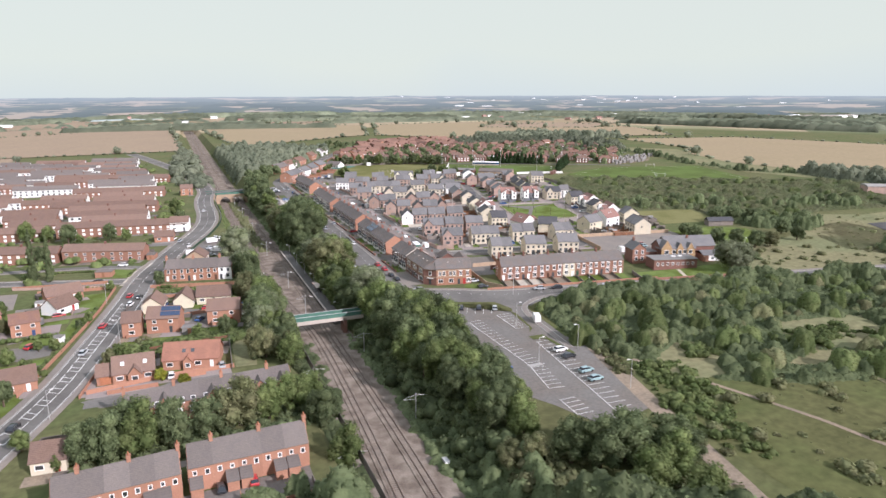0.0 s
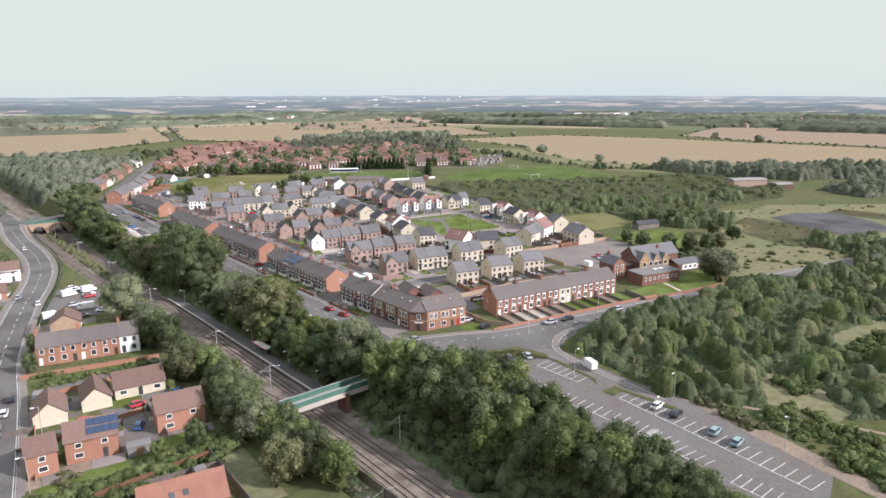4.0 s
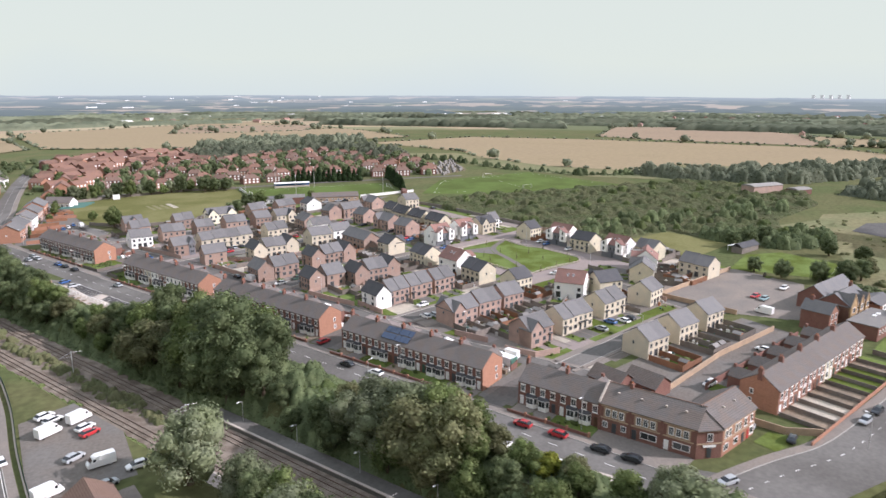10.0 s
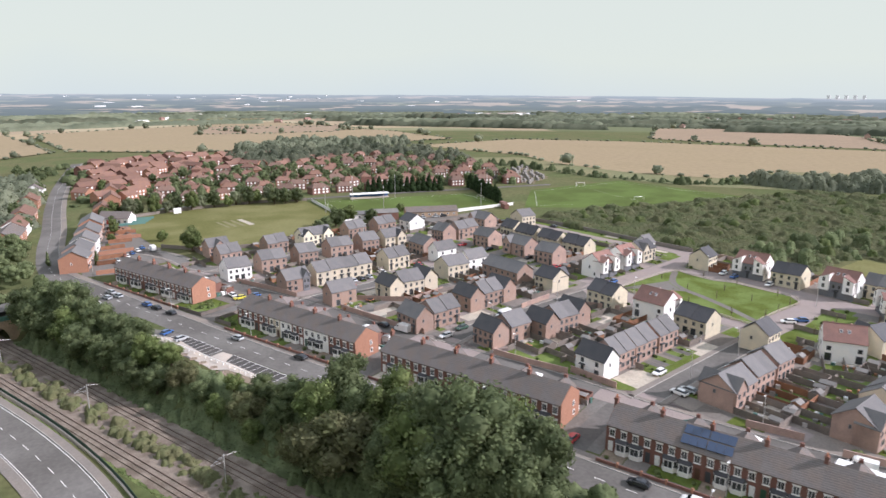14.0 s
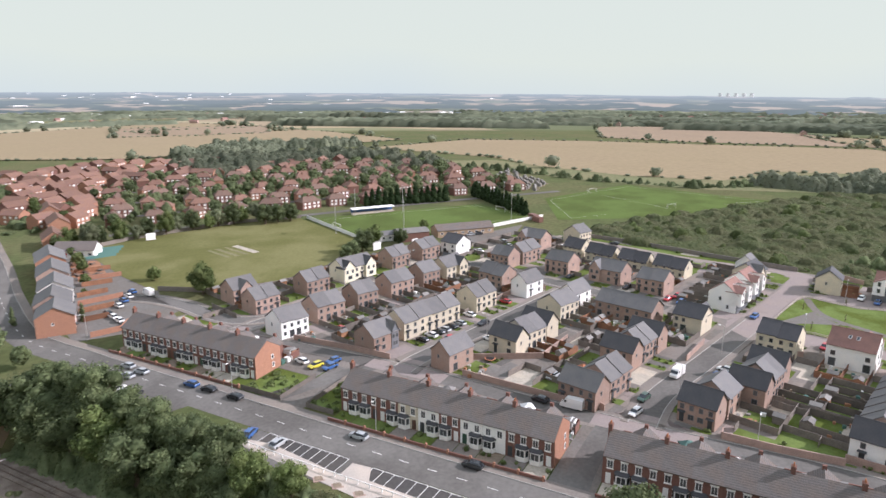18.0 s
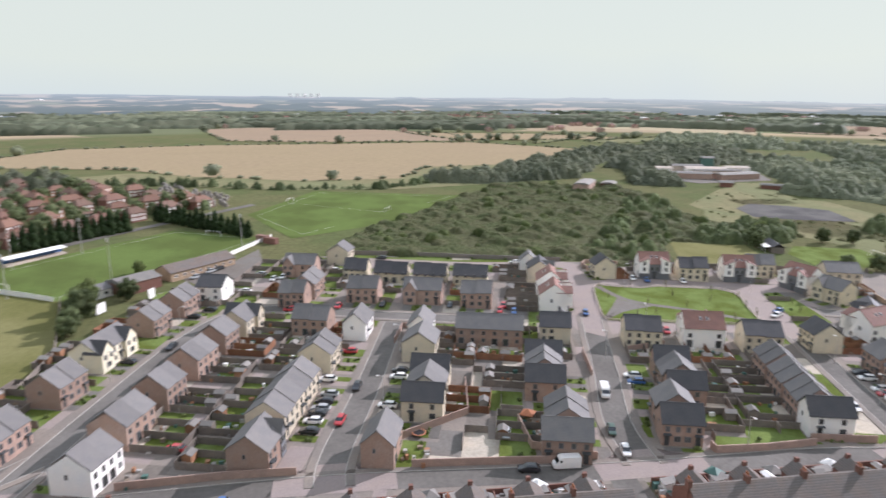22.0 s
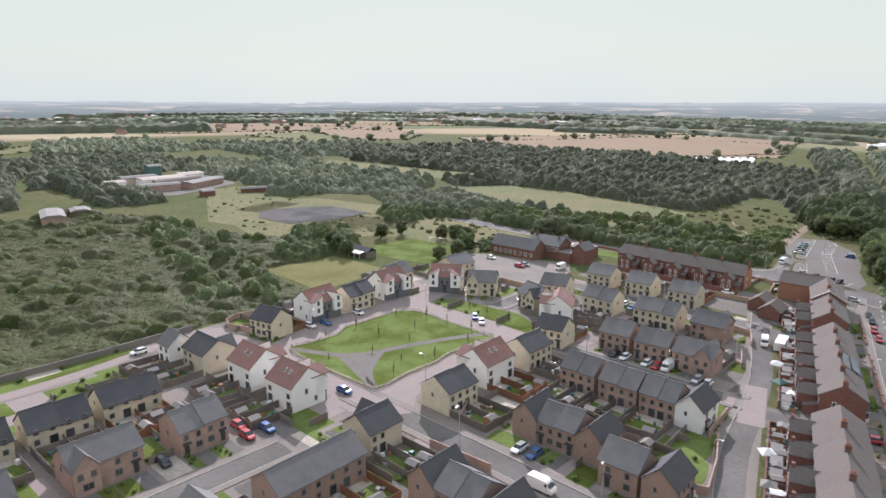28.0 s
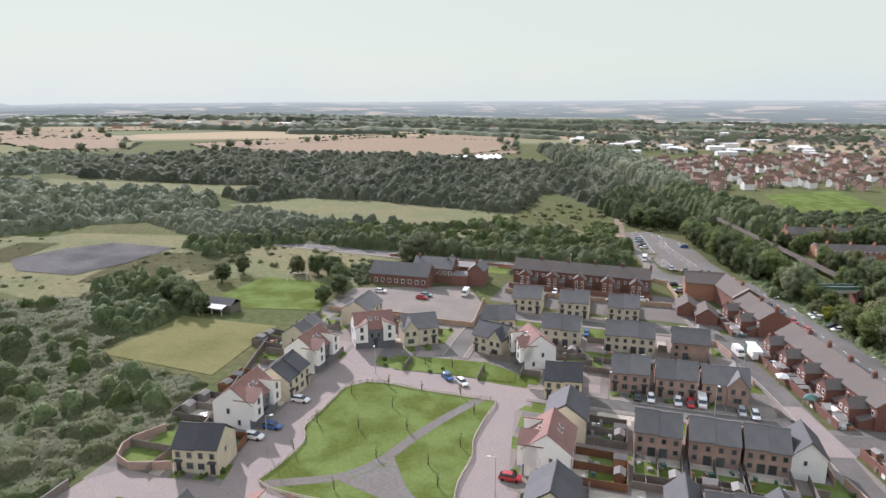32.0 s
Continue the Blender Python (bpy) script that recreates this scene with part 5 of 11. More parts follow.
def terraced(x, y, u, D, ang, wall, roof, E=5.5, R=8.3, bay=True, mirror=1, stack=True, rear=True, label="", door_m=None, facing=None, solar=False, group="old terraced houses", skin=None):
    rise = round(GX * math.cos(radians(ang)) + GY * math.sin(radians(ang)), 4)
    def sloped(me):
        me.transform(Matrix(((1, 0, 0, 0), (0, 1, 0, 0), (rise, 0, 1, 0), (0, 0, 0, 1))))
        return me
    th = thing("terraced_house", x, y, gz(x, y), ang, label, "house", group)
    part("wall", cached(("tw", u, D, E, R, wall.name, rise), lambda: sloped(gable_walls(u, D, E, R, wall))), th)
    part("roof", cached(("ttr", u, D, E, R, roof.name, rise), lambda: sloped(gable_roof(u, D, E, R, roof, over=0.0))), th)
    if facing:
        part("front_render", cached(("fr", u, E, facing.name), lambda: Shape().box(-u / 2 + 0.02, u / 2 - 0.02, -0.04, 0.02, 0, E - 0.2).mesh("front_render", facing)), th, pose(0, -D / 2, 0), "painted render on the front wall")
    elif skin:
        # Brighter brick on the front only, its sunlit look put into the colour.
        part("front_wall", cached(("fw", u, E, skin.name), lambda: Shape().box(-u / 2, u / 2, -0.04, 0.02, -0.5, E - 0.1).mesh("front_wall", skin)), th, pose(0, -D / 2, 0), "red brick front, brightened in colour as the sunlit side")
    off = 0.05 if facing or skin else 0.0
    lint = None
    for dx in (-u * 0.25, u * 0.25) if bay else (-u * 0.22, u * 0.24):
        window(th, dx, -D / 2 - off, 3.2, 1.15, 1.6, "f", lintel=STONE_DRESS)
    door(th, mirror * u * 0.3, -D / 2 - off, "f", door_m or DOORS[1], porch=False)
    if bay:
        bay_window(th, -mirror * u * 0.2, -D / 2 - off)
    else:
        window(th, -mirror * u * 0.2, -D / 2 - off, 0.85, 1.4, 1.65, "f", lintel=STONE_DRESS)
    if stack:
        chimney(th, u / 2 * mirror, 0, R - 0.3, wall, 2, 1.6)
    if rear and mirror > 0 and rear != "low":
        w, d2 = round(u * 0.92, 2), 4.2
        rx = -u / 2
        prof = [(-w / 2, -1.2), (w / 2, -1.2), (w / 2, 4.2), (0, 5.9), (-w / 2, 4.2)]
        part("rear_wing", cached(("rw", w, D, wall.name), lambda: Shape().prism(prof, D / 2 - 0.5, D / 2 + d2, "y").mesh("rear_wing", wall)), th, pose(rx, 0, 0))
        def wing_roof():
            s = Shape()
            for q in (-1, 1):
                s.prism([(0, 5.94), (q * (w / 2 + 0.2), 4.1), (q * (w / 2 + 0.2), 4.24), (0, 6.1)], 0.9, D / 2 + d2 + 0.1, "y")
            return s.mesh("rear_roof", roof)
        part("rear_roof", cached(("rwr", w, D, roof.name), wing_roof), th, pose(rx, 0, 0))
        global LEAN_WINDOWS
        LEAN_WINDOWS = True
        for dx in (-w * 0.24, w * 0.24):
            window(th, rx + dx, D / 2 + d2, 2.8, 0.9, 1.1, "b")
            window(th, rx + dx, D / 2 + d2, 0.9, 1.0, 1.2, "b")
        window(th, u * 0.25, D / 2, 3.2, 0.9, 1.2, "b")
        LEAN_WINDOWS = False
        part("rear_chimney", cached(("rch", wall.name), lambda: Shape().box(-0.35, 0.35, -0.3, 0.3, -0.5, 1.0).mesh("rear_chimney", wall)), th, pose(rx, D / 2 + d2 - 0.5, 5.7))
    elif rear:
        part("lean_to", cached(("lt", wall.name), lambda: Shape().prism([(D / 2 - 0.1, -1.2), (D / 2 + 2.8, -1.2), (D / 2 + 2.8, 2.1), (D / 2 - 0.1, 3.0)], -1.1, 1.1).mesh("lean_to", wall)), th, pose(-mirror * u * 0.22 if rear == "low" else -u * 0.15, 0, 0))
        part("lean_to_roof", cached(("ltr", D, roof.name), lambda: Shape().prism([(D / 2 - 0.1, 3.02), (D / 2 + 3.0, 2.06), (D / 2 + 3.0, 2.18), (D / 2 - 0.1, 3.14)], -1.2, 1.2).mesh("lean_to_roof", roof)), th, pose(-mirror * u * 0.22 if rear == "low" else -u * 0.15, 0, 0))
        window(th, mirror * u * 0.25, D / 2, 3.1, 0.9, 1.2, "b")
        window(th, -mirror * u * 0.25, D / 2, 3.3, 0.8, 1.0, "b")
    if solar:
        k = (R - E) / (D / 2)
        for i in range(3):
            for j in range(2):
                part("solar_panel", cached("sol", lambda: Shape().box(-0.72, 0.72, -0.95, 0.95, 0, 0.06).mesh("solar_panel", SOLAR)), th, pose((i - 1) * 1.5, -D * 0.14 - j * 2.05, R - k * (D * 0.14 + j * 1.75) + 0.32, math.degrees(math.atan(k)), 0, 0), "dark blue solar panel")
    return th


TL = "red brick terraced house with white bay window and brown roof"


def terrace(x0, y0, x1, y1, n, D, wall=BRICK_RED, roof=TILE_BROWN, front=-1, E=5.5, R=8.3, bay=True, rear=True, gable=True, faces=None, sol=(), label=TL, gable_mat=BRICK, group="old terraced houses", skin=None):
    """A row of houses from one end to the other; its front is on the right of that way, seen from above."""
    p, q = Vector((x0, y0)), Vector((x1, y1))
    ang = math.degrees(math.atan2(y1 - y0, x1 - x0))
    u = round((q - p).length / n, 3)
    built = []
    for i in range(n):
        c = p + (q - p) * (i + 0.5) / n
        fm = (faces or {}).get(i)
        built.append(terraced(c.x, c.y, u, D, ang, wall, roof, E, R, bay, 1 if i % 2 else -1, i % 2 == 0, rear, label if not fm else "terraced house with painted rendered front and brown roof", DOORS[(1, 0, 1, 4, 0, 1, 5)[i % 7]], fm, i in sol, group, skin))
    if gable:
        # BRICK_RED rows: south end bright, north end dark, sun and shade as colour.
        for e, s, gm in ((p, -1, wall if skin is None and gable_mat is BRICK else gable_mat), (q, 1, gable_mat)):
            th = thing("gable_wall", e.x, e.y, gz(e.x, e.y), ang, "brick gable end wall of the terrace in a bright orange tone" if gm is BRICK else "red brick gable end wall of the terrace, darkened as its shaded end", "wall")
            part("wall", cached(("gw", D, E, R, gm.name, s), lambda: Shape().prism([(-D / 2 + 0.03, -1.3), (D / 2 - 0.03, -1.3), (D / 2 - 0.03, E - 0.05), (0, R - 0.02), (-D / 2 + 0.03, E - 0.05)], 0 if s > 0 else -0.12, 0.12 if s > 0 else 0).mesh("wall", gm)), th)
            window(th, s * 0.12, 1.6, 3.1, 0.9, 1.3, "r" if s > 0 else "l")
            window(th, s * 0.12, 1.8, 0.9, 0.9, 1.3, "r" if s > 0 else "l")
    return built


# the rows run from north to south, so that the fronts look west
terrace(95.3, 517.0, 96.2, 470.0, 10, 9.2)
terrace(93.4, 442.2, 93.1, 393.4, 10, 9.0, faces={3: CREAM, 4: WHITE, 6: WHITE, 7: WHITE})
terrace(93.0, 384.2, 93.0, 334.4, 10, 9.0)
terrace(91.4, 323.5, 91.4, 277.0, 10, 9.0, sol=(3, 4))
terrace(91.2, 267.0, 91.2, 247.0, 4, 9.0, gable=False)
terrace(115.2, 221.7, 162.8, 209.8, 10, 8.8, skin=BRICK_MID, bay=False, faces={5: STONE}, label="red brick terraced house with white windows and brown roof")

# the corner block of old shops
corner = thing("corner_building", 90.9, 237.0, gz(91, 237), -90, "two-storey red brick corner building with stone bands", "building")
cw = 20.2
part("wall", gable_walls(cw, 9.4, 6.2, 9.0, BRICK_RED), corner)
part("roof", gable_roof(cw, 9.4, 6.2, 9.0, TILE_BROWN, over=0.1), corner)
part("ridge_tiles", ridge_cap(cw, 9.0, TILE_WARM), corner)
for z in (2.9, 5.6):
    part("stone_band", Shape().box(-cw / 2 - 0.05, cw / 2 + 0.05, -4.8, -4.6, z, z + 0.3).mesh("stone_band", BRICK_BUFF), corner)
def triple(th, x, y, n=3):
    """A group of tall upper windows in a buff brick surround."""
    w = n * 1.45 + 0.3
    part("window_surround", cached(("surround", n), lambda: Shape().box(-w / 2, w / 2, -0.05, 0.02, 3.3, 5.45).mesh("window_surround", BRICK_BUFF)), th, pose(x, y, 0), "buff brick surround")
    for k in range(n):
        window(th, x + (k - (n - 1) / 2) * 1.45, y - 0.05, 3.5, 1.05, 1.75, "f")


for x in (-10.0, -3.4, 3.2, 9.8):
    part("pilaster", cached("pilaster", lambda: Shape().box(-0.3, 0.3, -0.16, 0.02, -0.8, 6.0).mesh("pilaster", BRICK_RED)), corner, pose(x, -4.7, 0))
for k, x in enumerate((-6.7, -0.1, 6.5)):
    triple(corner, x, -4.7)
    if k == 0:
        window(corner, x - 2.0, -4.7, 0.9, 1.1, 1.4, "f")
        window(corner, x + 2.0, -4.7, 0.9, 1.1, 1.4, "f")
        door(corner, x, -4.7, "f", DOORS[0], porch=False)
    else:
        door(corner, x - 2.3, -4.7, "f", DOORS[1 - k % 2], porch=False)
        window(corner, x + 0.7, -4.7, 0.8, 3.4, 1.5, "f")
chimney(corner, -5, 0, 8.6, BRICK_RED)
A, B, C = (10.08, -4.72), (13.9, -1.13), (9.3, 0.2)          # the canted corner between the two fronts
part("canted_wall", Shape().add([(*p, z) for z in (-1.3, 6.15) for p in (A, B, C)], [(0, 1, 4, 3), (1, 2, 5, 4), (2, 0, 3, 5), (3, 4, 5)]).mesh("canted_wall", BRICK_RED), corner)
part("canted_roof", Shape().add([(A[0] + 0.1, A[1] - 0.42, 6.02), (B[0] + 0.35, B[1] - 0.2, 6.02), (C[0], C[1], 9.26), (A[0] + 0.1, A[1] - 0.42, 5.85), (B[0] + 0.35, B[1] - 0.2, 5.85), (C[0], C[1], 8.9)],
                                [(0, 1, 2), (3, 5, 4), (0, 3, 4, 1), (1, 4, 5, 2), (2, 5, 3, 0)]).mesh("canted_roof", TILE_BROWN), corner)
canted = part("canted_front", Shape().box(-2.5, 2.5, -0.1, 0.02, 2.9, 3.2).box(-2.5, 2.5, -0.1, 0.02, 5.6, 5.9).mesh("canted_front", BRICK_BUFF), corner, pose((A[0] + B[0]) / 2, (A[1] + B[1]) / 2, 0, 0, 0, math.degrees(math.atan2(B[1] - A[1], B[0] - A[0]))), "buff brick bands round the canted corner")
wing = thing("corner_wing", 97.4, 226.2, gz(97, 226), -13.5, "red brick corner wing with buff bands and brown roof", "building")
# Same brick as the corner block, brightened in colour as its sunlit side.
part("wall", gable_walls(13.4, 9.6, 6.2, 9.0, BRICK), wing)
part("roof", gable_roof(13.4, 9.6, 6.2, 9.0, TILE_BROWN), wing)
part("ridge_tiles", ridge_cap(13.4, 9.0, TILE_WARM), wing)
for z in (2.9, 5.5):
    part("stone_band", Shape().box(-6.75, 6.75, -4.92, -4.7, z, z + 0.3).mesh("stone_band", BRICK_BUFF), wing)
for k, x in enumerate((-4.6, -0.6)):
    triple(wing, x, -4.8, 2)
    window(wing, x - 0.5, -4.8, 0.8, 1.8, 1.5, "f")
for x, d in ((1.9, 1), (4.0, 3)):
    door(wing, x, -4.8, "f", DOORS[0] if d == 1 else DOORS[2], porch=False)
for x in (2.6, 5.2):
    window(wing, x, -4.8, 3.5, 1.1, 1.75, "f", lintel=STONE_DRESS)
window(wing, 5.6, -4.8, 0.8, 1.5, 1.5, "f", lintel=STONE_DRESS)
part("parapet", Shape().prism([(-4.9, 6.25), (0, 9.2), (4.9, 6.25), (4.9, 6.6), (0, 9.6), (-4.9, 6.6)], -0.2, 0.2).mesh("parapet", CONCRETE), corner, pose(-cw / 2, 0, 0), "pale stone coping on the party wall")
window(canted, 0, -0.02, 3.5, 1.2, 1.75, "f")
door(canted, 0, -0.02, "f", DOORS[0], porch=False)
part("sign", Shape().box(-1.3, 1.3, -0.16, -0.02, 2.35, 2.75).mesh("sign", UPVC), canted, label="plain white sign board over the door")
# pale ridge vents on the roofs
for th, xs in ((corner, (-7, -2, 3, 7)), (wing, (-2, 2.5))):
    for x in xs:
        part("roof_vent", cached("vent", lambda: Shape().box(-0.2, 0.2, -0.2, 0.2, 0, 0.28).mesh("roof_vent", CONCRETE)), th, pose(x, -2.2, 8.0))



# ---- vegetation ----
def ico():
    g = (1 + 5 ** 0.5) / 2
    v = np.array([(-1, g, 0), (1, g, 0), (-1, -g, 0), (1, -g, 0), (0, -1, g), (0, 1, g), (0, -1, -g), (0, 1, -g), (g, 0, -1), (g, 0, 1), (-g, 0, -1), (-g, 0, 1)], float)
    f = np.array([(0, 11, 5), (0, 5, 1), (0, 1, 7), (0, 7, 10), (0, 10, 11), (1, 5, 9), (5, 11, 4), (11, 10, 2), (10, 7, 6), (7, 1, 8), (3, 9, 4), (3, 4, 2), (3, 2, 6), (3, 6, 8), (3, 8, 9), (4, 9, 5), (2, 4, 11), (6, 2, 10), (8, 6, 7), (9, 8, 1)])
    return v / np.linalg.norm(v[0]), f


ICO_V, ICO_F = ico()
OCT_V = np.array([(1, 0, 0.1), (0.3, 0.95, -0.1), (-0.8, 0.6, 0.1), (-0.8, -0.6, 0), (0.3, -0.95, 0.1), (0.1, 0.05, 0.8)])
DOME_V = np.array([(math.cos(a) * q, math.sin(a) * q, h) for q, h, o in ((1.0, -0.1, 0.0), (0.78, 0.6, 0.6)) for a in (o, o + 1.257, o + 2.513, o + 3.77, o + 5.027)] + [(0, 0, 0.92)])
DOME_F = np.array([(i, (i + 1) % 5, i + 5) for i in range(5)] + [((i + 1) % 5, (i + 1) % 5 + 5, i + 5) for i in range(5)] + [(i + 5, (i + 1) % 5 + 5, 10) for i in range(5)])
OCT_F = np.array([(0, 1, 5), (1, 2, 5), (2, 3, 5), (3, 4, 5), (4, 0, 5)])


class Leaves:
    """Gathers leaf clumps (quads) and inner masses (triangles) for one mesh."""

    def __init__(self, seed):
        self.r = np.random.default_rng(seed)
        self.v, self.q, self.t, self.n = [], [], [], 0

    def clump(self, c, rad, leaves, size, core=0.87, squash=0.85, low=False, loose=0.0):
        r = self.r
        c = np.asarray(c, float)
        if low:
            self.v.append(DOME_V * rad * 0.98 * r.uniform(0.85, 1.12, (11, 1)) + c - (0, 0, rad * 0.15))
            self.t.append(DOME_F + self.n)
            self.n += 11
        elif core:
            w = ICO_V * rad * core * r.uniform(0.75, 1.15, (12, 1)) * (1, 1, squash) + c
            self.v.append(w)
            self.t.append(ICO_F + self.n)
            self.n += 12
        if leaves:
            d = r.normal(size=(leaves, 3))
            d[:, 2] = d[:, 2] * 0.9 + 0.25
            d /= np.linalg.norm(d, axis=1)[:, None]
            p = c + d * rad * r.uniform(0.84 - 0.1 * loose, 1.05 + 0.3 * loose, (leaves, 1)) * (1, 1, squash)
            nrm = d + r.normal(size=(leaves, 3)) * (0.3 + 0.25 * loose)
            nrm /= np.linalg.norm(nrm, axis=1)[:, None]
            a = np.cross(nrm, r.normal(size=(leaves, 3)))
            a /= np.linalg.norm(a, axis=1)[:, None]
            b = np.cross(nrm, a)
            s = size * r.uniform(0.55, 1.3, (leaves, 1))
            self.v.append(np.stack([p - a * s, p - b * s * 0.7, p + a * s, p + b * s * 0.7], 1).reshape(-1, 3))
            self.q.append(np.arange(leaves * 4).reshape(-1, 4) + self.n)
            self.n += leaves * 4

    def dome(self, c, rad, squash=0.8):
        """A far crown, a few faces only."""
        self.v.append(OCT_V * rad * self.r.uniform(0.75, 1.2, (6, 1)) * (1, 1, squash) + np.asarray(c, float))
        self.t.append(OCT_F + self.n)
        self.n += 6

    def tree(self, x, y, z, h, rad, lumps, leaves, size, stem=0.25):
        """A rounded crown: an inner mass with uneven lumps all over it."""
        r = self.r
        hz, cz = h * (1 - stem) / 2, z + h * (1 + stem) / 2
        self.clump((x, y, cz), rad * 0.82, leaves * 4, size, 0.93, hz / rad)
        for i in range(lumps):
            u = 1 - 1.55 * (i + r.uniform(0.1, 0.9)) / lumps
            a, f = i * 2.39996 + r.uniform(-0.5, 0.5), math.sqrt(max(0.0, 1 - u * u))
            lr, k = rad * r.uniform(0.3, 0.46), r.uniform(0.55, 0.72)
            self.clump((x + math.cos(a) * rad * f * k, y + math.sin(a) * rad * f * k, cz + u * hz * k), lr, leaves, size)

    def crown(self, h, rad, lobes, leaves, size, stem=0.08):
        """A broad crown: upright lobes round an inner mass, each thick with small leaves."""
        r = self.r
        hz, cz = h * (1 - stem) / 2, h * (1 + stem) / 2
        self.clump((0, 0, cz), rad * 0.66, leaves, size, 0.95, hz / rad, loose=0.5)
        for i in range(lobes):
            u = 1 - 1.85 * (i + r.uniform(0.2, 0.8)) / lobes
            a, f = i * 2.39996 + r.uniform(-0.6, 0.6), math.sqrt(max(0.0, 1 - u * u))
            lr, k = rad * r.uniform(0.28, 0.46), r.uniform(0.55, 0.8)
            self.clump((math.cos(a) * rad * f * k, math.sin(a) * rad * f * k, cz + u * hz * k * 1.05), lr, int(leaves * r.uniform(0.8, 1.2)), size, 0.86, r.uniform(0.9, 1.25), loose=0.6)

    def bush(self, x, y, z, h, rad, lumps, leaves, size):
        """A low dome of foliage."""
        r = self.r
        for i in range(lumps):
            a, k = r.uniform(0, 6.283), math.sqrt(r.uniform(0.0, 0.6))
            lr = h * r.uniform(0.38, 0.56)
            self.clump((x + math.cos(a) * rad * k, y + math.sin(a) * rad * k, z + max(0.1, h * (0.72 - 0.5 * k * k) - lr * 0.6)), lr, leaves, size, low=leaves <= 18)

    def mesh(self, name, mat):
        me = bpy.data.meshes.new(name)
        v = np.concatenate(self.v)
        q = np.concatenate(self.q) if self.q else np.zeros((0, 4), int)
        t = np.concatenate(self.t) if self.t else np.zeros((0, 3), int)
        me.vertices.add(len(v))
        me.vertices.foreach_set("co", v.astype(np.float32).ravel())
        me.loops.add(len(q) * 4 + len(t) * 3)
        me.loops.foreach_set("vertex_index", np.concatenate([q.ravel(), t.ravel()]).astype(np.int32))
        me.polygons.add(len(q) + len(t))
        me.polygons.foreach_set("loop_start", np.concatenate([np.arange(len(q)) * 4, len(q) * 4 + np.arange(len(t)) * 3]).astype(np.int32))
        me.polygons.foreach_set("use_smooth", np.arange(len(q) + len(t)) >= len(q))
        me.update(calc_edges=True)
        me.materials.append(mat)
        return me


def trunk_mesh(seed, h, rad):
    r = random.Random(seed)
    s = Shape()
    s.tube((0, 0, -1.5), (0, 0, h * 0.3), 0.045 * h, 0.032 * h, 8).tube((0, 0, h * 0.3), (0.1, 0, h * 0.7), 0.032 * h, 0.012 * h, 7)
    for i in range(6):
        a = r.uniform(0, 6.28)
        z0 = h * r.uniform(0.2, 0.5)
        s.tube((0, 0, z0), (math.cos(a) * rad * 0.65, math.sin(a) * rad * 0.65, z0 + h * r.uniform(0.12, 0.3)), 0.014 * h, 0.005 * h, 5)
    return s.mesh("tree", BARK)


KINDS = {}
for nm, mat, lab, specs in (
        ("dark", LEAF_DARK, "leafy dark green broadleaf tree", ((1, 12.0, 4.8), (2, 11.0, 4.0), (12, 11.5, 4.4))),
        ("mid", LEAF_MID, "leafy green broadleaf tree", ((3, 11.0, 4.4), (4, 9.5, 4.0), (13, 10.5, 3.8))),
        ("grey", LEAF_GREY, "silvery green willow tree", ((5, 11.5, 5.0), (14, 11.0, 4.4))),
        ("olive", LEAF_OLIVE, "olive green broadleaf tree", ((6, 9.0, 4.2), (15, 9.5, 3.8))),
        ("slim", LEAF_DARK, "tall narrow dark green tree", ((7, 13.0, 2.4),)),
        ("conifer", CONIFER, "dense dark green conifer tree", ((8, 9.0, 2.3),)),
        ("sapling", LEAF_OLIVE, "thin young tree with a small olive crown", ((10, 3.0, 0.5),)),
        ("gold", LEAF_YELLOW, "golden yellow leaved bush", ((9, 4.0, 2.2),))):
    KINDS[nm] = []
    for seed, h, rad in specs:
        lv = Leaves(seed)
        if nm in ("slim", "conifer"):
            for i in range(17):
                f = i / 16
                w = rad * (1 - f) ** 0.6 * (0.8 if nm == "slim" else 1.0) + 0.25
                for k in range(2):
                    a = lv.r.uniform(0, 6.283)
                    lv.clump((math.cos(a) * w * 0.3, math.sin(a) * w * 0.3, h * (0.08 + 0.9 * f)), w * 0.8, 26, 0.36, 0.85)
        elif nm == "sapling":
            for i in range(9):
                a = lv.r.uniform(0, 6.283)
                lv.clump((math.cos(a) * rad * 0.4, math.sin(a) * rad * 0.4, h * (0.45 + 0.055 * i)), rad * 0.5, 9, 0.1, 0.0)
        else:
            lv.crown(h, rad, 15 if h > 8 else 8, 250, 0.25, 0.04)
        KINDS[nm].append((trunk_mesh(seed, h, rad), lv.mesh("crown", mat), h, lab))
TREES = 0


def tree(x, y, h, kind="mid", zf=cut, group="trees", wide=1.0):
    """A tree of a kind, scaled to its height; wide: how much broader than usual its crown is."""
    global TREES
    TREES += 1
    tk, cr, h0, lab = KINDS[kind][TREES % len(KINDS[kind])]
    k = h / h0
    m = pose(x, y, zf(x, y), 0, 0, (TREES * 77) % 360) @ Matrix.Diagonal((wide * k * (0.9 + 0.2 * ((TREES * 37) % 10) / 10), wide * k * (0.9 + 0.2 * ((TREES * 53) % 10) / 10), k, 1))
    t = single("tree", tk, m, lab, "tree", group)
    part("crown", cr, t)
    return t


def inside(x, y, poly):
    res, j = False, len(poly) - 1
    for i in range(len(poly)):
        (xi, yi), (xj, yj) = poly[i], poly[j]
        if (yi > y) != (yj > y) and x < (xj - xi) * (y - yi) / (yj - yi) + xi:
            res = not res
        j = i
    return res


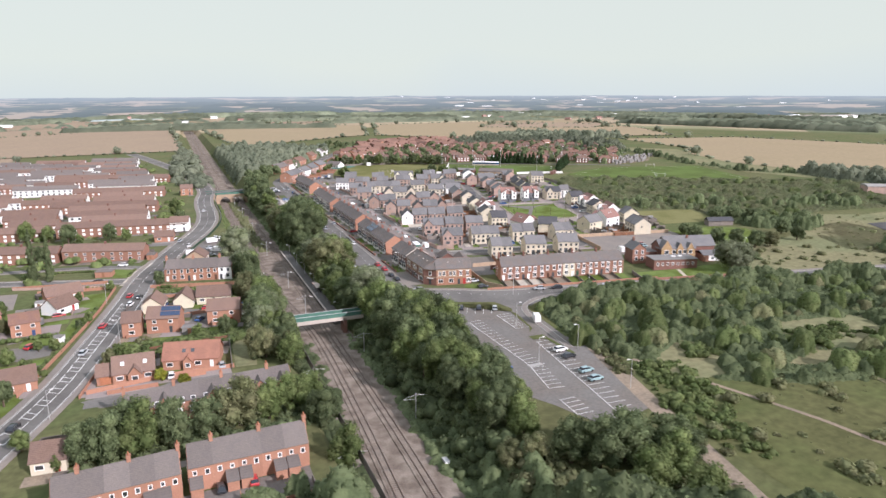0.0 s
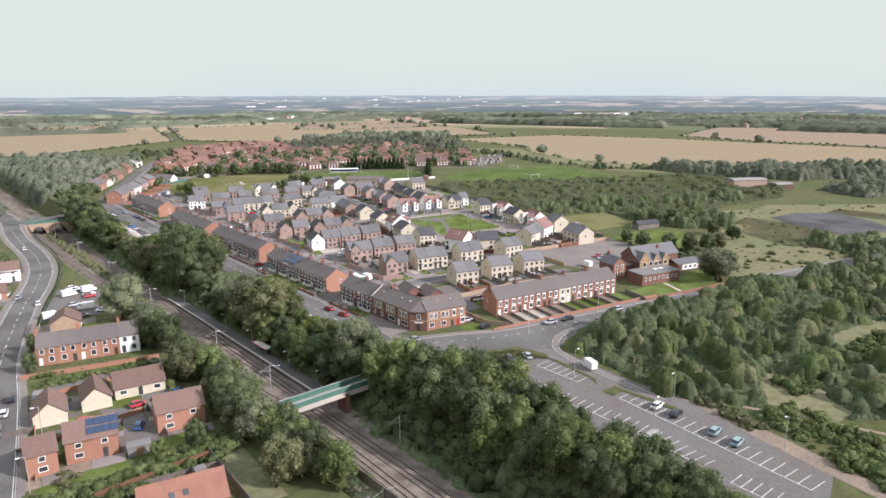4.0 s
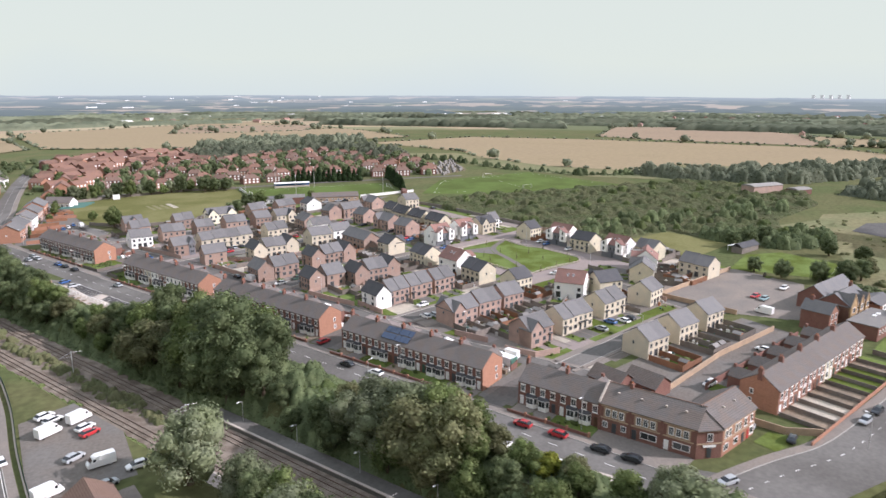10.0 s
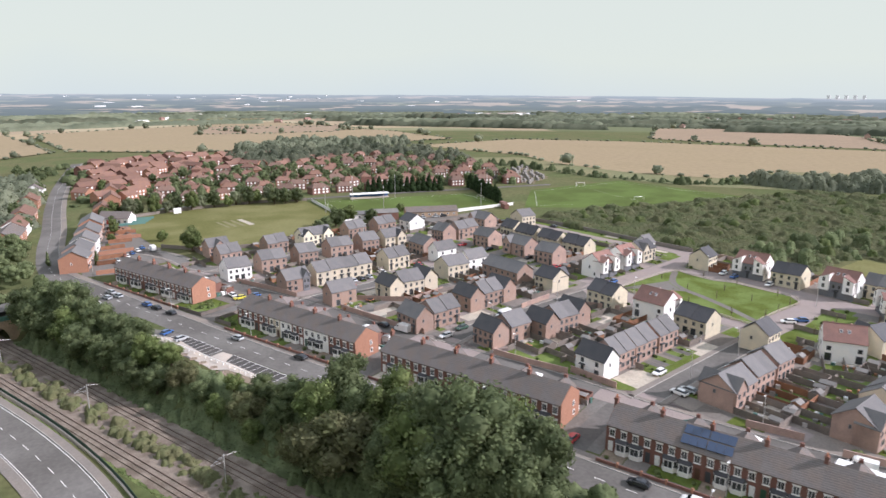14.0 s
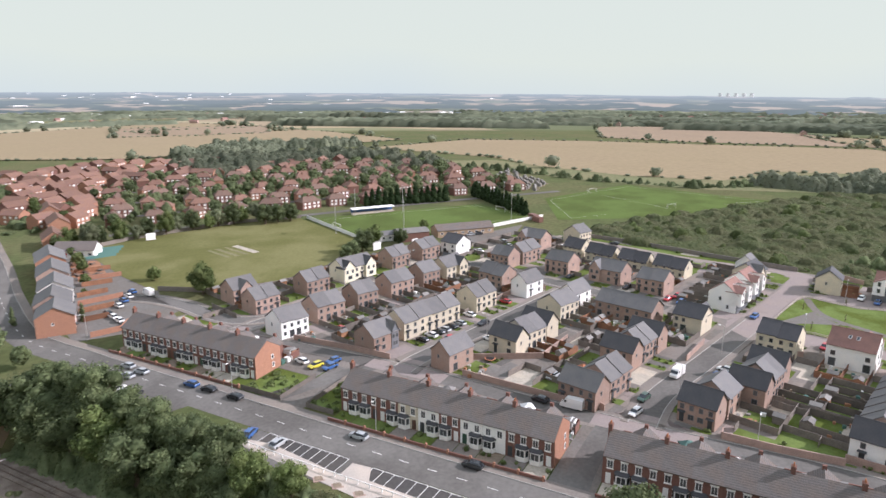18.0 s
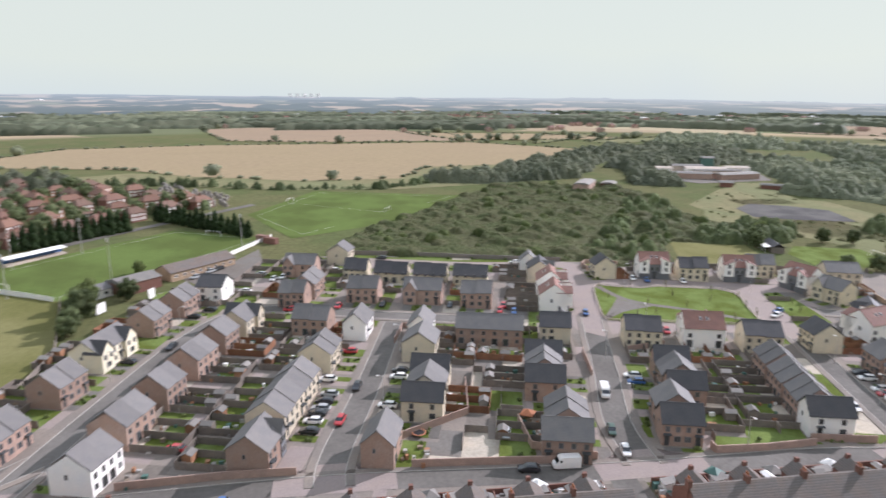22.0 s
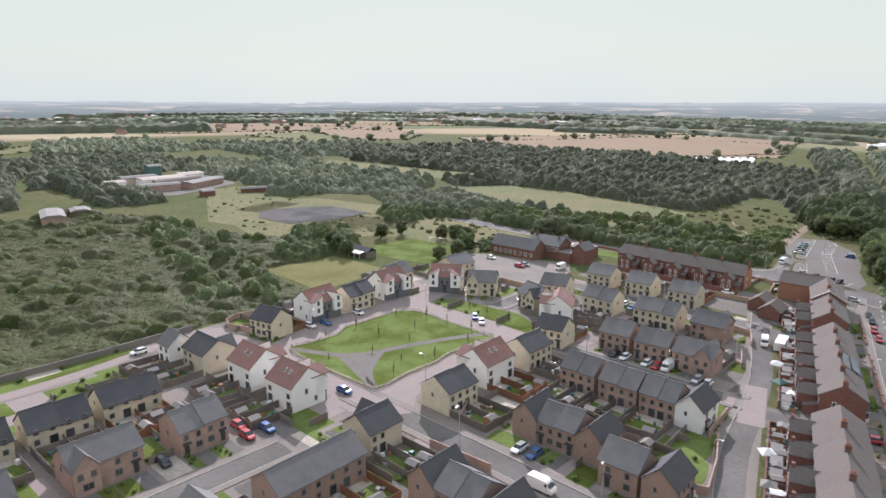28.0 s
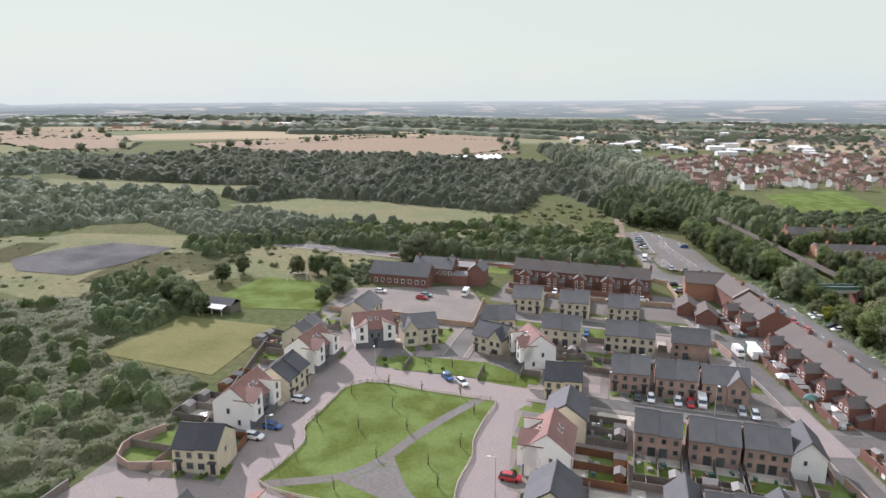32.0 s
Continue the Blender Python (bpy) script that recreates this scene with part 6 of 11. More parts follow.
def spots(poly, n, seed, gap):
    """Up to n places within an outline, no two nearer than the gap."""
    r = random.Random(seed)
    xs, ys = [p[0] for p in poly], [p[1] for p in poly]
    got, cells = [], {}
    for _ in range(n * 30):
        if len(got) >= n:
            break
        x, y = r.uniform(min(xs), max(xs)), r.uniform(min(ys), max(ys))
        k = (int(x // gap), int(y // gap))
        if not inside(x, y, poly) or any(math.hypot(x - a, y - b) < gap for i in (-1, 0, 1) for j in (-1, 0, 1) for a, b in cells.get((k[0] + i, k[1] + j), ())):
            continue
        cells.setdefault(k, []).append((x, y))
        got.append((x, y))
    return got


def grove(poly, n, seed, gap, hmin, hmax, kinds, group):
    r = random.Random(seed)
    for x, y in spots(poly, n, seed, gap):
        if 293 < y < 302 or 248 < y < 256:
            continue        # clearings on the bank
        tree(x, y, r.uniform(hmin, hmax), r.choice(kinds), group=group)


NORTH_ROAD = [p for p in smooth(MAIN, 8) if p[1] > 520]


def thicket(poly, n, seed, gap, hmin, hmax, mat, label, lumps=4, leaves=26, size=0.45, zf=cut, name="scrub", clear=True, crown=False):
    """Bushes too many to count, joined."""
    lv = Leaves(seed)
    leaves = int(leaves * 0.55) if mat is HAZED_LEAF else leaves
    for x, y in spots(poly, n, seed, gap):
        if clear and any(inside(x, y, p) for p in CLEAR) or y > 530 and any(math.hypot(x - a, y - b) < 8.5 for a, b in NORTH_ROAD):
            continue
        h = hmin + (hmax - hmin) * lv.r.uniform() ** 1.8
        if crown:
            lv.tree(x, y, zf(x, y) - 0.3, h, h * lv.r.uniform(0.34, 0.46), lumps, leaves, size, 0.1)
        elif name == "scrub":
            lv.bush(x, y, zf(x, y) - 0.3, h, h * lv.r.uniform(0.7, 1.1), lumps, leaves, size)
        else:
            lv.bush(x, y, zf(x, y) - 0.3, h, h * lv.r.uniform(0.45, 0.7), lumps, leaves, size)
    return single(name, lv.mesh(name, mat), pose(0, 0, 0), label, name.replace("_", " "), kind="stuff")


def within(x, y, poly):
    """The same test as inside(), for whole arrays."""
    res = np.zeros(x.shape, bool)
    for (xi, yi), (xj, yj) in zip(poly, poly[-1:] + poly[:-1]):
        hit = (yi > y) != (yj > y)
        res ^= hit & (x < (xj - xi) * (y - yi) / ((yj - yi) or 1e-9) + xi)
    return res


def canopy(poly, n, seed, gap, hmin, hmax, mat, label, cell=1.2, cards=1.2, size=0.5, low=0.0, spread=(0.36, 0.52), name="woodland", zf=cut, clear=True, holes=()):
    """A closed cover of crowns of many heights with leaves all over it; low: brambles between the crowns."""
    r = np.random.default_rng(seed)
    bare = (CLEAR if clear else []) + list(holes)
    pts = [(x, y) for x, y in spots(poly, n, seed, gap) if not any(inside(x, y, p) for p in bare)]
    x0, x1, y0, y1 = (f(p[k] for p in poly) + e for k in (0, 1) for f, e in ((min, -8), (max, 8)))
    gx, gy = np.arange(x0, x1, cell), np.arange(y0, y1, cell)
    X, Y = np.meshgrid(gx, gy)
    X, Y = X + r.uniform(-0.3, 0.3, X.shape) * cell, Y + r.uniform(-0.3, 0.3, X.shape) * cell
    Z = np.zeros(X.shape)
    if low:
        cover = within(X, Y, poly)
        for p in bare:
            cover &= ~within(X, Y, p)
        wave = 0.5 + 0.25 * np.sin(X * 0.31 + 1.7 * np.sin(Y * 0.17)) + 0.25 * np.sin(Y * 0.37 + 1.3 * np.sin(X * 0.23))
        Z = np.where(cover, low * (0.25 + wave * r.uniform(0.3, 1.3, X.shape)), 0.0)
    for x, y in pts:
        h = hmin + (hmax - hmin) * r.uniform() ** 1.5
        R, ph = h * r.uniform(*spread), r.uniform(0, 6.283)
        i0, i1, j0, j1 = np.searchsorted(gy, y - R * 1.3), np.searchsorted(gy, y + R * 1.3), np.searchsorted(gx, x - R * 1.3), np.searchsorted(gx, x + R * 1.3)
        dx, dy = X[i0:i1, j0:j1] - x, Y[i0:i1, j0:j1] - y
        a = np.arctan2(dy, dx)
        q = np.hypot(dx, dy) / (R * (1 + 0.16 * np.sin(3 * a + ph) + 0.1 * np.sin(5 * a + 2 * ph)))
        crown = h * (0.3 + 0.7 * np.sqrt(np.clip(1 - q ** 2.4, 0, 1)) * r.uniform(0.74, 1.12, q.shape)) * (q < 1)
        Z[i0:i1, j0:j1] = np.maximum(Z[i0:i1, j0:j1], crown)
    ny, nx_ = Z.shape
    keep = (Z[:-1, :-1] > 0) | (Z[1:, :-1] > 0) | (Z[:-1, 1:] > 0) | (Z[1:, 1:] > 0)
    I, J = np.nonzero(keep)
    quad = np.stack([I * nx_ + J, I * nx_ + J + 1, (I + 1) * nx_ + J + 1, (I + 1) * nx_ + J], 1)
    used, inv = np.unique(quad.ravel(), return_inverse=True)
    ux, uy = X.ravel()[used], Y.ravel()[used]
    V = np.stack([ux, uy, np.array([zf(a, b) for a, b in zip(ux.tolist(), uy.tolist())]) - 0.3 + Z.ravel()[used]], 1)
    Q = inv.reshape(-1, 4)
    lv = Leaves(seed)
    lv.v.append(V)
    lv.t += [Q[:, (0, 1, 2)], Q[:, (0, 2, 3)]]
    lv.n = len(V)
    e1, e2 = V[Q[:, 2]] - V[Q[:, 0]], V[Q[:, 3]] - V[Q[:, 1]]
    nr = np.cross(e1, e2)
    area = np.linalg.norm(nr, axis=1) / 2
    k = int(area.sum() * cards)
    f = r.choice(len(Q), k, p=area / area.sum())
    u, v = r.uniform(size=(k, 1)), r.uniform(size=(k, 1))
    c = V[Q[f]]
    nr = nr[f] / np.linalg.norm(nr[f], axis=1)[:, None]
    p = (c[:, 0] * (1 - u) + c[:, 1] * u) * (1 - v) + (c[:, 3] * (1 - u) + c[:, 2] * u) * v + nr * r.uniform(-0.1, 0.7, (k, 1)) * size
    m = nr + r.normal(size=(k, 3)) * 0.55
    m /= np.linalg.norm(m, axis=1)[:, None]
    a = np.cross(m, r.normal(size=(k, 3)))
    a /= np.linalg.norm(a, axis=1)[:, None]
    b = np.cross(m, a)
    s = size * r.uniform(0.5, 1.25, (k, 1))
    lv.v.append(np.stack([p - a * s, p - b * s * 0.7, p + a * s, p + b * s * 0.7], 1).reshape(-1, 3))
    lv.q.append(np.arange(k * 4).reshape(-1, 4) + lv.n)
    return single(name, lv.mesh(name, mat), pose(0, 0, 0), label, name.replace("_", " "), kind="stuff")


MIX = ("dark", "dark", "mid", "dark")
RAILSIDE = "trees beside the railway"
# between railway and car park
grove([(57, 165), (71, 165), (72, 190), (66, 204), (57, 204)], 20, 11, 4.6, 9.5, 14, MIX, RAILSIDE)
grove([(59, 116), (66, 110), (71, 124), (71, 165), (57, 165), (57, 140)], 24, 19, 4.4, 8, 12, ("dark", "dark", "dark", "mid"), RAILSIDE)
thicket([(53, 525), (70, 526), (84, 560), (98, 596), (85, 610), (60, 570)], 24, 17, 5.5, 7, 12, LEAF_DARK, "dark trees between road and railway", 13, 34, 0.4, name="woodland", crown=True)
for x, y, h, k, w in ((62, 222, 12.5, "grey", 1.25), (66, 226, 9, "grey", 1.1), (64, 215, 9, "dark", 1.2), (57, 216, 10, "dark", 1.2), (54.5, 223, 9, "dark", 1.2), (63, 232, 8, "mid", 1.2), (57, 230, 9, "dark", 1.2), (54, 236, 8.5, "mid", 1.15), (61, 240, 7, "mid", 1.2), (66, 243, 5, "olive", 1.2), (56, 243, 8.5, "mid", 1.2), (54, 249, 7.5, "dark", 1.15), (63, 252, 6.5, "mid", 1.2), (58, 253, 7.5, "dark", 1.2), (64.5, 248.5, 4.2, "gold", 1.3), (59, 236, 2.8, "gold", 1.2),
                      (55, 259, 8, "mid", 1.2), (60, 262, 8.5, "mid", 1.2), (65, 260, 7, "olive", 1.2), (60, 267, 12, "olive", 1.25), (66, 266, 9.5, "mid", 1.2), (55.5, 268, 10, "olive", 1.2), (57.5, 274, 14, "olive", 1.3), (64, 272, 12.5, "mid", 1.3), (61, 279, 12.5, "grey", 1.3), (56.5, 284, 13, "grey", 1.3), (62, 287, 10.5, "grey", 1.3), (57.5, 291, 10.5, "grey", 1.2), (63, 298, 6, "olive", 1.2), (54.5, 279, 9, "mid", 1.1), (54.5, 294, 8, "dark", 1.2),
                      (57, 301, 7, "dark", 1.2), (54.5, 308, 6, "dark", 1.2), (57.5, 315, 6.5, "dark", 1.3), (63, 327, 17, "dark", 1.1), (57, 329, 17, "dark", 1.1), (61, 337, 20, "dark", 1.05), (67, 334, 15, "mid", 1.1), (56, 338, 17, "dark", 1.15), (63, 345, 18, "dark", 1.1), (57, 347, 16, "mid", 1.15), (68, 343, 13, "dark", 1.1), (64, 353, 14, "dark", 1.15), (54.5, 332, 11, "dark", 1.1), (54, 343, 11, "dark", 1.1), (57, 355, 12, "dark", 1.2), (54, 352, 9, "dark", 1.1), (58, 322, 11, "dark", 1.2),
                      (66, 361, 14.5, "mid", 1.1), (66, 374, 15.5, "dark", 1.05), (62, 367, 11, "dark", 1.15), (55.5, 366, 13.5, "olive", 1.35), (60, 377, 10, "mid", 1.2), (54.5, 377, 8.5, "olive", 1.2), (62, 387, 8, "dark", 1.2), (57.5, 386, 8, "dark", 1.2), (54, 392, 6.5, "mid", 1.2), (61, 396, 6.5, "dark", 1.3), (56.5, 397, 7.5, "olive", 1.3), (55, 406, 6.5, "mid", 1.2), (60, 406, 4.5, "mid", 1.3), (56.5, 414, 6.5, "dark", 1.3), (57.5, 423, 7, "olive", 1.3), (55, 431, 7.5, "dark", 1.3), (60, 432, 6, "mid", 1.3),
                      (58, 440, 10, "mid", 1.2), (54, 441, 9, "dark", 1.2), (60, 448, 9.5, "dark", 1.2), (55.5, 449, 11, "dark", 1.2), (60, 457, 9, "dark", 1.2), (55, 458, 11, "dark", 1.2), (60, 466, 10, "dark", 1.2), (55, 467, 12, "dark", 1.2), (61, 475, 10.5, "dark", 1.2), (56, 477, 12.5, "mid", 1.2), (60, 484, 13.5, "dark", 1.15), (55, 487, 12.5, "dark", 1.2), (61, 492, 11, "dark", 1.2), (56, 496, 13, "dark", 1.2), (61, 500, 11.5, "dark", 1.2), (56, 505, 13.5, "dark", 1.2)):
    tree(x, y, h, k, group=RAILSIDE, wide=w)
canopy([(52, 60), (58, 60), (72, 205), (70, 290), (72, 300), (72.5, 326), (66, 352), (64, 400), (62, 440), (63, 506), (50.5, 506), (50.5, 340), (53.5, 330), (53.5, 200)], 300, 21, 2.9, 1.2, 4.6, LEAF_DARK, "green undergrowth on the railway bank", cell=0.8, cards=3.2, size=0.25, low=0.9, spread=(0.42, 0.62), name="scrub")
canopy([(60, 299), (69, 298), (70, 312), (68, 322), (61, 318)], 60, 41, 1.5, 0.8, 2.0, LEAF_MID, "bright green ivy and brambles at the top of the bank", cell=0.6, cards=4, size=0.2, low=0.6, spread=(0.5, 0.8), name="scrub")
canopy([(38.8, 338), (43.2, 338), (44.2, 508), (39.2, 508)], 220, 22, 1.3, 0.7, 2.4, LEAF_OLIVE, "low bushes between the railway tracks", cell=0.5, cards=4, size=0.2, spread=(0.45, 0.8), name="scrub")
canopy([(27, 300), (32.5, 295), (32.5, 505), (30, 505), (27, 420)], 260, 23, 1.3, 0.5, 1.6, LEAF_MID, "lush green growth beside the railway", cell=0.6, cards=3, size=0.22, low=0.7, spread=(0.5, 0.9), name="scrub")
canopy([(48.6, 40), (54, 40), (56, 120), (54.5, 205), (49.6, 205), (48.8, 130)], 260, 46, 1.6, 0.5, 2.2, LEAF_DARK, "low green growth beside the railway", cell=0.7, cards=3.4, size=0.22, low=0.7, spread=(0.5, 0.9), name="scrub")
canopy([(25, 40), (29.4, 40), (33.0, 100), (35.6, 150), (37.2, 200), (31, 204), (27, 120)], 300, 47, 1.6, 0.5, 2.2, LEAF_DARK, "low green growth beside the railway", cell=0.7, cards=3.4, size=0.22, low=0.7, spread=(0.5, 0.9), name="scrub")
# west of the railway
grove([(23, 186), (31, 182), (32, 262), (28, 300), (22, 284), (25, 240), (20, 212)], 25, 24, 4.2, 7, 12, ("dark", "mid", "dark", "grey"), RAILSIDE)
for x, y, h, k in ((-21, 141, 10, "dark"), (-16, 139, 11, "dark"), (-10, 139, 12, "mid"), (-4, 140, 11.5, "dark"), (-12, 144, 11, "dark"), (3, 142, 9, "dark"), (10, 144, 11, "olive"), (16.5, 144, 9.5, "mid"), (22, 146, 9, "mid"), (27, 150, 8, "mid"), (28, 138, 10, "dark"), (29, 122, 9.5, "mid"),
                   (19, 182, 9, "olive"), (28, 172, 9, "slim"), (24, 268, 10.5, "dark"), (26, 273, 9, "mid"), (22, 240, 9.5, "olive"), (25, 246, 10, "dark"), (27, 238, 9, "mid"), (19, 247, 3.4, "gold"), (24, 301, 15.5, "grey"), (-42, 178, 7, "dark"), (-26, 140, 3.5, "mid"), (-40, 196, 5, "mid"), (-16, 198, 4.5, "mid"), (4, 205, 5, "mid"), (12, 206, 6, "dark"), (-1, 172, 3, "gold"),
                   (-53.9, 300.5, 22, "slim"), (-47.9, 299.0, 19, "slim"), (-49.5, 372, 11, "dark"), (-30.5, 370, 9, "dark"), (-23, 367.5, 6.5, "mid"), (-60, 384, 8, "mid"), (-70, 387, 11, "mid"), (1.6, 431, 10, "mid"), (-44, 369, 5, "mid"), (-56, 330, 9, "dark"), (-35, 345, 6, "olive"), (-42, 346, 6, "dark"), (-3, 395, 8, "mid"), (4, 400, 8, "dark"), (-3.5, 290, 6, "dark"), (-40, 215, 4, "mid"), (-34, 262, 4, "mid"), (-48, 160, 6, "dark")):
    tree(x, y, h, k, group="garden trees", wide=0.62 if h > 17 else 1.0)
thicket([(-12, 196), (6, 198), (22, 201), (22, 206), (4, 205), (-13, 205)], 70, 26, 1.7, 1.6, 4.0, LEAF_MID, "tall garden hedge between western houses", 4, 30, 0.3)
thicket([(-18, 190), (-15, 190), (-9.5, 213), (-12.5, 213)], 22, 27, 2.0, 1.0, 3.0, LEAF_OLIVE, "front garden shrubs by the western road", 4, 30, 0.3)
thicket([(-8, 261), (20, 257), (21, 260), (-7, 264)], 40, 28, 1.4, 1.0, 2.0, LEAF_MID, "clipped hedge before the brick terrace", 4, 30, 0.3)
thicket([(-24, 133), (24, 137), (28, 150), (-22, 148)], 90, 29, 2.2, 1.2, 4.0, LEAF_DARK, "undergrowth below garden trees", 4, 24, 0.35)
thicket([(87, 443), (102, 443), (102, 449.5), (87, 449.5), (87, 458.4), (98.5, 458.4), (98.5, 469), (87, 469)], 26, 30, 2.2, 0.8, 2.2, LEAF_MID, "shrubs in gardens at the terrace ends", 4, 26, 0.25)
# foreground south of the car park
for x, y, h, k in ((69, 100, 9.5, "dark"), (63, 104, 6, "olive"), (58.5, 106, 5.5, "olive"), (73, 96, 10.5, "dark"), (79, 96, 11, "dark"), (87, 93, 10.5, "dark"), (83, 100, 8, "mid"), (84, 88, 9, "mid"), (76, 84, 9, "mid"), (90, 90, 7, "dark"), (70, 76, 8, "dark"), (82, 78, 8, "mid")):
    tree(x, y, h, k, group="trees by the car park", wide=1.15)
thicket([(56, 104), (78, 104), (84, 106), (92, 84), (84, 66), (60, 70), (55, 90)], 90, 25, 2.4, 1.5, 4.0, LEAF_OLIVE, "brown-green scrub by the car park")
# wood east of the car park
EASTWOOD = [(110.5, 182.5), (118, 185.5), (126, 185.5), (150, 182.3), (196, 171.3), (240, 159), (262, 160), (262, 130), (232, 116), (205, 116), (185, 106), (160, 100), (140, 106), (124, 116), (118, 127), (111, 140), (106.5, 150), (106, 158), (108.7, 173)]
WOOD_GAPS = [[(118, 134), (133, 141.5), (138, 134), (129, 118), (112, 119)], [(168, 140), (198, 134), (194, 124), (178, 113), (158, 121), (158, 130)], [(146, 116), (160, 120), (172, 114), (160, 107)]]
patch("wood_floor", EASTWOOD, 0.06, BRAMBLE, "brambles and leaf litter under the wood", "wood floor")
for poly in WOOD_GAPS:
    patch("clearing", poly, 0.1, MEADOW, "dry grass in a clearing of the wood", "clearing")
thicket([(53.5, 108), (60, 110), (61, 204), (53.5, 204)], 120, 39, 2.2, 1.8, 5.0, LEAF_DARK, "tall scrub on the railway bank", 4, 24, 0.4)
canopy(EASTWOOD, 520, 31, 2.1, 1.5, 4.6, LEAF_DARK, "dense green scrub woodland", cell=0.8, cards=3.6, size=0.26, low=1.4, spread=(0.42, 0.7), clear=False, holes=WOOD_GAPS)
canopy(EASTWOOD, 130, 32, 3.4, 2.0, 6.6, LEAF_MID, "green broadleaf trees in the wood by the car park", cell=0.8, cards=3.6, size=0.26, spread=(0.42, 0.62), clear=False, holes=WOOD_GAPS)
canopy(EASTWOOD, 110, 36, 3.0, 1.6, 5.0, LEAF_OLIVE, "olive green trees in the wood by the car park", cell=0.8, cards=3.6, size=0.26, spread=(0.42, 0.7), clear=False, holes=WOOD_GAPS)
canopy([(116, 184.5), (126, 186.5), (150, 184.2), (196, 173), (240, 161), (240, 154), (196, 164.5), (150, 174.5), (122, 177)], 90, 37, 2.6, 3.6, 7.4, LEAF_DARK, "dark green trees along the side road", cell=0.8, cards=3.8, size=0.26, low=1.0, spread=(0.42, 0.6), clear=False)
thicket([(106, 128), (112, 146), (117, 176), (111, 160), (103, 130)], 45, 33, 1.6, 1.0, 2.6, LEAF_OLIVE, "low bushes beside the car park")
thicket([(98, 110), (118, 122), (150, 118), (180, 60), (150, 20), (92, 30)], 75, 34, 4.2, 0.8, 3.4, LEAF_OLIVE, "scattered bushes in meadow grass", clear=False)
# scrub east of the estate
SCRUB = [(263.5, 396), (273, 440), (300, 436), (332, 414), (405, 366), (452, 330), (440, 262), (395, 246), (335, 257), (302, 248), (287, 226), (270, 262), (281, 298), (246, 309), (242, 332), (250, 337), (252, 350), (257.5, 366), (260, 382)]
patch("scrub_ground", SCRUB, 0.09, BRAMBLE, "dense brambles and rough grass under scrub", "scrub", far=True)
canopy(SCRUB, 400, 41, 1.6, 1.3, 3.8, LEAF_SCRUB, "olive green scrub of bushes and brambles", cell=0.9, cards=2.1, size=0.32, low=1.6, spread=(0.7, 1.5), name="scrub", clear=False)
canopy(SCRUB, 110, 42, 1.8, 1.6, 4.6, LEAF_MID, "green bushes in the scrub", cell=0.9, cards=2.3, size=0.34, spread=(0.5, 0.85), name="scrub", clear=False)
canopy([(246, 310), (270, 300), (290, 285), (330, 262), (380, 255), (400, 262), (330, 300), (290, 320), (262, 350), (252, 340)], 60, 43, 3.0, 2.5, 6.5, LEAF_DARK, "dark trees at the edge of the scrub", cell=0.9, cards=2.4, size=0.34, clear=False)
for x, y, h, k in ((264, 262, 7, "dark"), (271, 258, 8, "dark"), (278, 252, 8, "dark"), (286, 246, 7, "mid"), (228, 224, 8, "dark"), (231, 216, 9, "dark"), (238, 212, 8, "dark"), (246, 211, 7, "olive"), (266, 214, 7, "dark"), (270, 226, 7, "dark"), (226, 236, 7, "dark"), (200, 187.5, 13.5, "grey"), (205, 190, 11, "grey"), (229, 246, 6, "dark"),
                   (133, 532, 10, "mid"), (203, 515, 9.5, "dark"), (190, 514, 6, "dark"), (196, 515, 7, "dark"), (214, 517, 9, "mid"), (221, 507, 7, "dark"), (232, 586, 10, "dark"), (226, 589, 10, "dark"), (238, 583, 9, "dark"), (98, 545, 6, "slim"), (86, 560, 6, "slim"), (250, 512, 5, "mid"), (136, 560, 5, "mid")):
    tree(x, y, h, k, group="trees round the estate", wide=1.2)
# conifer screens by the football pitch
for i in range(14):
    tree(287 + 35 * i / 13, 570 - 32 * i / 13, 9 + (i * 7) % 3, "conifer", group="conifer screen")
for i in range(16):
    tree(346 - 42 * i / 15, 531 - 50 * i / 15, 8 + (i * 5) % 3, "conifer", group="conifer screen")
for i in range(15):
    tree(146 + 84 * i / 14, 632 - 36 * i / 14 + (i * 13) % 5, 7 + (i * 7) % 5, ("dark", "mid", "grey")[i % 3], group="trees by the cricket ground")
# young trees on the green
for x, y in ((216, 340), (214, 328), (209, 314), (201, 309), (193, 311), (184, 313), (181, 322), (184, 336), (188, 350), (206, 352), (205, 330), (195, 330), (199, 320), (190, 343), (186, 297), (193, 295), (178, 299), (200, 341)):
    tree(x, y, 2.7 + (x * 7 % 10) / 14, "sapling", zf=gz, group="young trees on the green")
# woods south
canopy([(307, 172), (290, 149), (262, 140), (258, 156), (272, 166), (284, 190)], 70, 50, 3.6, 2.5, 6.5, LEAF_DARK, "dark trees between meadow and wood", cell=0.9, cards=2.4, size=0.34, name="woodland", clear=False)
thicket([(214, 190), (222, 222), (238, 216), (262, 205), (300, 178), (262, 166), (226, 178)], 46, 44, 4.2, 0.8, 3.2, LEAF_OLIVE, "scattered bushes in the dry meadow", 4, 26, 0.3, clear=False)
thicket([(214, 200), (220, 224), (232, 221), (228, 204), (222, 194)], 30, 45, 2.6, 1.5, 4.0, LEAF_DARK, "bushes behind the school", 4, 30, 0.3, clear=False)
canopy([(300, 259), (308, 234), (289, 226), (272, 242), (269, 256), (276, 279), (284, 278)], 90, 49, 3.6, 3, 7, LEAF_DARK, "dark trees beside the bowling green", cell=1.0, cards=1.6, size=0.42, name="woodland", clear=False)
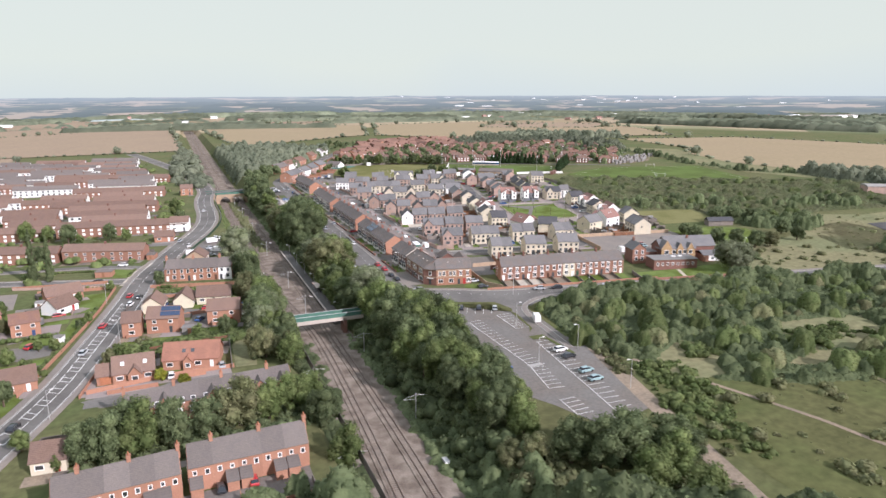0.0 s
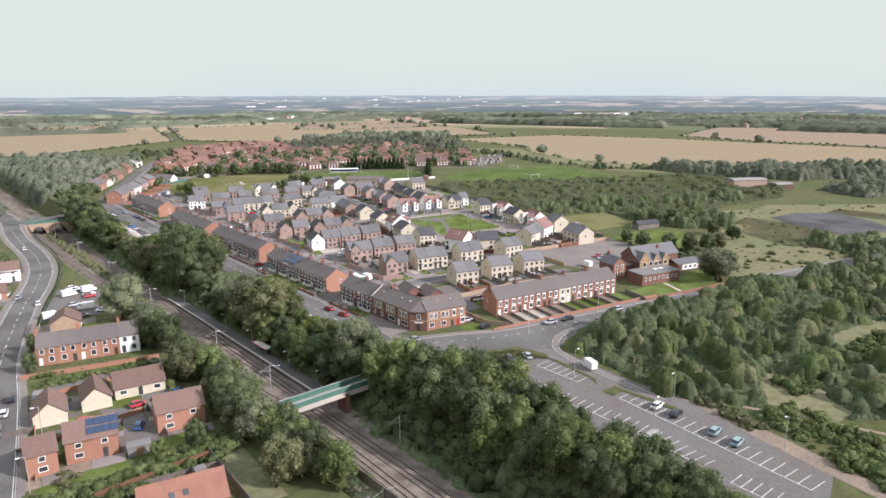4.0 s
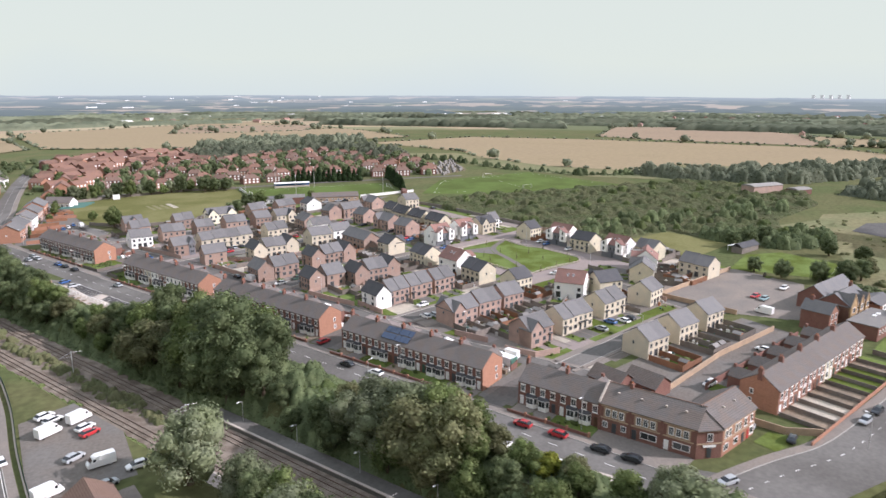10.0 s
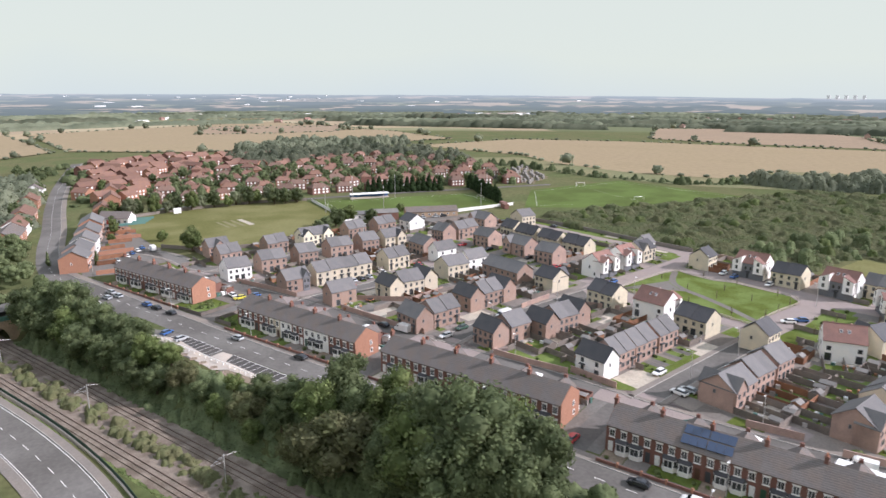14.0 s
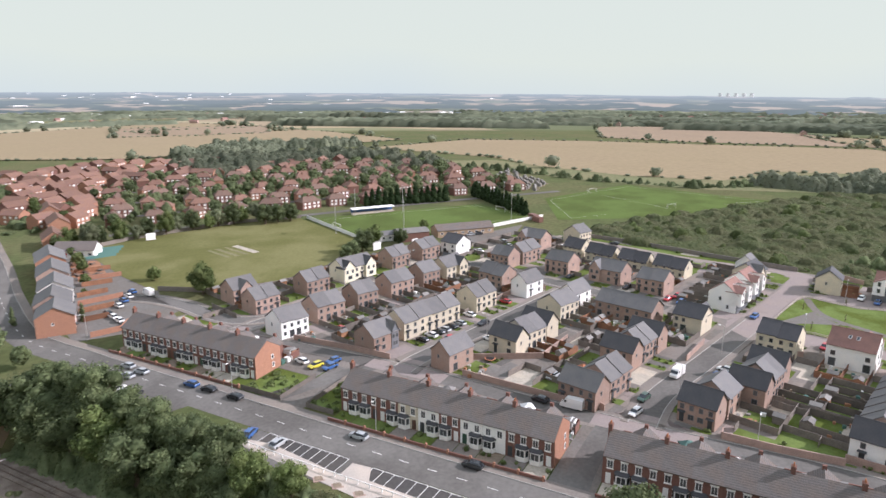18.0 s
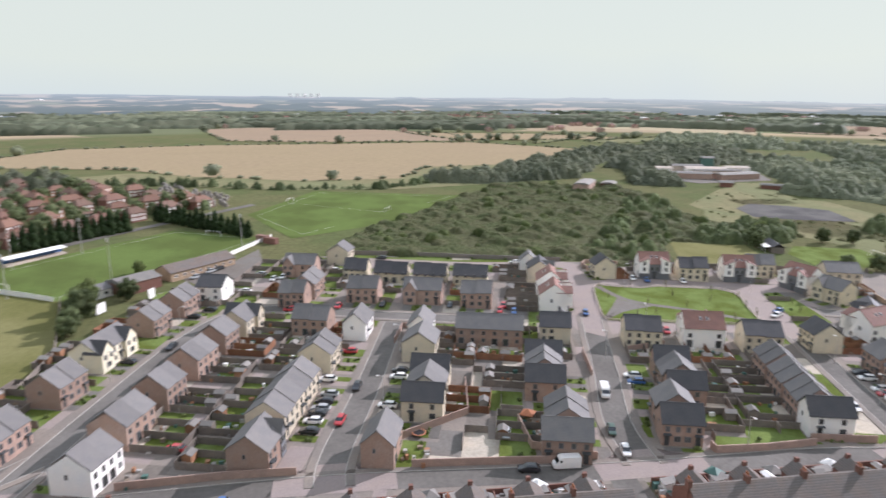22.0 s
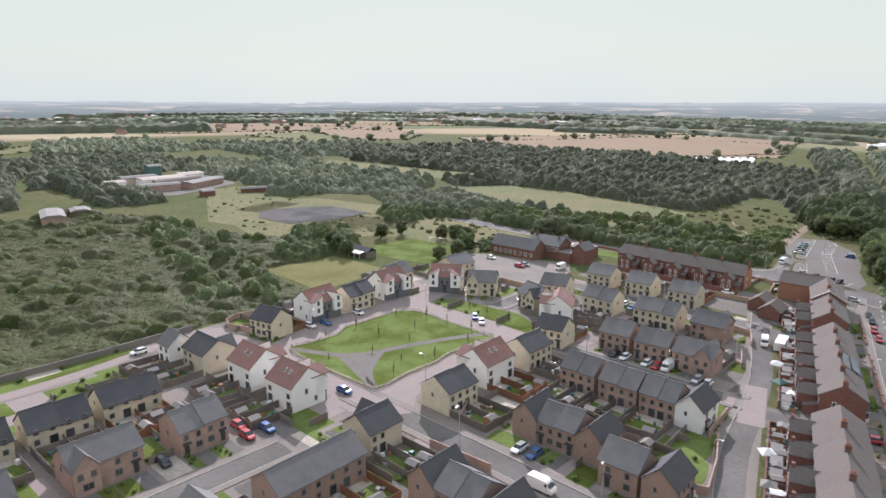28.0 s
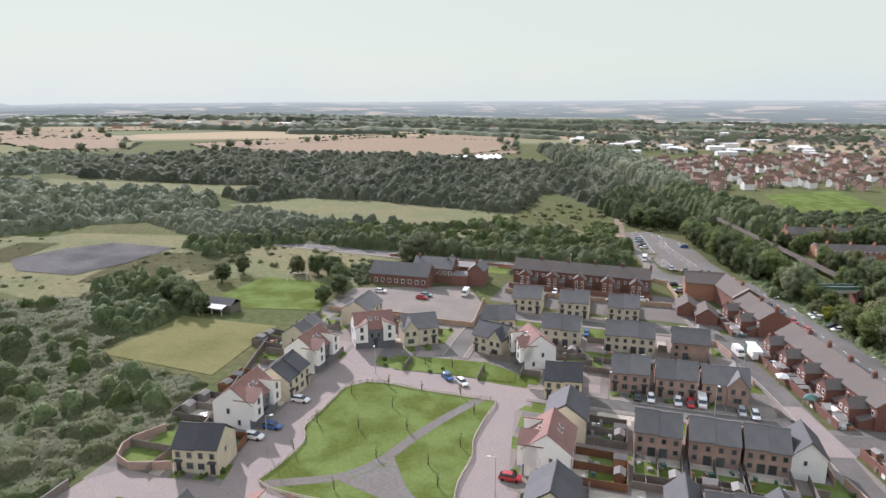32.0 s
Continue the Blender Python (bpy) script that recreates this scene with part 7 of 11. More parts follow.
canopy([(205, 112), (250, 113), (310, 90), (345, 120), (300, 160), (264, 158), (264, 130), (234, 118)], 330, 51, 3.6, 3, 7.5, HAZED_LEAF, "dark woodland", low=2.2, cell=1.1, cards=1.5, size=0.45, name="woodland")
canopy([(135, 8), (150, 60), (260, 40), (315, 55), (340, 20), (330, -12), (230, -14)], 620, 52, 4.0, 3.5, 9, HAZED_LEAF, "dark woodland", low=2.6, cell=1.3, cards=1.1, size=0.55, name="woodland")
canopy([(320, 100), (345, 35), (480, -20), (560, 60), (480, 180), (400, 165), (370, 130)], 900, 53, 5.0, 3.5, 10, HAZED_LEAF, "dark woodland", low=2.6, cell=1.7, cards=0.7, size=0.7, name="woodland")
canopy([(60, -60), (96, 30), (126, 12), (240, -22), (330, -20), (470, -50), (560, -120), (420, -270), (220, -280), (100, -230), (60, -140)], 2600, 54, 5.5, 4, 10, HAZED_LEAF, "dark woodland", low=3.0, cell=2.5, cards=0.32, size=1.0, name="woodland")
canopy([(46, -10), (64, -20), (96, 40), (92, 70), (58, 84), (49, 60)], 240, 55, 4, 5, 12, LEAF_DARK, "dark trees along the railway", cell=1.2, cards=1.2, size=0.5, name="woodland")
canopy([(8, -60), (30, -60), (30, 95), (18, 112), (-6, 96)], 220, 56, 4.5, 5, 11, LEAF_DARK, "dark trees along the railway", cell=1.2, cards=1.2, size=0.5, name="woodland")
canopy([(-20, -420), (20, -420), (26, -60), (4, -60)], 420, 57, 4.5, 7, 14, HAZED_LEAF, "dark trees along the railway", low=5.2, cell=2.0, cards=0.6, size=0.8, name="woodland")
canopy([(38, -420), (80, -420), (62, -60), (44.5, -60)], 420, 58, 4.5, 7, 14, HAZED_LEAF, "dark trees along the railway", low=5.2, cell=2.0, cards=0.6, size=0.8, name="woodland")
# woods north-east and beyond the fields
canopy([(455, 345), (480, 270), (590, 205), (665, 132), (700, 150), (600, 250), (500, 330), (470, 385)], 560, 61, 5.5, 5, 11, HAZED_LEAF, "dark wood beside a wheat field", low=3.8, cell=1.8, cards=0.6, size=0.75, name="woodland")
canopy([(440, 240), (580, 190), (660, 110), (600, 60), (480, 190), (430, 210)], 700, 62, 5.5, 5, 10, HAZED_LEAF, "dark woodland", low=3.8, cell=1.8, cards=0.6, size=0.75, name="woodland")
canopy([(380, 640), (480, 620), (500, 700), (470, 780), (400, 830), (340, 790), (330, 730), (360, 720), (460, 720), (472, 610)], 520, 63, 5.5, 6, 13, HAZED_LEAF, "dark trees behind the brick estate", low=4.5, cell=2.2, cards=0.4, size=0.9, name="woodland")
canopy([(196, 648), (250, 605), (340, 545), (376, 505), (465, 600), (462, 700), (335, 712), (300, 760), (252, 745)], 270, 64, 6.5, 2.5, 8, LEAF_DARK, "garden trees and hedges in the brick estate", cell=1.3, cards=0.9, size=0.55, name="scrub")
thicket([(120, 700), (180, 660), (250, 750), (335, 712), (470, 690), (400, 800), (330, 880), (215, 880)], 190, 75, 7, 3, 9, LEAF_DARK, "garden trees beyond the brick estate", 4, 14, 0.7)
thicket([(-190, 300), (-30, 292), (0, 360), (10, 480), (-20, 760), (-220, 760)], 330, 65, 9, 1.5, 5.5, LEAF_MID, "garden bushes among the brick rows", 3, 16, 0.6)
thicket([(150, 650), (205, 628), (255, 600), (310, 660), (290, 740), (240, 745), (190, 720)], 60, 87, 7, 3.5, 8, LEAF_DARK, "garden trees between the brick houses", 9, 26, 0.45, name="woodland", crown=True)
canopy([(56, 600), (110, 640), (140, 700), (180, 790), (120, 900), (56, 900)], 300, 66, 6, 5, 11, HAZED_LEAF, "dark trees along the railway", low=3.8, cell=2.0, cards=0.5, size=0.8, name="woodland")
thicket([(8, 540), (30, 540), (34, 900), (14, 900), (2, 700)], 130, 67, 5, 4, 9, HAZED_LEAF, "dark trees along the railway", 3, 16, 0.9, name="woodland")
thicket([(40, -130), (20, -60), (-96, -95), (-260, -60), (-440, -250), (-360, -460), (-82, -365), (20, -270)], 330, 68, 8, 3.5, 8, HAZED_LEAF, "garden trees among distant houses", 3, 8, 1.0, name="woodland")
thicket([(20, -440), (-60, -1300), (-760, -1300), (-560, -420), (-200, -420)], 700, 69, 14, 5, 11, HAZED_LEAF, "trees among the distant southern town", 3, 0, 1.0, name="woodland")
thicket([(-90, 30), (-30, 28), (6, 60), (-6, 100), (-40, 100), (-120, 60)], 90, 70, 6, 4, 8, LEAF_DARK, "dark trees round a playing field", 4, 18, 0.7, name="woodland")
canopy([(733, 98), (713, 47), (623, 42), (555, 56), (552, 131), (532, 206), (539, 222)], 420, 76, 6, 4, 10, HAZED_LEAF, "dark woods beyond the scrub", low=3.0, cell=2.2, cards=0.4, size=0.9, name="woodland")
canopy([(736, -100), (674, -204), (490, -193), (481, -104), (577, -32)], 420, 77, 7, 4, 10, HAZED_LEAF, "belt of trees between meadows", low=3.0, cell=2.4, cards=0.35, size=1.0, name="woodland")
canopy([(909, -14), (846, -114), (675, -64), (714, 29), (774, 72)], 420, 78, 8, 4, 10, HAZED_LEAF, "belt of trees between meadows", low=3.0, cell=2.4, cards=0.35, size=1.0, name="woodland")
thicket([(445, 162), (441, 140), (397, 158), (370, 162), (370, 240), (411, 196)], 30, 83, 4, 0.7, 2.4, LEAF_OLIVE, "scattered bushes in rough meadow", 3, 14, 0.4, clear=False)
thicket([(310, 172), (279, 174), (262, 213), (284, 230), (326, 240), (364, 240), (364, 226), (312, 226)], 40, 79, 4, 0.7, 2.4, LEAF_OLIVE, "scattered bushes in rough meadow", 3, 14, 0.4, clear=False)
thicket([(100, 575), (112, 600), (150, 690), (190, 770), (215, 870), (196, 872), (165, 780), (132, 712), (104, 640), (88, 600)], 46, 80, 7, 5, 10, LEAF_DARK, "street trees along the northern road", 10, 24, 0.5, name="woodland", crown=True)
thicket([(110, 562), (120, 590), (140, 625), (160, 660), (200, 740), (190, 690), (170, 655), (150, 632), (128, 580)], 40, 82, 5.5, 2, 8, LEAF_MID, "garden trees by the northern road", 7, 22, 0.5, name="woodland", crown=True)
grove([(19, 178), (28, 172), (30, 215), (26, 250), (20, 215)], 13, 96, 4.6, 5, 10, ("mid", "dark", "olive", "grey"), RAILSIDE)
thicket([(101, 110), (109, 130), (122, 130), (114, 104), (106, 84), (101, 90)], 80, 97, 2.0, 0.9, 3.6, LEAF_MID, "green bushes beside the dirt track", 4, 24, clear=False)
thicket([(126, 132), (165, 120), (190, 122), (180, 130), (140, 138)], 55, 98, 2.4, 1.2, 4.2, LEAF_MID, "green bushes beside the footpath", 4, 22, clear=False)
thicket([(110, 100), (150, 112), (180, 100), (150, 60), (112, 70)], 160, 99, 2.2, 0.25, 0.7, LEAF_OLIVE, "tussocks of rough grass and bramble", 2, 16, 0.25, clear=False)
canopy([(401, 822), (418, 885), (520, 915), (620, 825), (600, 790), (540, 850), (473, 815)], 300, 84, 6, 6, 12, HAZED_LEAF, "dark wood between wheat field and pasture", low=4.5, cell=2.2, cards=0.4, size=0.9)
canopy([(455, 650), (480, 590), (470, 548), (450, 489), (445, 411), (485, 366), (525, 350), (518, 343), (478, 358), (437, 411), (442, 489), (462, 548), (470, 590), (447, 645)], 110, 85, 4, 2, 6.5, LEAF_DARK, "overgrown hedge below the wheat field", cell=1.5, cards=0.8, size=0.6, name="scrub")
# hedges and far trees
hd = Leaves(71)
rh = random.Random(71)
for m, poly in FIELDS:
    for (x0, y0), (x1, y1) in zip(poly, poly[1:] + poly[:1]):
        n = max(2, int(math.hypot(x1 - x0, y1 - y0) / 9))
        for i in range(n):
            if rh.random() < 0.2:
                continue
            x, y = x0 + (x1 - x0) * i / n + rh.uniform(-3, 3), y0 + (y1 - y0) * i / n + rh.uniform(-3, 3)
            big = rh.random() < 0.1
            h = rh.uniform(7, 12) if big else rh.uniform(1.5, 3.2)
            near = math.hypot(x - 100, y - 350) < 1300
            if near:
                hd.clump((x, y, gz(x, y) + h * 0.45), h * (0.55 if big else 1.1), 26, h * 0.16, 0.95, 0.85 if big else 0.5)
            else:
                hd.dome((x, y, gz(x, y)), h * 1.5, 0.7)
single("hedgerows", hd.mesh("hedgerows", HAZED_LEAF), pose(0, 0, 0), "dark hedges and single trees between fields", "hedge", kind="stuff")
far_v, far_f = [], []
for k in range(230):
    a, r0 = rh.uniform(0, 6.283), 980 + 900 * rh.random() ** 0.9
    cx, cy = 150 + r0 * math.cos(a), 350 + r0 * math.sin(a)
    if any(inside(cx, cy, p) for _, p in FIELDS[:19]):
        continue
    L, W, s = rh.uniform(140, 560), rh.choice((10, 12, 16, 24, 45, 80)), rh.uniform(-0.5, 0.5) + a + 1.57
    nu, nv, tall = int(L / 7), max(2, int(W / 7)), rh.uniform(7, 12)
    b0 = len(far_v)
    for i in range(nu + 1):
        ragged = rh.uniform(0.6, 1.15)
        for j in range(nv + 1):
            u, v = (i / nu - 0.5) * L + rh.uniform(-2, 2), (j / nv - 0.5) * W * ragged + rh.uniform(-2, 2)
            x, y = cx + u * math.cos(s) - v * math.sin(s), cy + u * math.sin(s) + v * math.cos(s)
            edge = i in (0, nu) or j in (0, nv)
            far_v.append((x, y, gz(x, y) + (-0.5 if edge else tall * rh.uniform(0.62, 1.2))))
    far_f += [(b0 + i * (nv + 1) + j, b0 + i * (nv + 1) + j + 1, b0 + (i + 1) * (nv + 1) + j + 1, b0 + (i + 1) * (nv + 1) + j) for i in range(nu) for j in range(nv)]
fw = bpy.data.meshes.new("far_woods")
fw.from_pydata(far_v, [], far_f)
fw.materials.append(HAZED_LEAF)
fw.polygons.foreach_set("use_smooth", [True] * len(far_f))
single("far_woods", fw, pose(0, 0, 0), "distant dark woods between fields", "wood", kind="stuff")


# ---- other houses west of the railway ----
LEAN_WINDOWS = True
PLOTS = {m.name: (m, Shape()) for m in (LAWN, PAVING, BLOCK, SLAB, EARTH, TARMAC_OLD, GRASS)}
PLOT_FENCES, HUTS = Shape(), Shape()
rp = random.Random(17)
PLOT_COUNT = 0


def gardens(x, y, ang, L, D, unit, front, back, sides=0.0):
    """Front and back gardens of a house or row, unit by unit, with fences and huts."""
    global PLOT_COUNT
    c, q = math.cos(radians(ang)), math.sin(radians(ang))
    n = max(1, int(L / unit))
    w = L / n
    PLOT_COUNT += 1
    lift = 0.028 + 0.003 * (PLOT_COUNT % 6)
    at_ = lambda u, v: (x + u * c - v * q, y + u * q + v * c)

    def quad(u0, u1, v0, v1, mats):
        PLOTS[rp.choice(mats).name][1].add([(*p, gz(*p) + lift) for p in (at_(u0, v0), at_(u1, v0), at_(u1, v1), at_(u0, v1))], [(0, 1, 2, 3)])
    for k in range(n):
        u0, u1 = -L / 2 + k * w + 0.08 - (sides if k == 0 else 0), -L / 2 + (k + 1) * w - 0.08 + (sides if k == n - 1 else 0)
        m = u0 + (u1 - u0) * rp.uniform(0.35, 0.6)
        quad(u0, m - 0.05, -D / 2 - front, -D / 2 - 0.1, (LAWN, EARTH, LAWN, PAVING))
        quad(m + 0.05, u1, -D / 2 - front, -D / 2 - 0.1, (TARMAC_OLD, PAVING, BLOCK))
        p0 = back * rp.uniform(0.25, 0.45)
        quad(u0, u1, D / 2 + 0.1, D / 2 + p0, (SLAB, PAVING, BLOCK))
        quad(u0, u1, D / 2 + p0, D / 2 + back, (LAWN, LAWN, GRASS, EARTH, PAVING))
        for (ua, va), (ub, vb) in (((u0 - 0.08, D / 2 + 0.1), (u0 - 0.08, D / 2 + back)), ((u0, D / 2 + back), (u1, D / 2 + back))):
            a, b = at_(ua, va), at_(ub, vb)
            wr = strip([a, b], 0.05, -0.05, rp.uniform(1.2, 1.7), thick=2.0)
            PLOT_FENCES.add(wr.v, wr.f)
        if rp.random() < 0.35:
            hx, hy = at_(rp.uniform(u0 + 1, u1 - 1), D / 2 + back - 1.2)
            z = gz(hx, hy)
            HUTS.prism([(hy - 0.9, z - 0.5), (hy + 0.9, z - 0.5), (hy + 0.9, z + 1.8), (hy, z + 2.3), (hy - 0.9, z + 1.8)], hx - 1.1, hx + 1.1)


def plain_house(x, y, L, D, ang, E, R, wall, roof, label, hip=0.0, chim=None, n=2, group="older houses", up=True, name="house"):
    th = thing(name, x, y, gz(x, y), ang, label, "house", group)
    part("wall", cached(("w", L, D, E, R, wall.name, hip), lambda: gable_walls(L, D, E, R if not hip else E, wall)), th)
    part("roof", cached(("r", L, D, E, R, roof.name, hip), lambda: gable_roof(L, D, E, R, roof, hip=hip)), th)
    u = L / max(1, n)
    for i in range(n):
        cx = -L / 2 + u * (i + 0.5)
        for sg, fc in ((-1, "f"), (1, "b")):
            if up:
                window(th, cx, sg * D / 2, 3.1, 1.3, 1.2, fc)
            if i % 2 == 0:
                window(th, cx, sg * D / 2, 0.9, 1.7, 1.2, fc)
            elif sg < 0:
                door(th, cx, -D / 2, "f", DOORS[(i + int(x)) % 4], porch=False)
    if chim:
        chimney(th, *chim, R - 0.4, wall)
    if group in ("older houses", "western houses") and name == "house":
        gardens(x, y, ang, L, D, L, 4.0, 6.0, 1.2)
    return th


OB = "orange brick house with brown tiled roof"
def porch_gable(th, x, D, w, E, R, wall, roof):
    """A small front gable with a window."""
    part("porch", cached(("pg", w, D, wall.name), lambda: Shape().prism([(-w / 2, -1), (w / 2, -1), (w / 2, E), (0, R), (-w / 2, E)], -D / 2 - 1.1, -D / 2 + 2.2, "y").mesh("porch", wall)), th, pose(x, 0, 0))
    s = Shape()
    for q in (-1, 1):
        s.prism([(0, R + 0.02), (q * (w / 2 + 0.25), E - 0.2), (q * (w / 2 + 0.25), E - 0.05), (0, R + 0.18)], -D / 2 - 1.35, -D / 2 + 2.4, "y")
    part("porch_roof", s.mesh("porch_roof", roof), th, pose(x, 0, 0))
    window(th, x, -D / 2 - 1.1, 0.8, w * 0.5, 1.3, "f")


def skylights(th, D, E, R, places, glass=GLASS):
    k = math.degrees(math.atan((R - E) / (D / 2)))
    for x, f in places:
        part("skylight", cached(("sky", glass.name), lambda: Shape().box(-0.45, 0.45, -0.55, 0.55, 0, 0.12).mesh("skylight", glass)), th, pose(x, -D / 2 * f, R - (R - E) * f + 0.2, k, 0, 0))


b1 = plain_house(-13, 184, 10, 8.4, 0, 2.7, 6.0, BRICK, TILE_WARM, "brown-roofed brick bungalow with skylights and a red door", up=False, n=3)
porch_gable(b1, 0.3, 8.4, 3.2, 2.5, 4.4, BRICK, TILE_WARM)
skylights(b1, 8.4, 2.7, 6.0, ((-2.6, 0.5), (2.8, 0.5)), UPVC)
g1 = thing("garage", -19.8, 184, gz(-19.8, 184), 0, "brick garage with a bright red door", "garage")
part("wall", gable_walls(4.2, 6.4, 2.5, 4.6, BRICK), g1)
part("roof", gable_roof(4.2, 6.4, 2.5, 4.6, TILE_WARM), g1)
part("garage_door", Shape().box(-1.3, 1.3, -0.06, 0.02, 0, 2.1).mesh("garage_door", POTS), g1, pose(0, -3.2, 0.05), "bright red garage door")
b2 = plain_house(2, 186.5, 14.5, 8.8, -12, 2.8, 6.2, BRICK, TILE_RUST, "long orange-roofed brick bungalow", up=False, n=4)
porch_gable(b2, -0.6, 8.8, 2.6, 2.3, 3.9, BRICK, TILE_RUST)
skylights(b2, 8.8, 2.8, 6.2, ((-1.9, 0.55), (0.4, 0.55)))
plain_house(-14.5, 219, 5.4, 7.0, -5, 4.8, 7.2, BRICK, TILE_WARM, OB, n=1)
h = plain_house(-5, 219, 9.6, 7.4, -14, 4.8, 7.5, BRICK, TILE_WARM, "orange brick house with solar panels on a brown roof", n=2)
for i in range(4):
    for j in range(2):
        part("solar_panel", cached("sol", lambda: None), h, pose(0.6 + i * 1.5 - 0.6, -1.0 - j * 1.55, 7.5 - 0.73 * (1.0 + j * 1.55) + 0.3, 36, 0, 0) @ Matrix.Diagonal((1, 0.85, 1, 1)))
plain_house(13, 219, 10, 7.6, -10, 4.8, 7.5, BRICK, TILE_WARM, OB)
plain_house(11.5, 243, 11.5, 7.6, -10, 2.7, 5.6, STONE, TILE_WARM, "cream rendered bungalow with brown tiled roof", up=False, n=3)
plain_house(1.5, 243, 9.5, 6.4, 80, 2.7, 5.4, STONE, TILE_WARM, "cream gabled bungalow with brown tiled roof", up=False, n=2)
plain_house(-8.5, 242, 9.5, 6.8, 80, 2.7, 5.4, STONE, TILE_WARM, "cream gabled bungalow with brown tiled roof", up=False, n=2)
plain_house(8.5, 306, 9, 8.4, 76, 2.7, 5.4, BRICK_BUFF, TILE_WARM, "tan brick bungalow with brown roof", up=False)
for x, y, L, D, a, e, r, w, ro, lb in ((-46, 233.5, 8, 7, 10, 4.8, 7.2, BRICK, TILE_ORANGE, OB), (-39, 254, 9, 7, 50, 2.7, 5.6, WHITE, TILE_WARM, "white rendered bungalow with grey roof"), (-40.5, 189, 8, 8, 10, 2.7, 5.6, BRICK, TILE_WARM, OB),
                                       (-40, 270, 12, 7, 20, 2.8, 5.6, BRICK, TILE_WARM, OB), (-27, 143.5, 6.4, 7, -5, 2.8, 5.4, CREAM, TILE_WARM, "cream bungalow with brown roof"), (-58, 214, 9, 7, 20, 4.8, 7.2, BRICK, TILE_ORANGE, OB), (-60, 245, 9, 7, 30, 4.8, 7.2, BRICK, TILE_ORANGE, OB), (-63, 180, 9, 7, 10, 4.8, 7.2, BRICK, TILE_ORANGE, OB)):
    plain_house(x, y, L, D, a, e, r, w, ro, lb, up=e > 4, n=2, group="western houses")
# older terraces by the railway
GT = "old red brick terraced house with grey slate roof"
terrace(-3.0, 124.0, -24, 123.0, 5, 8.0, wall=BRICK, roof=SLATE_WARM, bay=False, rear="low", E=5.2, R=7.9, label=GT, group="western terraces")
terrace(21.0, 125.0, -1.5, 125.0, 5, 8.0, wall=BRICK, roof=SLATE_WARM, bay=False, rear="low", E=5.2, R=7.9, label=GT, group="western terraces")
row_k = terrace(-14, 158.0, 23.5, 158.4, 7, 8.2, wall=BRICK, roof=SLATE_WARM, bay=False, rear="low", E=3.9, R=6.4, label=GT, group="western terraces")
for k in (1, 3, 5, 6):
    porch_gable(row_k[k], 0.4, 8.2, 3.4, 3.8, 5.9, BRICK, SLATE_WARM)
terrace(-3.8, 280.6, 21.0, 273.0, 5, 8.0, wall=BRICK, roof=SLATE_WARM, bay=False, rear=False, E=5.2, R=8.0, label=GT, faces={4: WHITE}, group="western terraces")
plain_house(3.4, 382.8, 9.5, 8.6, -8.7, 5.0, 7.5, WHITE, TILE_WARM, "white rendered end house of a brick row", n=2)
plain_house(-4.6, 358.6, 9, 7, -8, 2.7, 5.2, BRICK, TILE_WARM, "brick bungalow with brown roof beside the road", up=False)
plain_house(11.0, 515.5, 8.2, 7, -2, 5.0, 7.4, BRICK, TILE_WARM, "lone orange brick house by the railway bridge")


def row(x0, y0, x1, y1, D, wall, roof, label, near):
    """A far row of houses: walls, roof, stacks and, where they can be told apart, windows."""
    L = math.hypot(x1 - x0, y1 - y0)
    th = thing("terrace", (x0 + x1) / 2, (y0 + y1) / 2, gz((x0 + x1) / 2, (y0 + y1) / 2), math.degrees(math.atan2(y1 - y0, x1 - x0)), label, "house", "western rows")
    L = round(L)
    part("wall", cached(("w", L, D, 4.9, 7.4, wall.name), lambda: gable_walls(L, D, 4.9, 7.4, wall, down=2.5)), th)
    part("roof", cached(("r", L, D, 4.9, 7.4, roof.name), lambda: gable_roof(L, D, 4.9, 7.4, roof)), th)
    gardens((x0 + x1) / 2, (y0 + y1) / 2, math.degrees(math.atan2(y1 - y0, x1 - x0)), L, D, 5.6, 4.0 if not near else 5.0, 6.0 if not near else 7.0)
    n = max(1, int(L / (18 if near else 30)))
    for i in range(n):
        part("chimney", cached(("chim", BRICK_RED.name, 1.5), lambda: Shape().box(-0.35, 0.35, -0.5, 0.5, -1.2, 1.5).mesh("chimney", BRICK_RED)), th, pose(-L / 2 + L * (i + 0.5) / n, 0, 7.1))
    m = int(L / 3.6)
    if not near:
        s = Shape()
        for i in range(m):
            c = -L / 2 + L * (i + 0.5) / m
            s.box(c - 0.7, c + 0.7, -D / 2 - 0.05, -D / 2 + 0.05, 2.9, 4.1).box(c - 0.7, c + 0.7, -D / 2 - 0.05, -D / 2 + 0.05, 0.8, 2.1)
        part("glazing", s.mesh("glazing", GLASS if wall is WHITE else UPVC), th)["kind"] = "stuff"
        return th
    for i in range(m):
        window(th, -L / 2 + L * (i + 0.5) / m, -D / 2, 2.9, 1.4, 1.2, "f")
        if near:
            window(th, -L / 2 + L * (i + 0.5) / m, -D / 2, 0.8, 1.5 if i % 2 else 0.9, 1.3, "f")
    return th


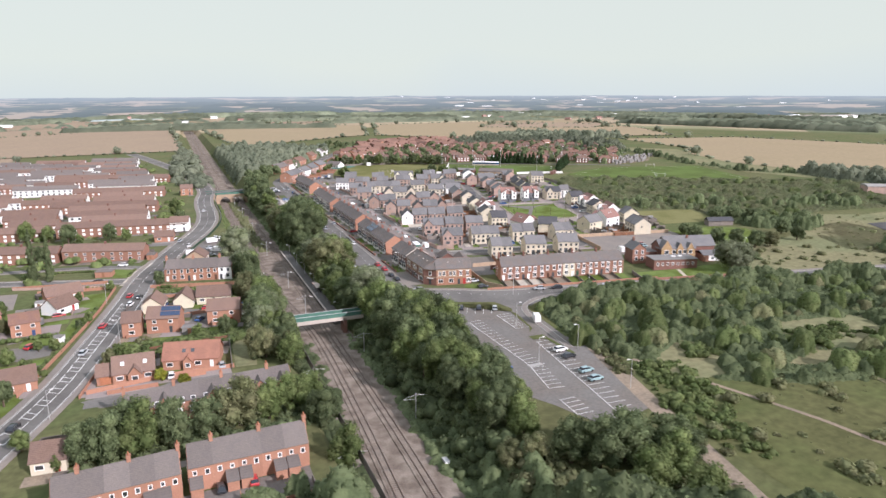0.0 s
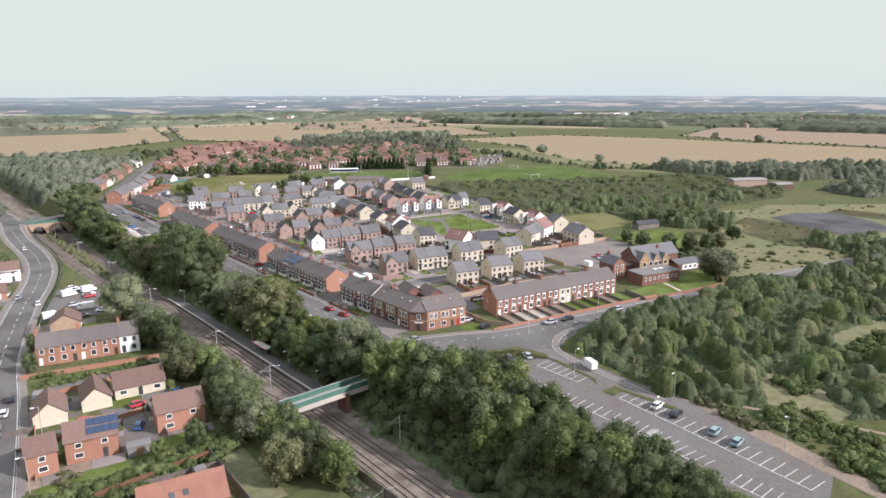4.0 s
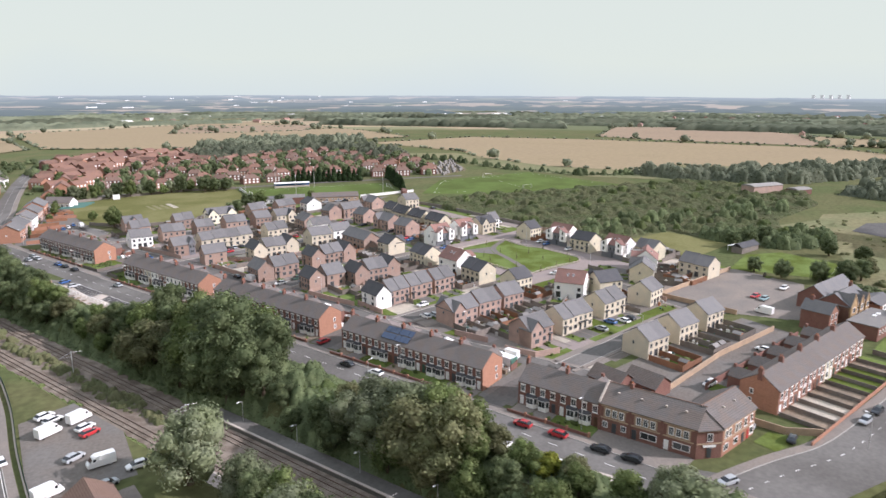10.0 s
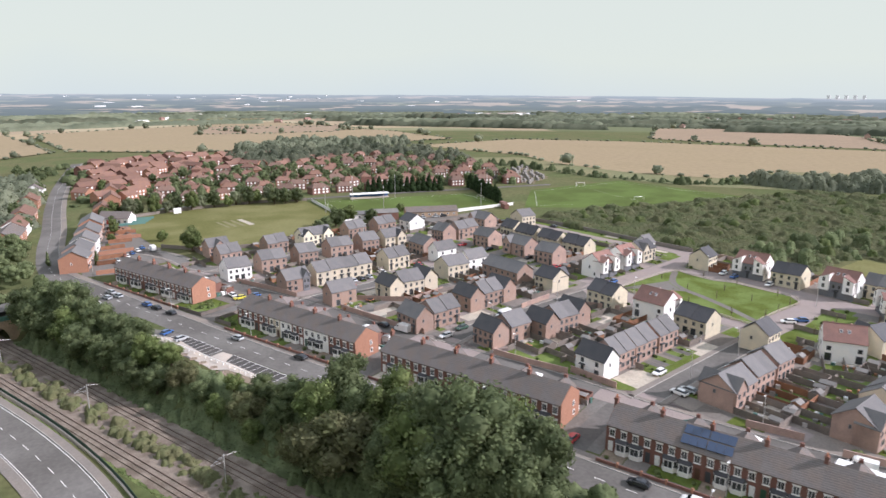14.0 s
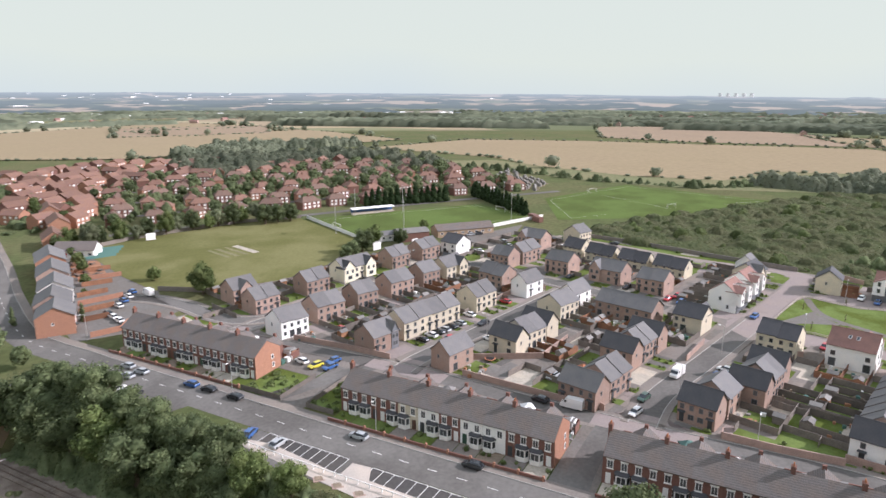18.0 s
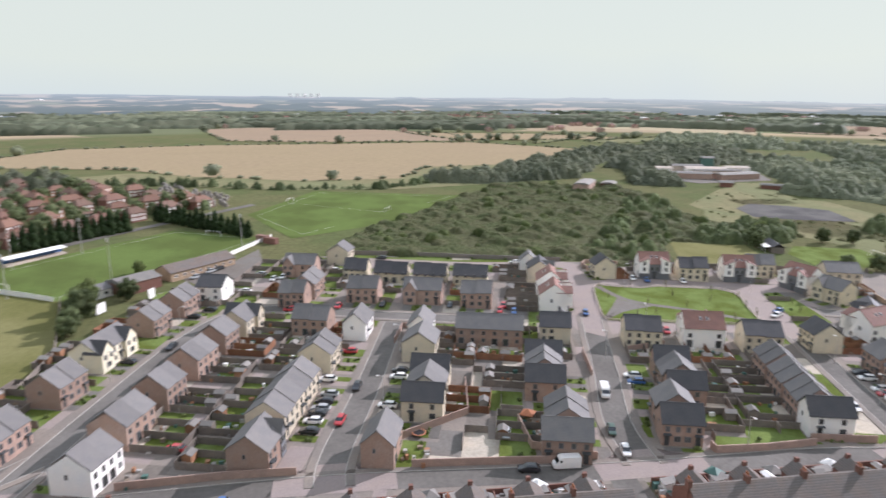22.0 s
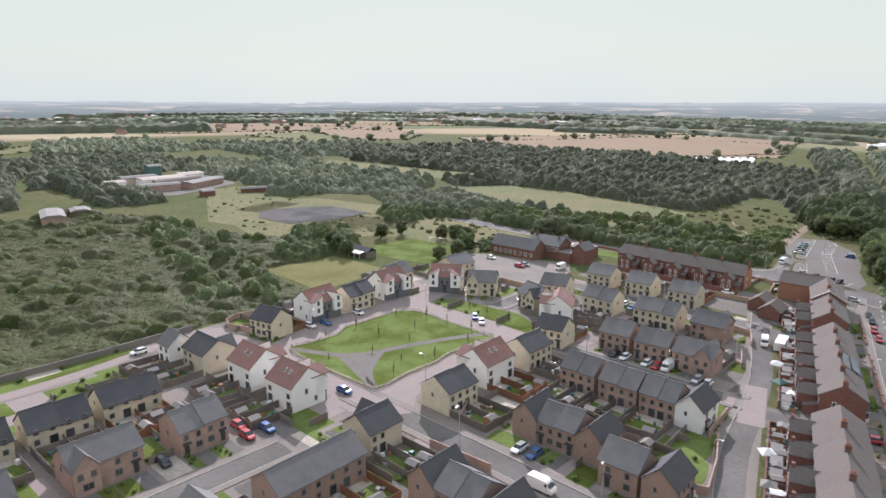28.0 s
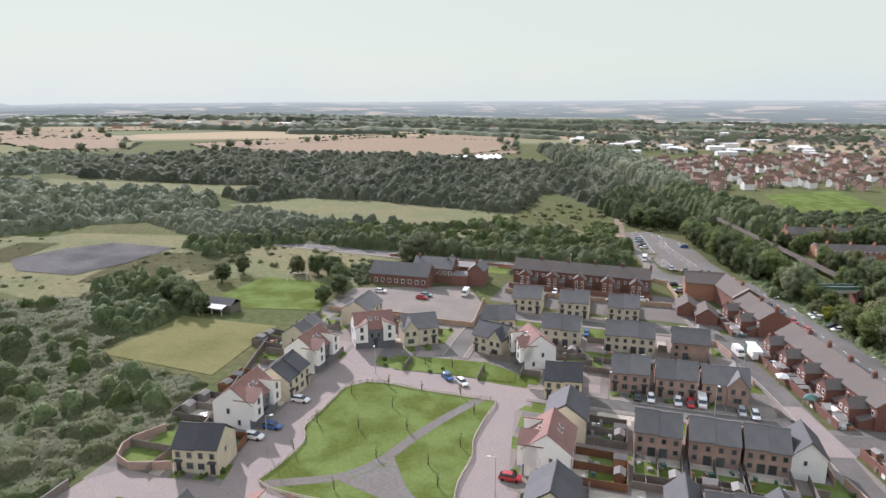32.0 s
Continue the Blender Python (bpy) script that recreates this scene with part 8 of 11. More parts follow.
RL = "row of orange brick houses with brown roofs"
WL = "row of white rendered houses with brown roofs"
rw = random.Random(9)
for x0, y0, x1, y1 in ((-80, 345, -48, 335.5), (-46, 334, -12.5, 323.5), (-108, 338, -82, 334), (-56, 391.5, 6.8, 382), (-110, 399.5, -60, 392.3), (-69, 469, -8, 456), (-63, 531, -4, 522), (-86, 626, 0, 600)):
    row(x0, y0, x1, y1, 8, BRICK_MID, TILE_WARM, RL, y0 == 334)
for k in range(20):
    y = 401 + k * 19
    x1 = -9 - rw.uniform(0, 9) - max(0, y - 560) * 0.09
    for j in range(4):
        x0 = x1 - rw.uniform(24, 48)
        if not (j < 2 and (446 < y < 474 or 512 < y < 538 or 594 < y < 628)):
            w = rw.random()
            pale = w < (0.92 if y > 540 else 0.7 if y > 450 else 0.3)
            row(x0, y + (x1 - x0) * 0.16 + (0 - x1) * 0.16, x1, y + (0 - x1) * 0.16, 7.6, WHITE if pale else BRICK_MID, SLATE_WARM if y > 520 and w < 0.6 else TILE_WARM, WL if pale else RL, False)
        x1 = x0 - rw.uniform(5, 12)
for m, sh in PLOTS.values():
    single("garden_plots", sh.mesh("garden_plots", m), pose(0, 0, 0), "small gardens, drives and yards of western houses", "garden", kind="structure")
single("garden_fences", PLOT_FENCES.mesh("garden_fences", FENCE_GREY), pose(0, 0, 0), "weathered garden fences between plots", "fence", kind="stuff")
single("garden_huts", HUTS.mesh("garden_huts", FELT), pose(0, 0, 0), "small sheds and greenhouses in gardens", "shed", kind="stuff")

# allotments beside the far pitch
allot, beds = Shape(), Shape()
for x, y in spots([(474, 561), (414, 509), (379, 502), (378, 542)], 70, 93, 5):
    z, q = gz(x, y), rw.uniform(0.8, 1.5)
    allot.prism([(y - 1, z - 0.5), (y + 1, z - 0.5), (y + 1, z + 1.8), (y, z + 2.4), (y - 1, z + 1.8)], x - q, x + q)
    beds.box(x + 2.5, x + 5, y - 2, y + 2, z - 0.3, z + 0.25)
single("allotment_sheds", allot.mesh("allotment_sheds", FELT), pose(0, 0, 0), "pale sheds and greenhouses on allotments", "shed", kind="stuff")
single("allotment_beds", beds.mesh("allotment_beds", EARTH), pose(0, 0, 0), "dug brown allotment beds", "garden bed", kind="stuff")
# ---- the older brick estate to the north-east ----
semi = None
EPOLY = [(182, 650), (250, 600), (338, 538), (374, 503), (462, 600), (462, 695), (335, 708), (300, 760), (252, 745)]
rs = random.Random(21)
protos = []
for wm, rf in ((BRICK, TILE_ORANGE), (BRICK_RED, TILE_WARM), (BRICK_RED, TILE_ORANGE)):
    protos.append(plain_house(0, -1000, 13, 7.8, 0, 4.9, 7.6, wm, rf, "orange brick semi-detached house with red hipped roof", hip=3.4, n=0, group="brick semis"))
    s = Shape()
    for cx in (-4.6, -1.7, 1.7, 4.6):
        for sg in (-1, 1):
            s.box(cx - 0.75, cx + 0.75, sg * 3.9 - 0.06, sg * 3.9 + 0.06, 2.9, 4.2).box(cx - 0.75, cx + 0.75, sg * 3.9 - 0.06, sg * 3.9 + 0.06, 0.8, 2.2)
    part("glazing", s.mesh("glazing", UPVC), protos[-1])["kind"] = "stuff"
    part("chimney", Shape().box(-0.4, 0.4, -0.7, 0.7, -1, 1.3).mesh("chimney", BRICK_RED), protos[-1], pose(0, 0, 7.4))
SEMIS = []
for i in range(-2, 14):
    for j in range(-2, 11):
        a = radians(-36)
        u, v = i * 19.5 + (j % 2) * 6, j * 21.0
        x, y = 190 + u * math.cos(a) - v * math.sin(a) + rs.uniform(-2, 2), 655 + u * math.sin(a) + v * math.cos(a) + rs.uniform(-2, 2)
        if not inside(x, y, EPOLY):
            continue
        SEMIS.append((x, y))
        copy_thing(protos[rs.randrange(3)], pose(x, y, gz(x, y), 0, 0, -36 + rs.choice((0, 0, 0, 90, 20, -14)) + (180 if j % 2 else 0)) @ Matrix.Diagonal((rs.uniform(0.68, 1.0), 0.95, rs.uniform(0.86, 1.0), 1)))
green = Leaves(95)
for x, y in spots(EPOLY, 230, 95, 7):
    if min(math.hypot(x - u, y - v) for u, v in SEMIS) > 7.2:
        h = rs.uniform(4, 11)
        green.tree(x, y, gz(x, y) - 0.3, h, h * rs.uniform(0.36, 0.46), 6, 24, 0.5, 0.1)
single("woodland", green.mesh("woodland", LEAF_DARK), pose(0, 0, 0), "dark garden trees between brick semi-detached houses", "woodland", kind="stuff")
for p in protos:
    for o in (*p.children_recursive, p):
        bpy.data.objects.remove(o)
def far_town(name, places, wall, roof, label, panes=False, size=1.0):
    """Small far houses, walls and roofs, too many to count."""
    w_, r_, g_ = Shape(), Shape(), Shape()
    for x, y in places:
        z, L, d, ang = gz(x, y), rs.uniform(4.5, 9) * size, rs.uniform(3.4, 4.4) * size ** 0.5, rs.choice((0.35, 0.35, 1.9, 0.1))
        c, q = math.cos(ang), math.sin(ang)
        put = lambda u, v, h: (x + u * c - v * q, y + u * q + v * c, z + h)
        w_.add([put(u, v, h) for h in (-1, 4.9) for u, v in ((-L, -d), (L, -d), (L, d), (-L, d))] + [put(-L, 0, 7.3), put(L, 0, 7.3)], [(0, 1, 5, 4), (1, 2, 6, 9, 5), (2, 3, 7, 6), (3, 0, 4, 8, 7)])
        r_.add([put(u, v, h) for u in (-L - 0.2, L + 0.2) for v, h in ((-d - 0.3, 4.8), (0, 7.5), (d + 0.3, 4.8))], [(0, 3, 4, 1), (1, 4, 5, 2)])
        for k in range(int(L / 1.7)) if panes else ():
            for v in (-d - 0.05, d + 0.05):
                for h in (0.9, 3.0):
                    u = -L + 1.6 + k * 3.2
                    g_.add([put(u - 0.7, v, h), put(u + 0.7, v, h), put(u + 0.7, v, h + 1.25), put(u - 0.7, v, h + 1.25)], [(0, 1, 2, 3)])
    if panes:
        single("far_windows", g_.mesh("far_windows", UPVC), pose(0, 0, 0), "white framed windows of distant houses", "window", kind="stuff")
    single(name, w_.mesh(name, wall), pose(0, 0, 0), label, "house", kind="stuff")
    single("far_roofs", r_.mesh("far_roofs", roof), pose(0, 0, 0), "distant brown tiled roofs", "roof", kind="stuff")


def scatter(n, x0, x1, y0, y1):
    return [(rs.uniform(x0, x1), rs.uniform(y0, y1)) for _ in range(n)]


SOUTH_TOWN = [(20, -150), (10, -60), (-96, -95), (-260, -60), (-420, -250), (-330, -420), (-82, -345), (10, -260)]
north = spots([(150, 712), (180, 668), (250, 750), (300, 765), (335, 712), (462, 700), (400, 790), (330, 865), (225, 860)], 110, 92, 14)
north = [p for p in north if all(math.hypot(p[0] - a, p[1] - b) > 14 for a, b in NORTH_ROAD)]
far_town("far_houses", north[::2], BRICK, TILE_ORANGE, "brick houses with brown roofs beyond the estate", True)
far_town("far_houses", north[1::2], BRICK_RED, TILE_ORANGE, "red brick houses beyond the estate", True)
town = spots(SOUTH_TOWN, 230, 91, 13)
far_town("far_houses", town[::3], WHITE, TILE_ORANGE, "distant white and pink houses with orange roofs", True, 0.6)
far_town("far_houses", town[1::3] + town[2::3], BRICK_PINK, TILE_ORANGE, "distant pink brick houses with brown roofs", True, 0.6)
ring = [(150 + r0 * math.cos(a), 350 + r0 * math.sin(a)) for a, r0 in [(rs.uniform(0, 6.28), rs.uniform(1250, 1850)) for _ in range(120)]] + [(1500 + rs.gauss(0, 200), 100 + rs.gauss(0, 300)) for _ in range(220)]
far_town("far_houses", ring, BRICK_PINK, TILE_RED, "distant brick houses among the woods")
far_town("far_houses", scatter(190, -700, -60, -1300, -420), CREAM, TILE_BROWN, "distant pale houses of the southern town")
ft = Shape()
for k in range(130):
    a, r0 = rs.uniform(0, 6.28), rs.uniform(1250, 1850)
    x, y = (150 + r0 * math.cos(a), 350 + r0 * math.sin(a)) if k > 24 else (rs.uniform(-320, 0), rs.uniform(-800, -390))
    z, w, d = gz(x, y), rs.uniform(5, 15), rs.uniform(4, 8)
    ft.box(x - w, x + w, y - d, y + d, z - 1, z + rs.uniform(3, 6)).prism([(y - d - 0.4, z + 5), (y + d + 0.4, z + 5), (y, z + 6.5)], x - w, x + w)
single("far_sheds", ft.mesh("far_sheds", WHITE), pose(0, 0, 0), "distant white industrial sheds", "industrial shed", kind="stuff")
ft = Shape()
for i in range(9):
    x, y = 200 - i * 7.6, -250 - i * 6
    ft.prism([(x - 3.4, gz(x, y) - 1), (x + 3.4, gz(x, y) - 1), (x + 3.4, gz(x, y) + 0.8), (x, gz(x, y) + 2.2), (x - 3.4, gz(x, y) + 0.8)], y - 44, y + 24, "y")
single("polytunnels", ft.mesh("polytunnels", WHITE), pose(0, 0, 0), "row of long white polytunnels beside a field", "polytunnel", kind="stuff")
rh2 = random.Random(3)
hills = Shape()
RINGS, SECTORS = (1880, 2100, 2350, 2650, 3000, 3450, 4000, 4600), 240
SKYLINE = [(-60, -0.5), (0, -0.12), (25, 0.0), (60, -0.04), (85, -0.26), (110, -0.34), (140, -0.76), (180, -0.72), (210, -0.64), (300, -0.5)]     # bearing and height of the skyline, degrees


def skyline(bearing):
    for (a, p), (b, q) in zip(SKYLINE, SKYLINE[1:]):
        if a <= bearing <= b:
            return p + (q - p) * (bearing - a) / (b - a)
    return -0.5


def land(a, r0):
    """Height of the far country at a bearing in radians and a distance."""
    x, y, f = 20 + r0 * math.sin(a), 300 + r0 * math.cos(a), (r0 - RINGS[0]) / (RINGS[-1] - RINGS[0])
    top = 73.6 + RINGS[-1] * math.tan(radians(skyline((math.degrees(a) + 60) % 360 - 60)))
    return gz(x, y) * (1 - f) + (top - 4) * f


for k in range(SECTORS):
    a = k / SECTORS * 2 * math.pi
    for n, r0 in enumerate(RINGS):
        swell = (math.sin(a * 9 + n * 2.1) + math.sin(a * 23 + n * 4.3) * 0.7 + rh2.uniform(-0.6, 0.6)) * r0 * 0.00035
        hills.v.append((20 + r0 * math.sin(a), 300 + r0 * math.cos(a), land(a, r0) + (swell + r0 * 0.001 if n else -1.5)))
K = len(RINGS)
hills.f = [(k * K + n, k * K + n + 1, (k + 1) % SECTORS * K + n + 1, (k + 1) % SECTORS * K + n) for k in range(SECTORS) for n in range(K - 1)]
single("backdrop", hills.mesh("backdrop", HILLS), pose(0, 0, 0), "pale blue-grey country and low hills reaching the horizon, haze in their glowing colour", "hills", kind="structure")
# woods and hedgerows far off, low dark bands with uneven tops
bands = Shape()
for r0 in (1960, 2080, 2200, 2340, 2480, 2640, 2820, 3000, 3200, 3450, 3700, 4000, 4300):
    a = rh2.uniform(0, 0.1)
    while a < 2 * math.pi:
        n, hh, step = rh2.randint(3, 16), rh2.uniform(4.0, 11.0) * (1.0 if rh2.random() < 0.5 else 0.6), rh2.uniform(18, 30) / r0
        for i in range(n + 1):
            q = hh * rh2.uniform(0.6, 1.1) * min(1.0, (i + 0.3) / 1.6, (n - i + 0.3) / 1.6)
            x, y, z = 20 + r0 * math.sin(a + i * step), 300 + r0 * math.cos(a + i * step), land(a + i * step, r0) + r0 * 0.0012
            o, d = (x - 20) / r0 * 14, (y - 300) / r0 * 14
            k = len(bands.v)
            bands.v += [(x, y, z - 6), (x, y, z + q * 0.7), (x + o * 0.5, y + d * 0.5, z + q), (x + o, y + d, z + q * 0.8), (x + o, y + d, z - 6)]
            if i:
                bands.f += [(k - 5 + e, k + e, k + 1 + e, k - 4 + e) for e in range(4)]
        a += (n + rh2.uniform(1, 14)) * step
single("far_hedgerows", bands.mesh("far_hedgerows", HILL_WOODS), pose(0, 0, 0), "far woods and hedgerows below the horizon, haze in their glowing colour", "backdrop", kind="structure")
TOWER = material("far_pale_concrete", (0.62, 0.64, 0.66), 0.9, vary=0.04, bump=0.0)
for i in range(5):
    s = Shape()
    prof = ((0, 46), (25, 36), (70, 26), (100, 27), (114, 30))
    for (z0, r0), (z1, r1) in zip(prof, prof[1:]):
        s.tube((0, 0, z0), (0, 0, z1), r0, r1, 14)
    b = radians(84.1 + i * 0.56)
    single("cooling_tower", s.mesh("cooling_tower", TOWER), pose(-30 + 4450 * math.sin(b), 330 + 4450 * math.cos(b), 34) @ Matrix.Scale(0.35, 4), "pale concrete cooling tower on the horizon", "cooling tower", "power station")
ft = Shape()
for k in range(34):
    b, r0 = radians(rs.gauss(38, 10)), rs.uniform(2500, 4300)
    x, y, w, d, z = 20 + r0 * math.sin(b), 300 + r0 * math.cos(b), rs.uniform(6, 24), rs.uniform(6, 12), land(b, r0)
    ft.box(x - w, x + w, y - d, y + d, z - 10, z + r0 * 0.001 + rs.uniform(1.5, 4))
single("far_sheds", ft.mesh("far_sheds", TOWER), pose(0, 0, 0), "distant pale industrial sheds near the horizon", "industrial shed", kind="stuff")

# ---- school, club and other buildings ----
sch = thing("school", 190, 217, gz(190, 217), -15, "old brick school with gabled wings and grey roofs", "building")
part("hall", gable_walls(22, 9, 4.5, 8.0, BRICK_RED), sch, pose(14, 6, 0))
part("hall_roof", gable_roof(22, 9, 4.5, 8.0, SLATE), sch, pose(14, 6, 0))
part("wall", gable_walls(15, 9, 5.6, 8.6, BRICK_RED), sch, pose(4, -2.6, 0))
part("roof", gable_roof(15, 9, 5.6, 8.6, SLATE), sch, pose(4, -2.6, 0))
part("front_wall", Shape().box(-3.4, 11.4, -7.25, -7.0, -1, 5.5).mesh("front_wall", BRICK_OCHRE), sch, label="ochre brick front")
part("stone_band", Shape().box(-3.5, 11.5, -7.36, -7.2, 2.9, 3.15).box(-3.5, 11.5, -7.36, -7.2, 5.2, 5.5).mesh("stone_band", BRICK_BUFF), sch)
for gx, gw, top in ((-1.2, 2.3, 8.8), (4.6, 1.3, 7.6), (9.2, 1.3, 7.6)):      # one tall gable and two small ones over the front
    part("gable", Shape().prism([(-gw, -1), (gw, -1), (gw, 5.4), (0, top), (-gw, 5.4)], -7.6, -3, "y").mesh("gable", BRICK_OCHRE), sch, pose(gx, 0, 0))
    g = Shape()
    for q in (-1, 1):
        g.prism([(0, top + 0.04), (q * (gw + 0.15), 5.25), (q * (gw + 0.15), 5.42), (0, top + 0.24)], -7.5, -1.5, "y")
    part("gable_roof", g.mesh("gable_roof", SLATE), sch, pose(gx, 0, 0))
    part("coping", Shape().prism([(-gw - 0.2, 5.2), (0, top + 0.1), (gw + 0.2, 5.2), (gw + 0.2, 5.6), (0, top + 0.5), (-gw - 0.2, 5.6)], -7.75, -7.5, "y").mesh("coping", BRICK_BUFF), sch, pose(gx, 0, 0))
    for z in (3.4, 0.8):
        window(sch, gx, -7.6, z, 2.0 if gw > 2 else 1.7, 1.7, "f")
for gx in (2.2, 6.9):
    for z in (3.4, 0.8):
        window(sch, gx, -7.25, z, 1.7, 1.7, "f")
part("lodge_wall", gable_walls(8, 5.8, 5.6, 8.0, BRICK_RED), sch, pose(-12.5, -2.4, 0, 0, 0, 90))
part("lodge_roof", gable_roof(8, 5.8, 5.6, 8.0, SLATE), sch, pose(-12.5, -2.4, 0, 0, 0, 90))
part("lodge_front", Shape().prism([(-2.8, -1), (2.8, -1), (2.8, 5.5), (0, 7.8), (-2.8, 5.5)], -6.46, -6.3, "y").mesh("lodge_front", BRICK_MID), sch, pose(-12.5, 0, 0))
for gx in (-13.8, -11.2):
    for z in (3.5, 0.9):
        window(sch, gx, -6.46, z, 1.2, 1.8, "f", lintel=STONE_DRESS)
part("link", Shape().box(-9.6, -3.4, -3.5, 3, -1, 3.6).mesh("link", BRICK_RED), sch)
part("link_roof", Shape().box(-9.6, -3.4, -3.7, 3.2, 3.6, 3.8).mesh("link_roof", FELT), sch)
part("flat_wing", Shape().box(-9, 9, -4, 4, -1, 3.6).mesh("flat_wing", BRICK_RED), sch, pose(-2, -13.5, 0))
part("flat_roof", Shape().box(-9.3, 9.3, -4.3, 4.3, 3.6, 3.85).mesh("flat_roof", FELT), sch, pose(-2, -13.5, 0))
part("annexe", Shape().box(-6, 6, -3.6, 3.6, -1, 3.0).mesh("annexe", BRICK_MID), sch, pose(20, -6, 0))
part("annexe_front", Shape().box(-3.6, 4.6, -3.68, -3.58, 0.6, 2.8).mesh("annexe_front", WHITE), sch, pose(20, -6, 0), "white panelled front")
for gx in (18, 20.5, 23):
    window(sch, gx, -9.68, 1.1, 1.5, 1.2, "f")
part("annexe_roof", gable_roof(12, 7.2, 3.0, 4.2, SLATE), sch, pose(20, -6, 0))
for i in range(8):
    window(sch, -9.5 + i * 2.1, -17.5, 1.3, 1.0, 1.3, "f")
    window(sch, -2.8 + i * 1.9, 1.9, 3.2, 1.1, 1.7, "b")
    window(sch, 4.6 + i * 2.6, 10.5, 1.4, 1.2, 1.6, "b")
chimney(sch, 10, -2, 8.2, BRICK_RED)
chimney(sch, -12.5, 0, 7.8, BRICK_RED)
part("skylight", Shape().box(-0.8, 0.8, -0.5, 0.5, 3.85, 4.1).box(2.0, 3.6, -0.5, 0.5, 3.85, 4.1).mesh("skylight", UPVC), sch, pose(-1, -13, 0), "white rooflights on the flat roof")
club = thing("clubhouse", 252, 492.5, gz(252, 492), -40, "long cream brick clubhouse with brown tiled roof", "building")
part("wall", gable_walls(28, 9, 2.9, 5.0, BRICK_BUFF), club)
part("roof", gable_roof(28, 9, 2.9, 5.0, TILE_BROWN), club)
for i in range(8):
    window(club, -12 + i * 3.4, -4.5, 1.0, 1.4, 1.0, "f")
hall = thing("social_club", 232, 508.5, gz(232, 508), -40, "flat-roofed red brick social club", "building")
part("wall", Shape().box(-7, 7, -5, 5, -1, 3.8).mesh("wall", BRICK_RED), hall)
part("roof", Shape().prism([(-5.3, 3.8), (5.3, 3.8), (0, 5.2)], -7.3, 7.3).mesh("roof", FELT), hall)
pav = thing("cricket_pavilion", 224, 519, gz(224, 519), -40, "white cricket pavilion with blue-grey roof", "building")
part("wall", Shape().box(-5, 5, -3, 3, -1, 2.8).mesh("wall", WHITE), pav)
part("roof", gable_roof(10, 6, 2.8, 4.0, SLATE), pav)
for i in range(3):
    window(pav, -3 + i * 3, -3, 0.9, 1.4, 1.2, "f")
# bowls hut
hut = thing("bowls_pavilion", 260.4, 256.2, gz(260, 256), -17, "dark timber pavilion with a white front canopy beside the bowling green", "building")
part("wall", Shape().box(-6.5, 6.5, -2.4, 2.4, -1, 2.5).mesh("wall", FENCE_GREY), hut)
part("roof", gable_roof(13, 4.8, 2.5, 3.9, SLATE_DARK), hut)
part("canopy", Shape().prism([(2.5, 2.5), (5.2, 2.0), (5.2, 2.12), (2.5, 2.62)], -5, 2.5).mesh("canopy", WHITE), hut, label="white sloping front canopy")
for u in (-4.8, -1.2, 2.3):
    part("post", cached("hutpost", lambda: Shape().box(-0.07, 0.07, -0.07, 0.07, -0.3, 2.05).mesh("post", UPVC)), hut, pose(u, 5.0, 0))
# shops along the northern road
SH = "two-storey shop building with grey roof"
for x, y, L, D, a, w in ((90, 545, 11, 10, 55, BRICK), (97, 557, 13, 10, 55, BRICK_PINK), (106, 570, 14, 10, 57, WHITE), (116, 587, 16, 10, 58, BRICK_PINK), (127, 606, 18, 10, 60, BRICK)):
    new_house(x, y, L, D, a - 180 + 180, wall=w, label=SH, group="shops", E=5.6, R=8.4, units=2, rear=False, split=False)
for x, y, L, D, a, w, ro in ((92, 612, 26, 11, 60, BRICK, TILE_BROWN), (104, 634, 22, 11, 60, WHITE, TILE_ORANGE), (118, 660, 24, 11, 62, BRICK, TILE_ORANGE), (150, 640, 16, 9, 60, BRICK, TILE_ORANGE), (170, 668, 18, 9, 62, BRICK, TILE_ORANGE), (186, 700, 18, 9, 62, BRICK, TILE_ORANGE), (140, 705, 22, 10, 62, BRICK, TILE_ORANGE), (160, 745, 22, 10, 62, WHITE, TILE_BROWN)):
    plain_house(x, y, L, D, a, 5.0, 8.0, w, ro, "brick house with brown roof along the northern road", n=3, group="northern houses")
# public house with a timber-framed front, its beer garden and yard
patch("pub_yard", [(86, 532), (98, 524), (112, 524), (128, 548), (137, 575), (152, 612), (140, 626), (118, 596), (100, 566)], 0.015, TARMAC_OLD, "worn yard behind the shops and public house", "yard")
patch("beer_garden", [(139, 613), (144, 602), (132, 580), (124.5, 590)], 0.06, SHED, "timber decked beer garden", "terrace")
plain_house(145.5, 617, 16, 8, -58, 3.2, 6.0, WHITE, SLATE_WARM, "black and white timber-framed public house", n=5, up=False, group="northern houses", name="public_house")
tb = Shape()
for q in range(26):
    u, v = rs.uniform(126, 142), rs.uniform(583, 610)
    if inside(u, v, [(139, 613), (144, 602), (132, 580), (124.5, 590)]):
        tb.box(u - 0.9, u + 0.9, v - 0.4, v + 0.4, gz(u, v) + 0.6, gz(u, v) + 0.72).box(u - 0.9, u + 0.9, v - 0.9, v - 0.6, gz(u, v) + 0.3, gz(u, v) + 0.4).box(u - 0.9, u + 0.9, v + 0.6, v + 0.9, gz(u, v) + 0.3, gz(u, v) + 0.4).box(u - 0.7, u - 0.5, v - 0.8, v + 0.8, gz(u, v), gz(u, v) + 0.6)
single("picnic_tables", tb.mesh("picnic_tables", FENCE_GREY), pose(0, 0, 0), "weathered picnic tables on the deck", "table", kind="stuff")
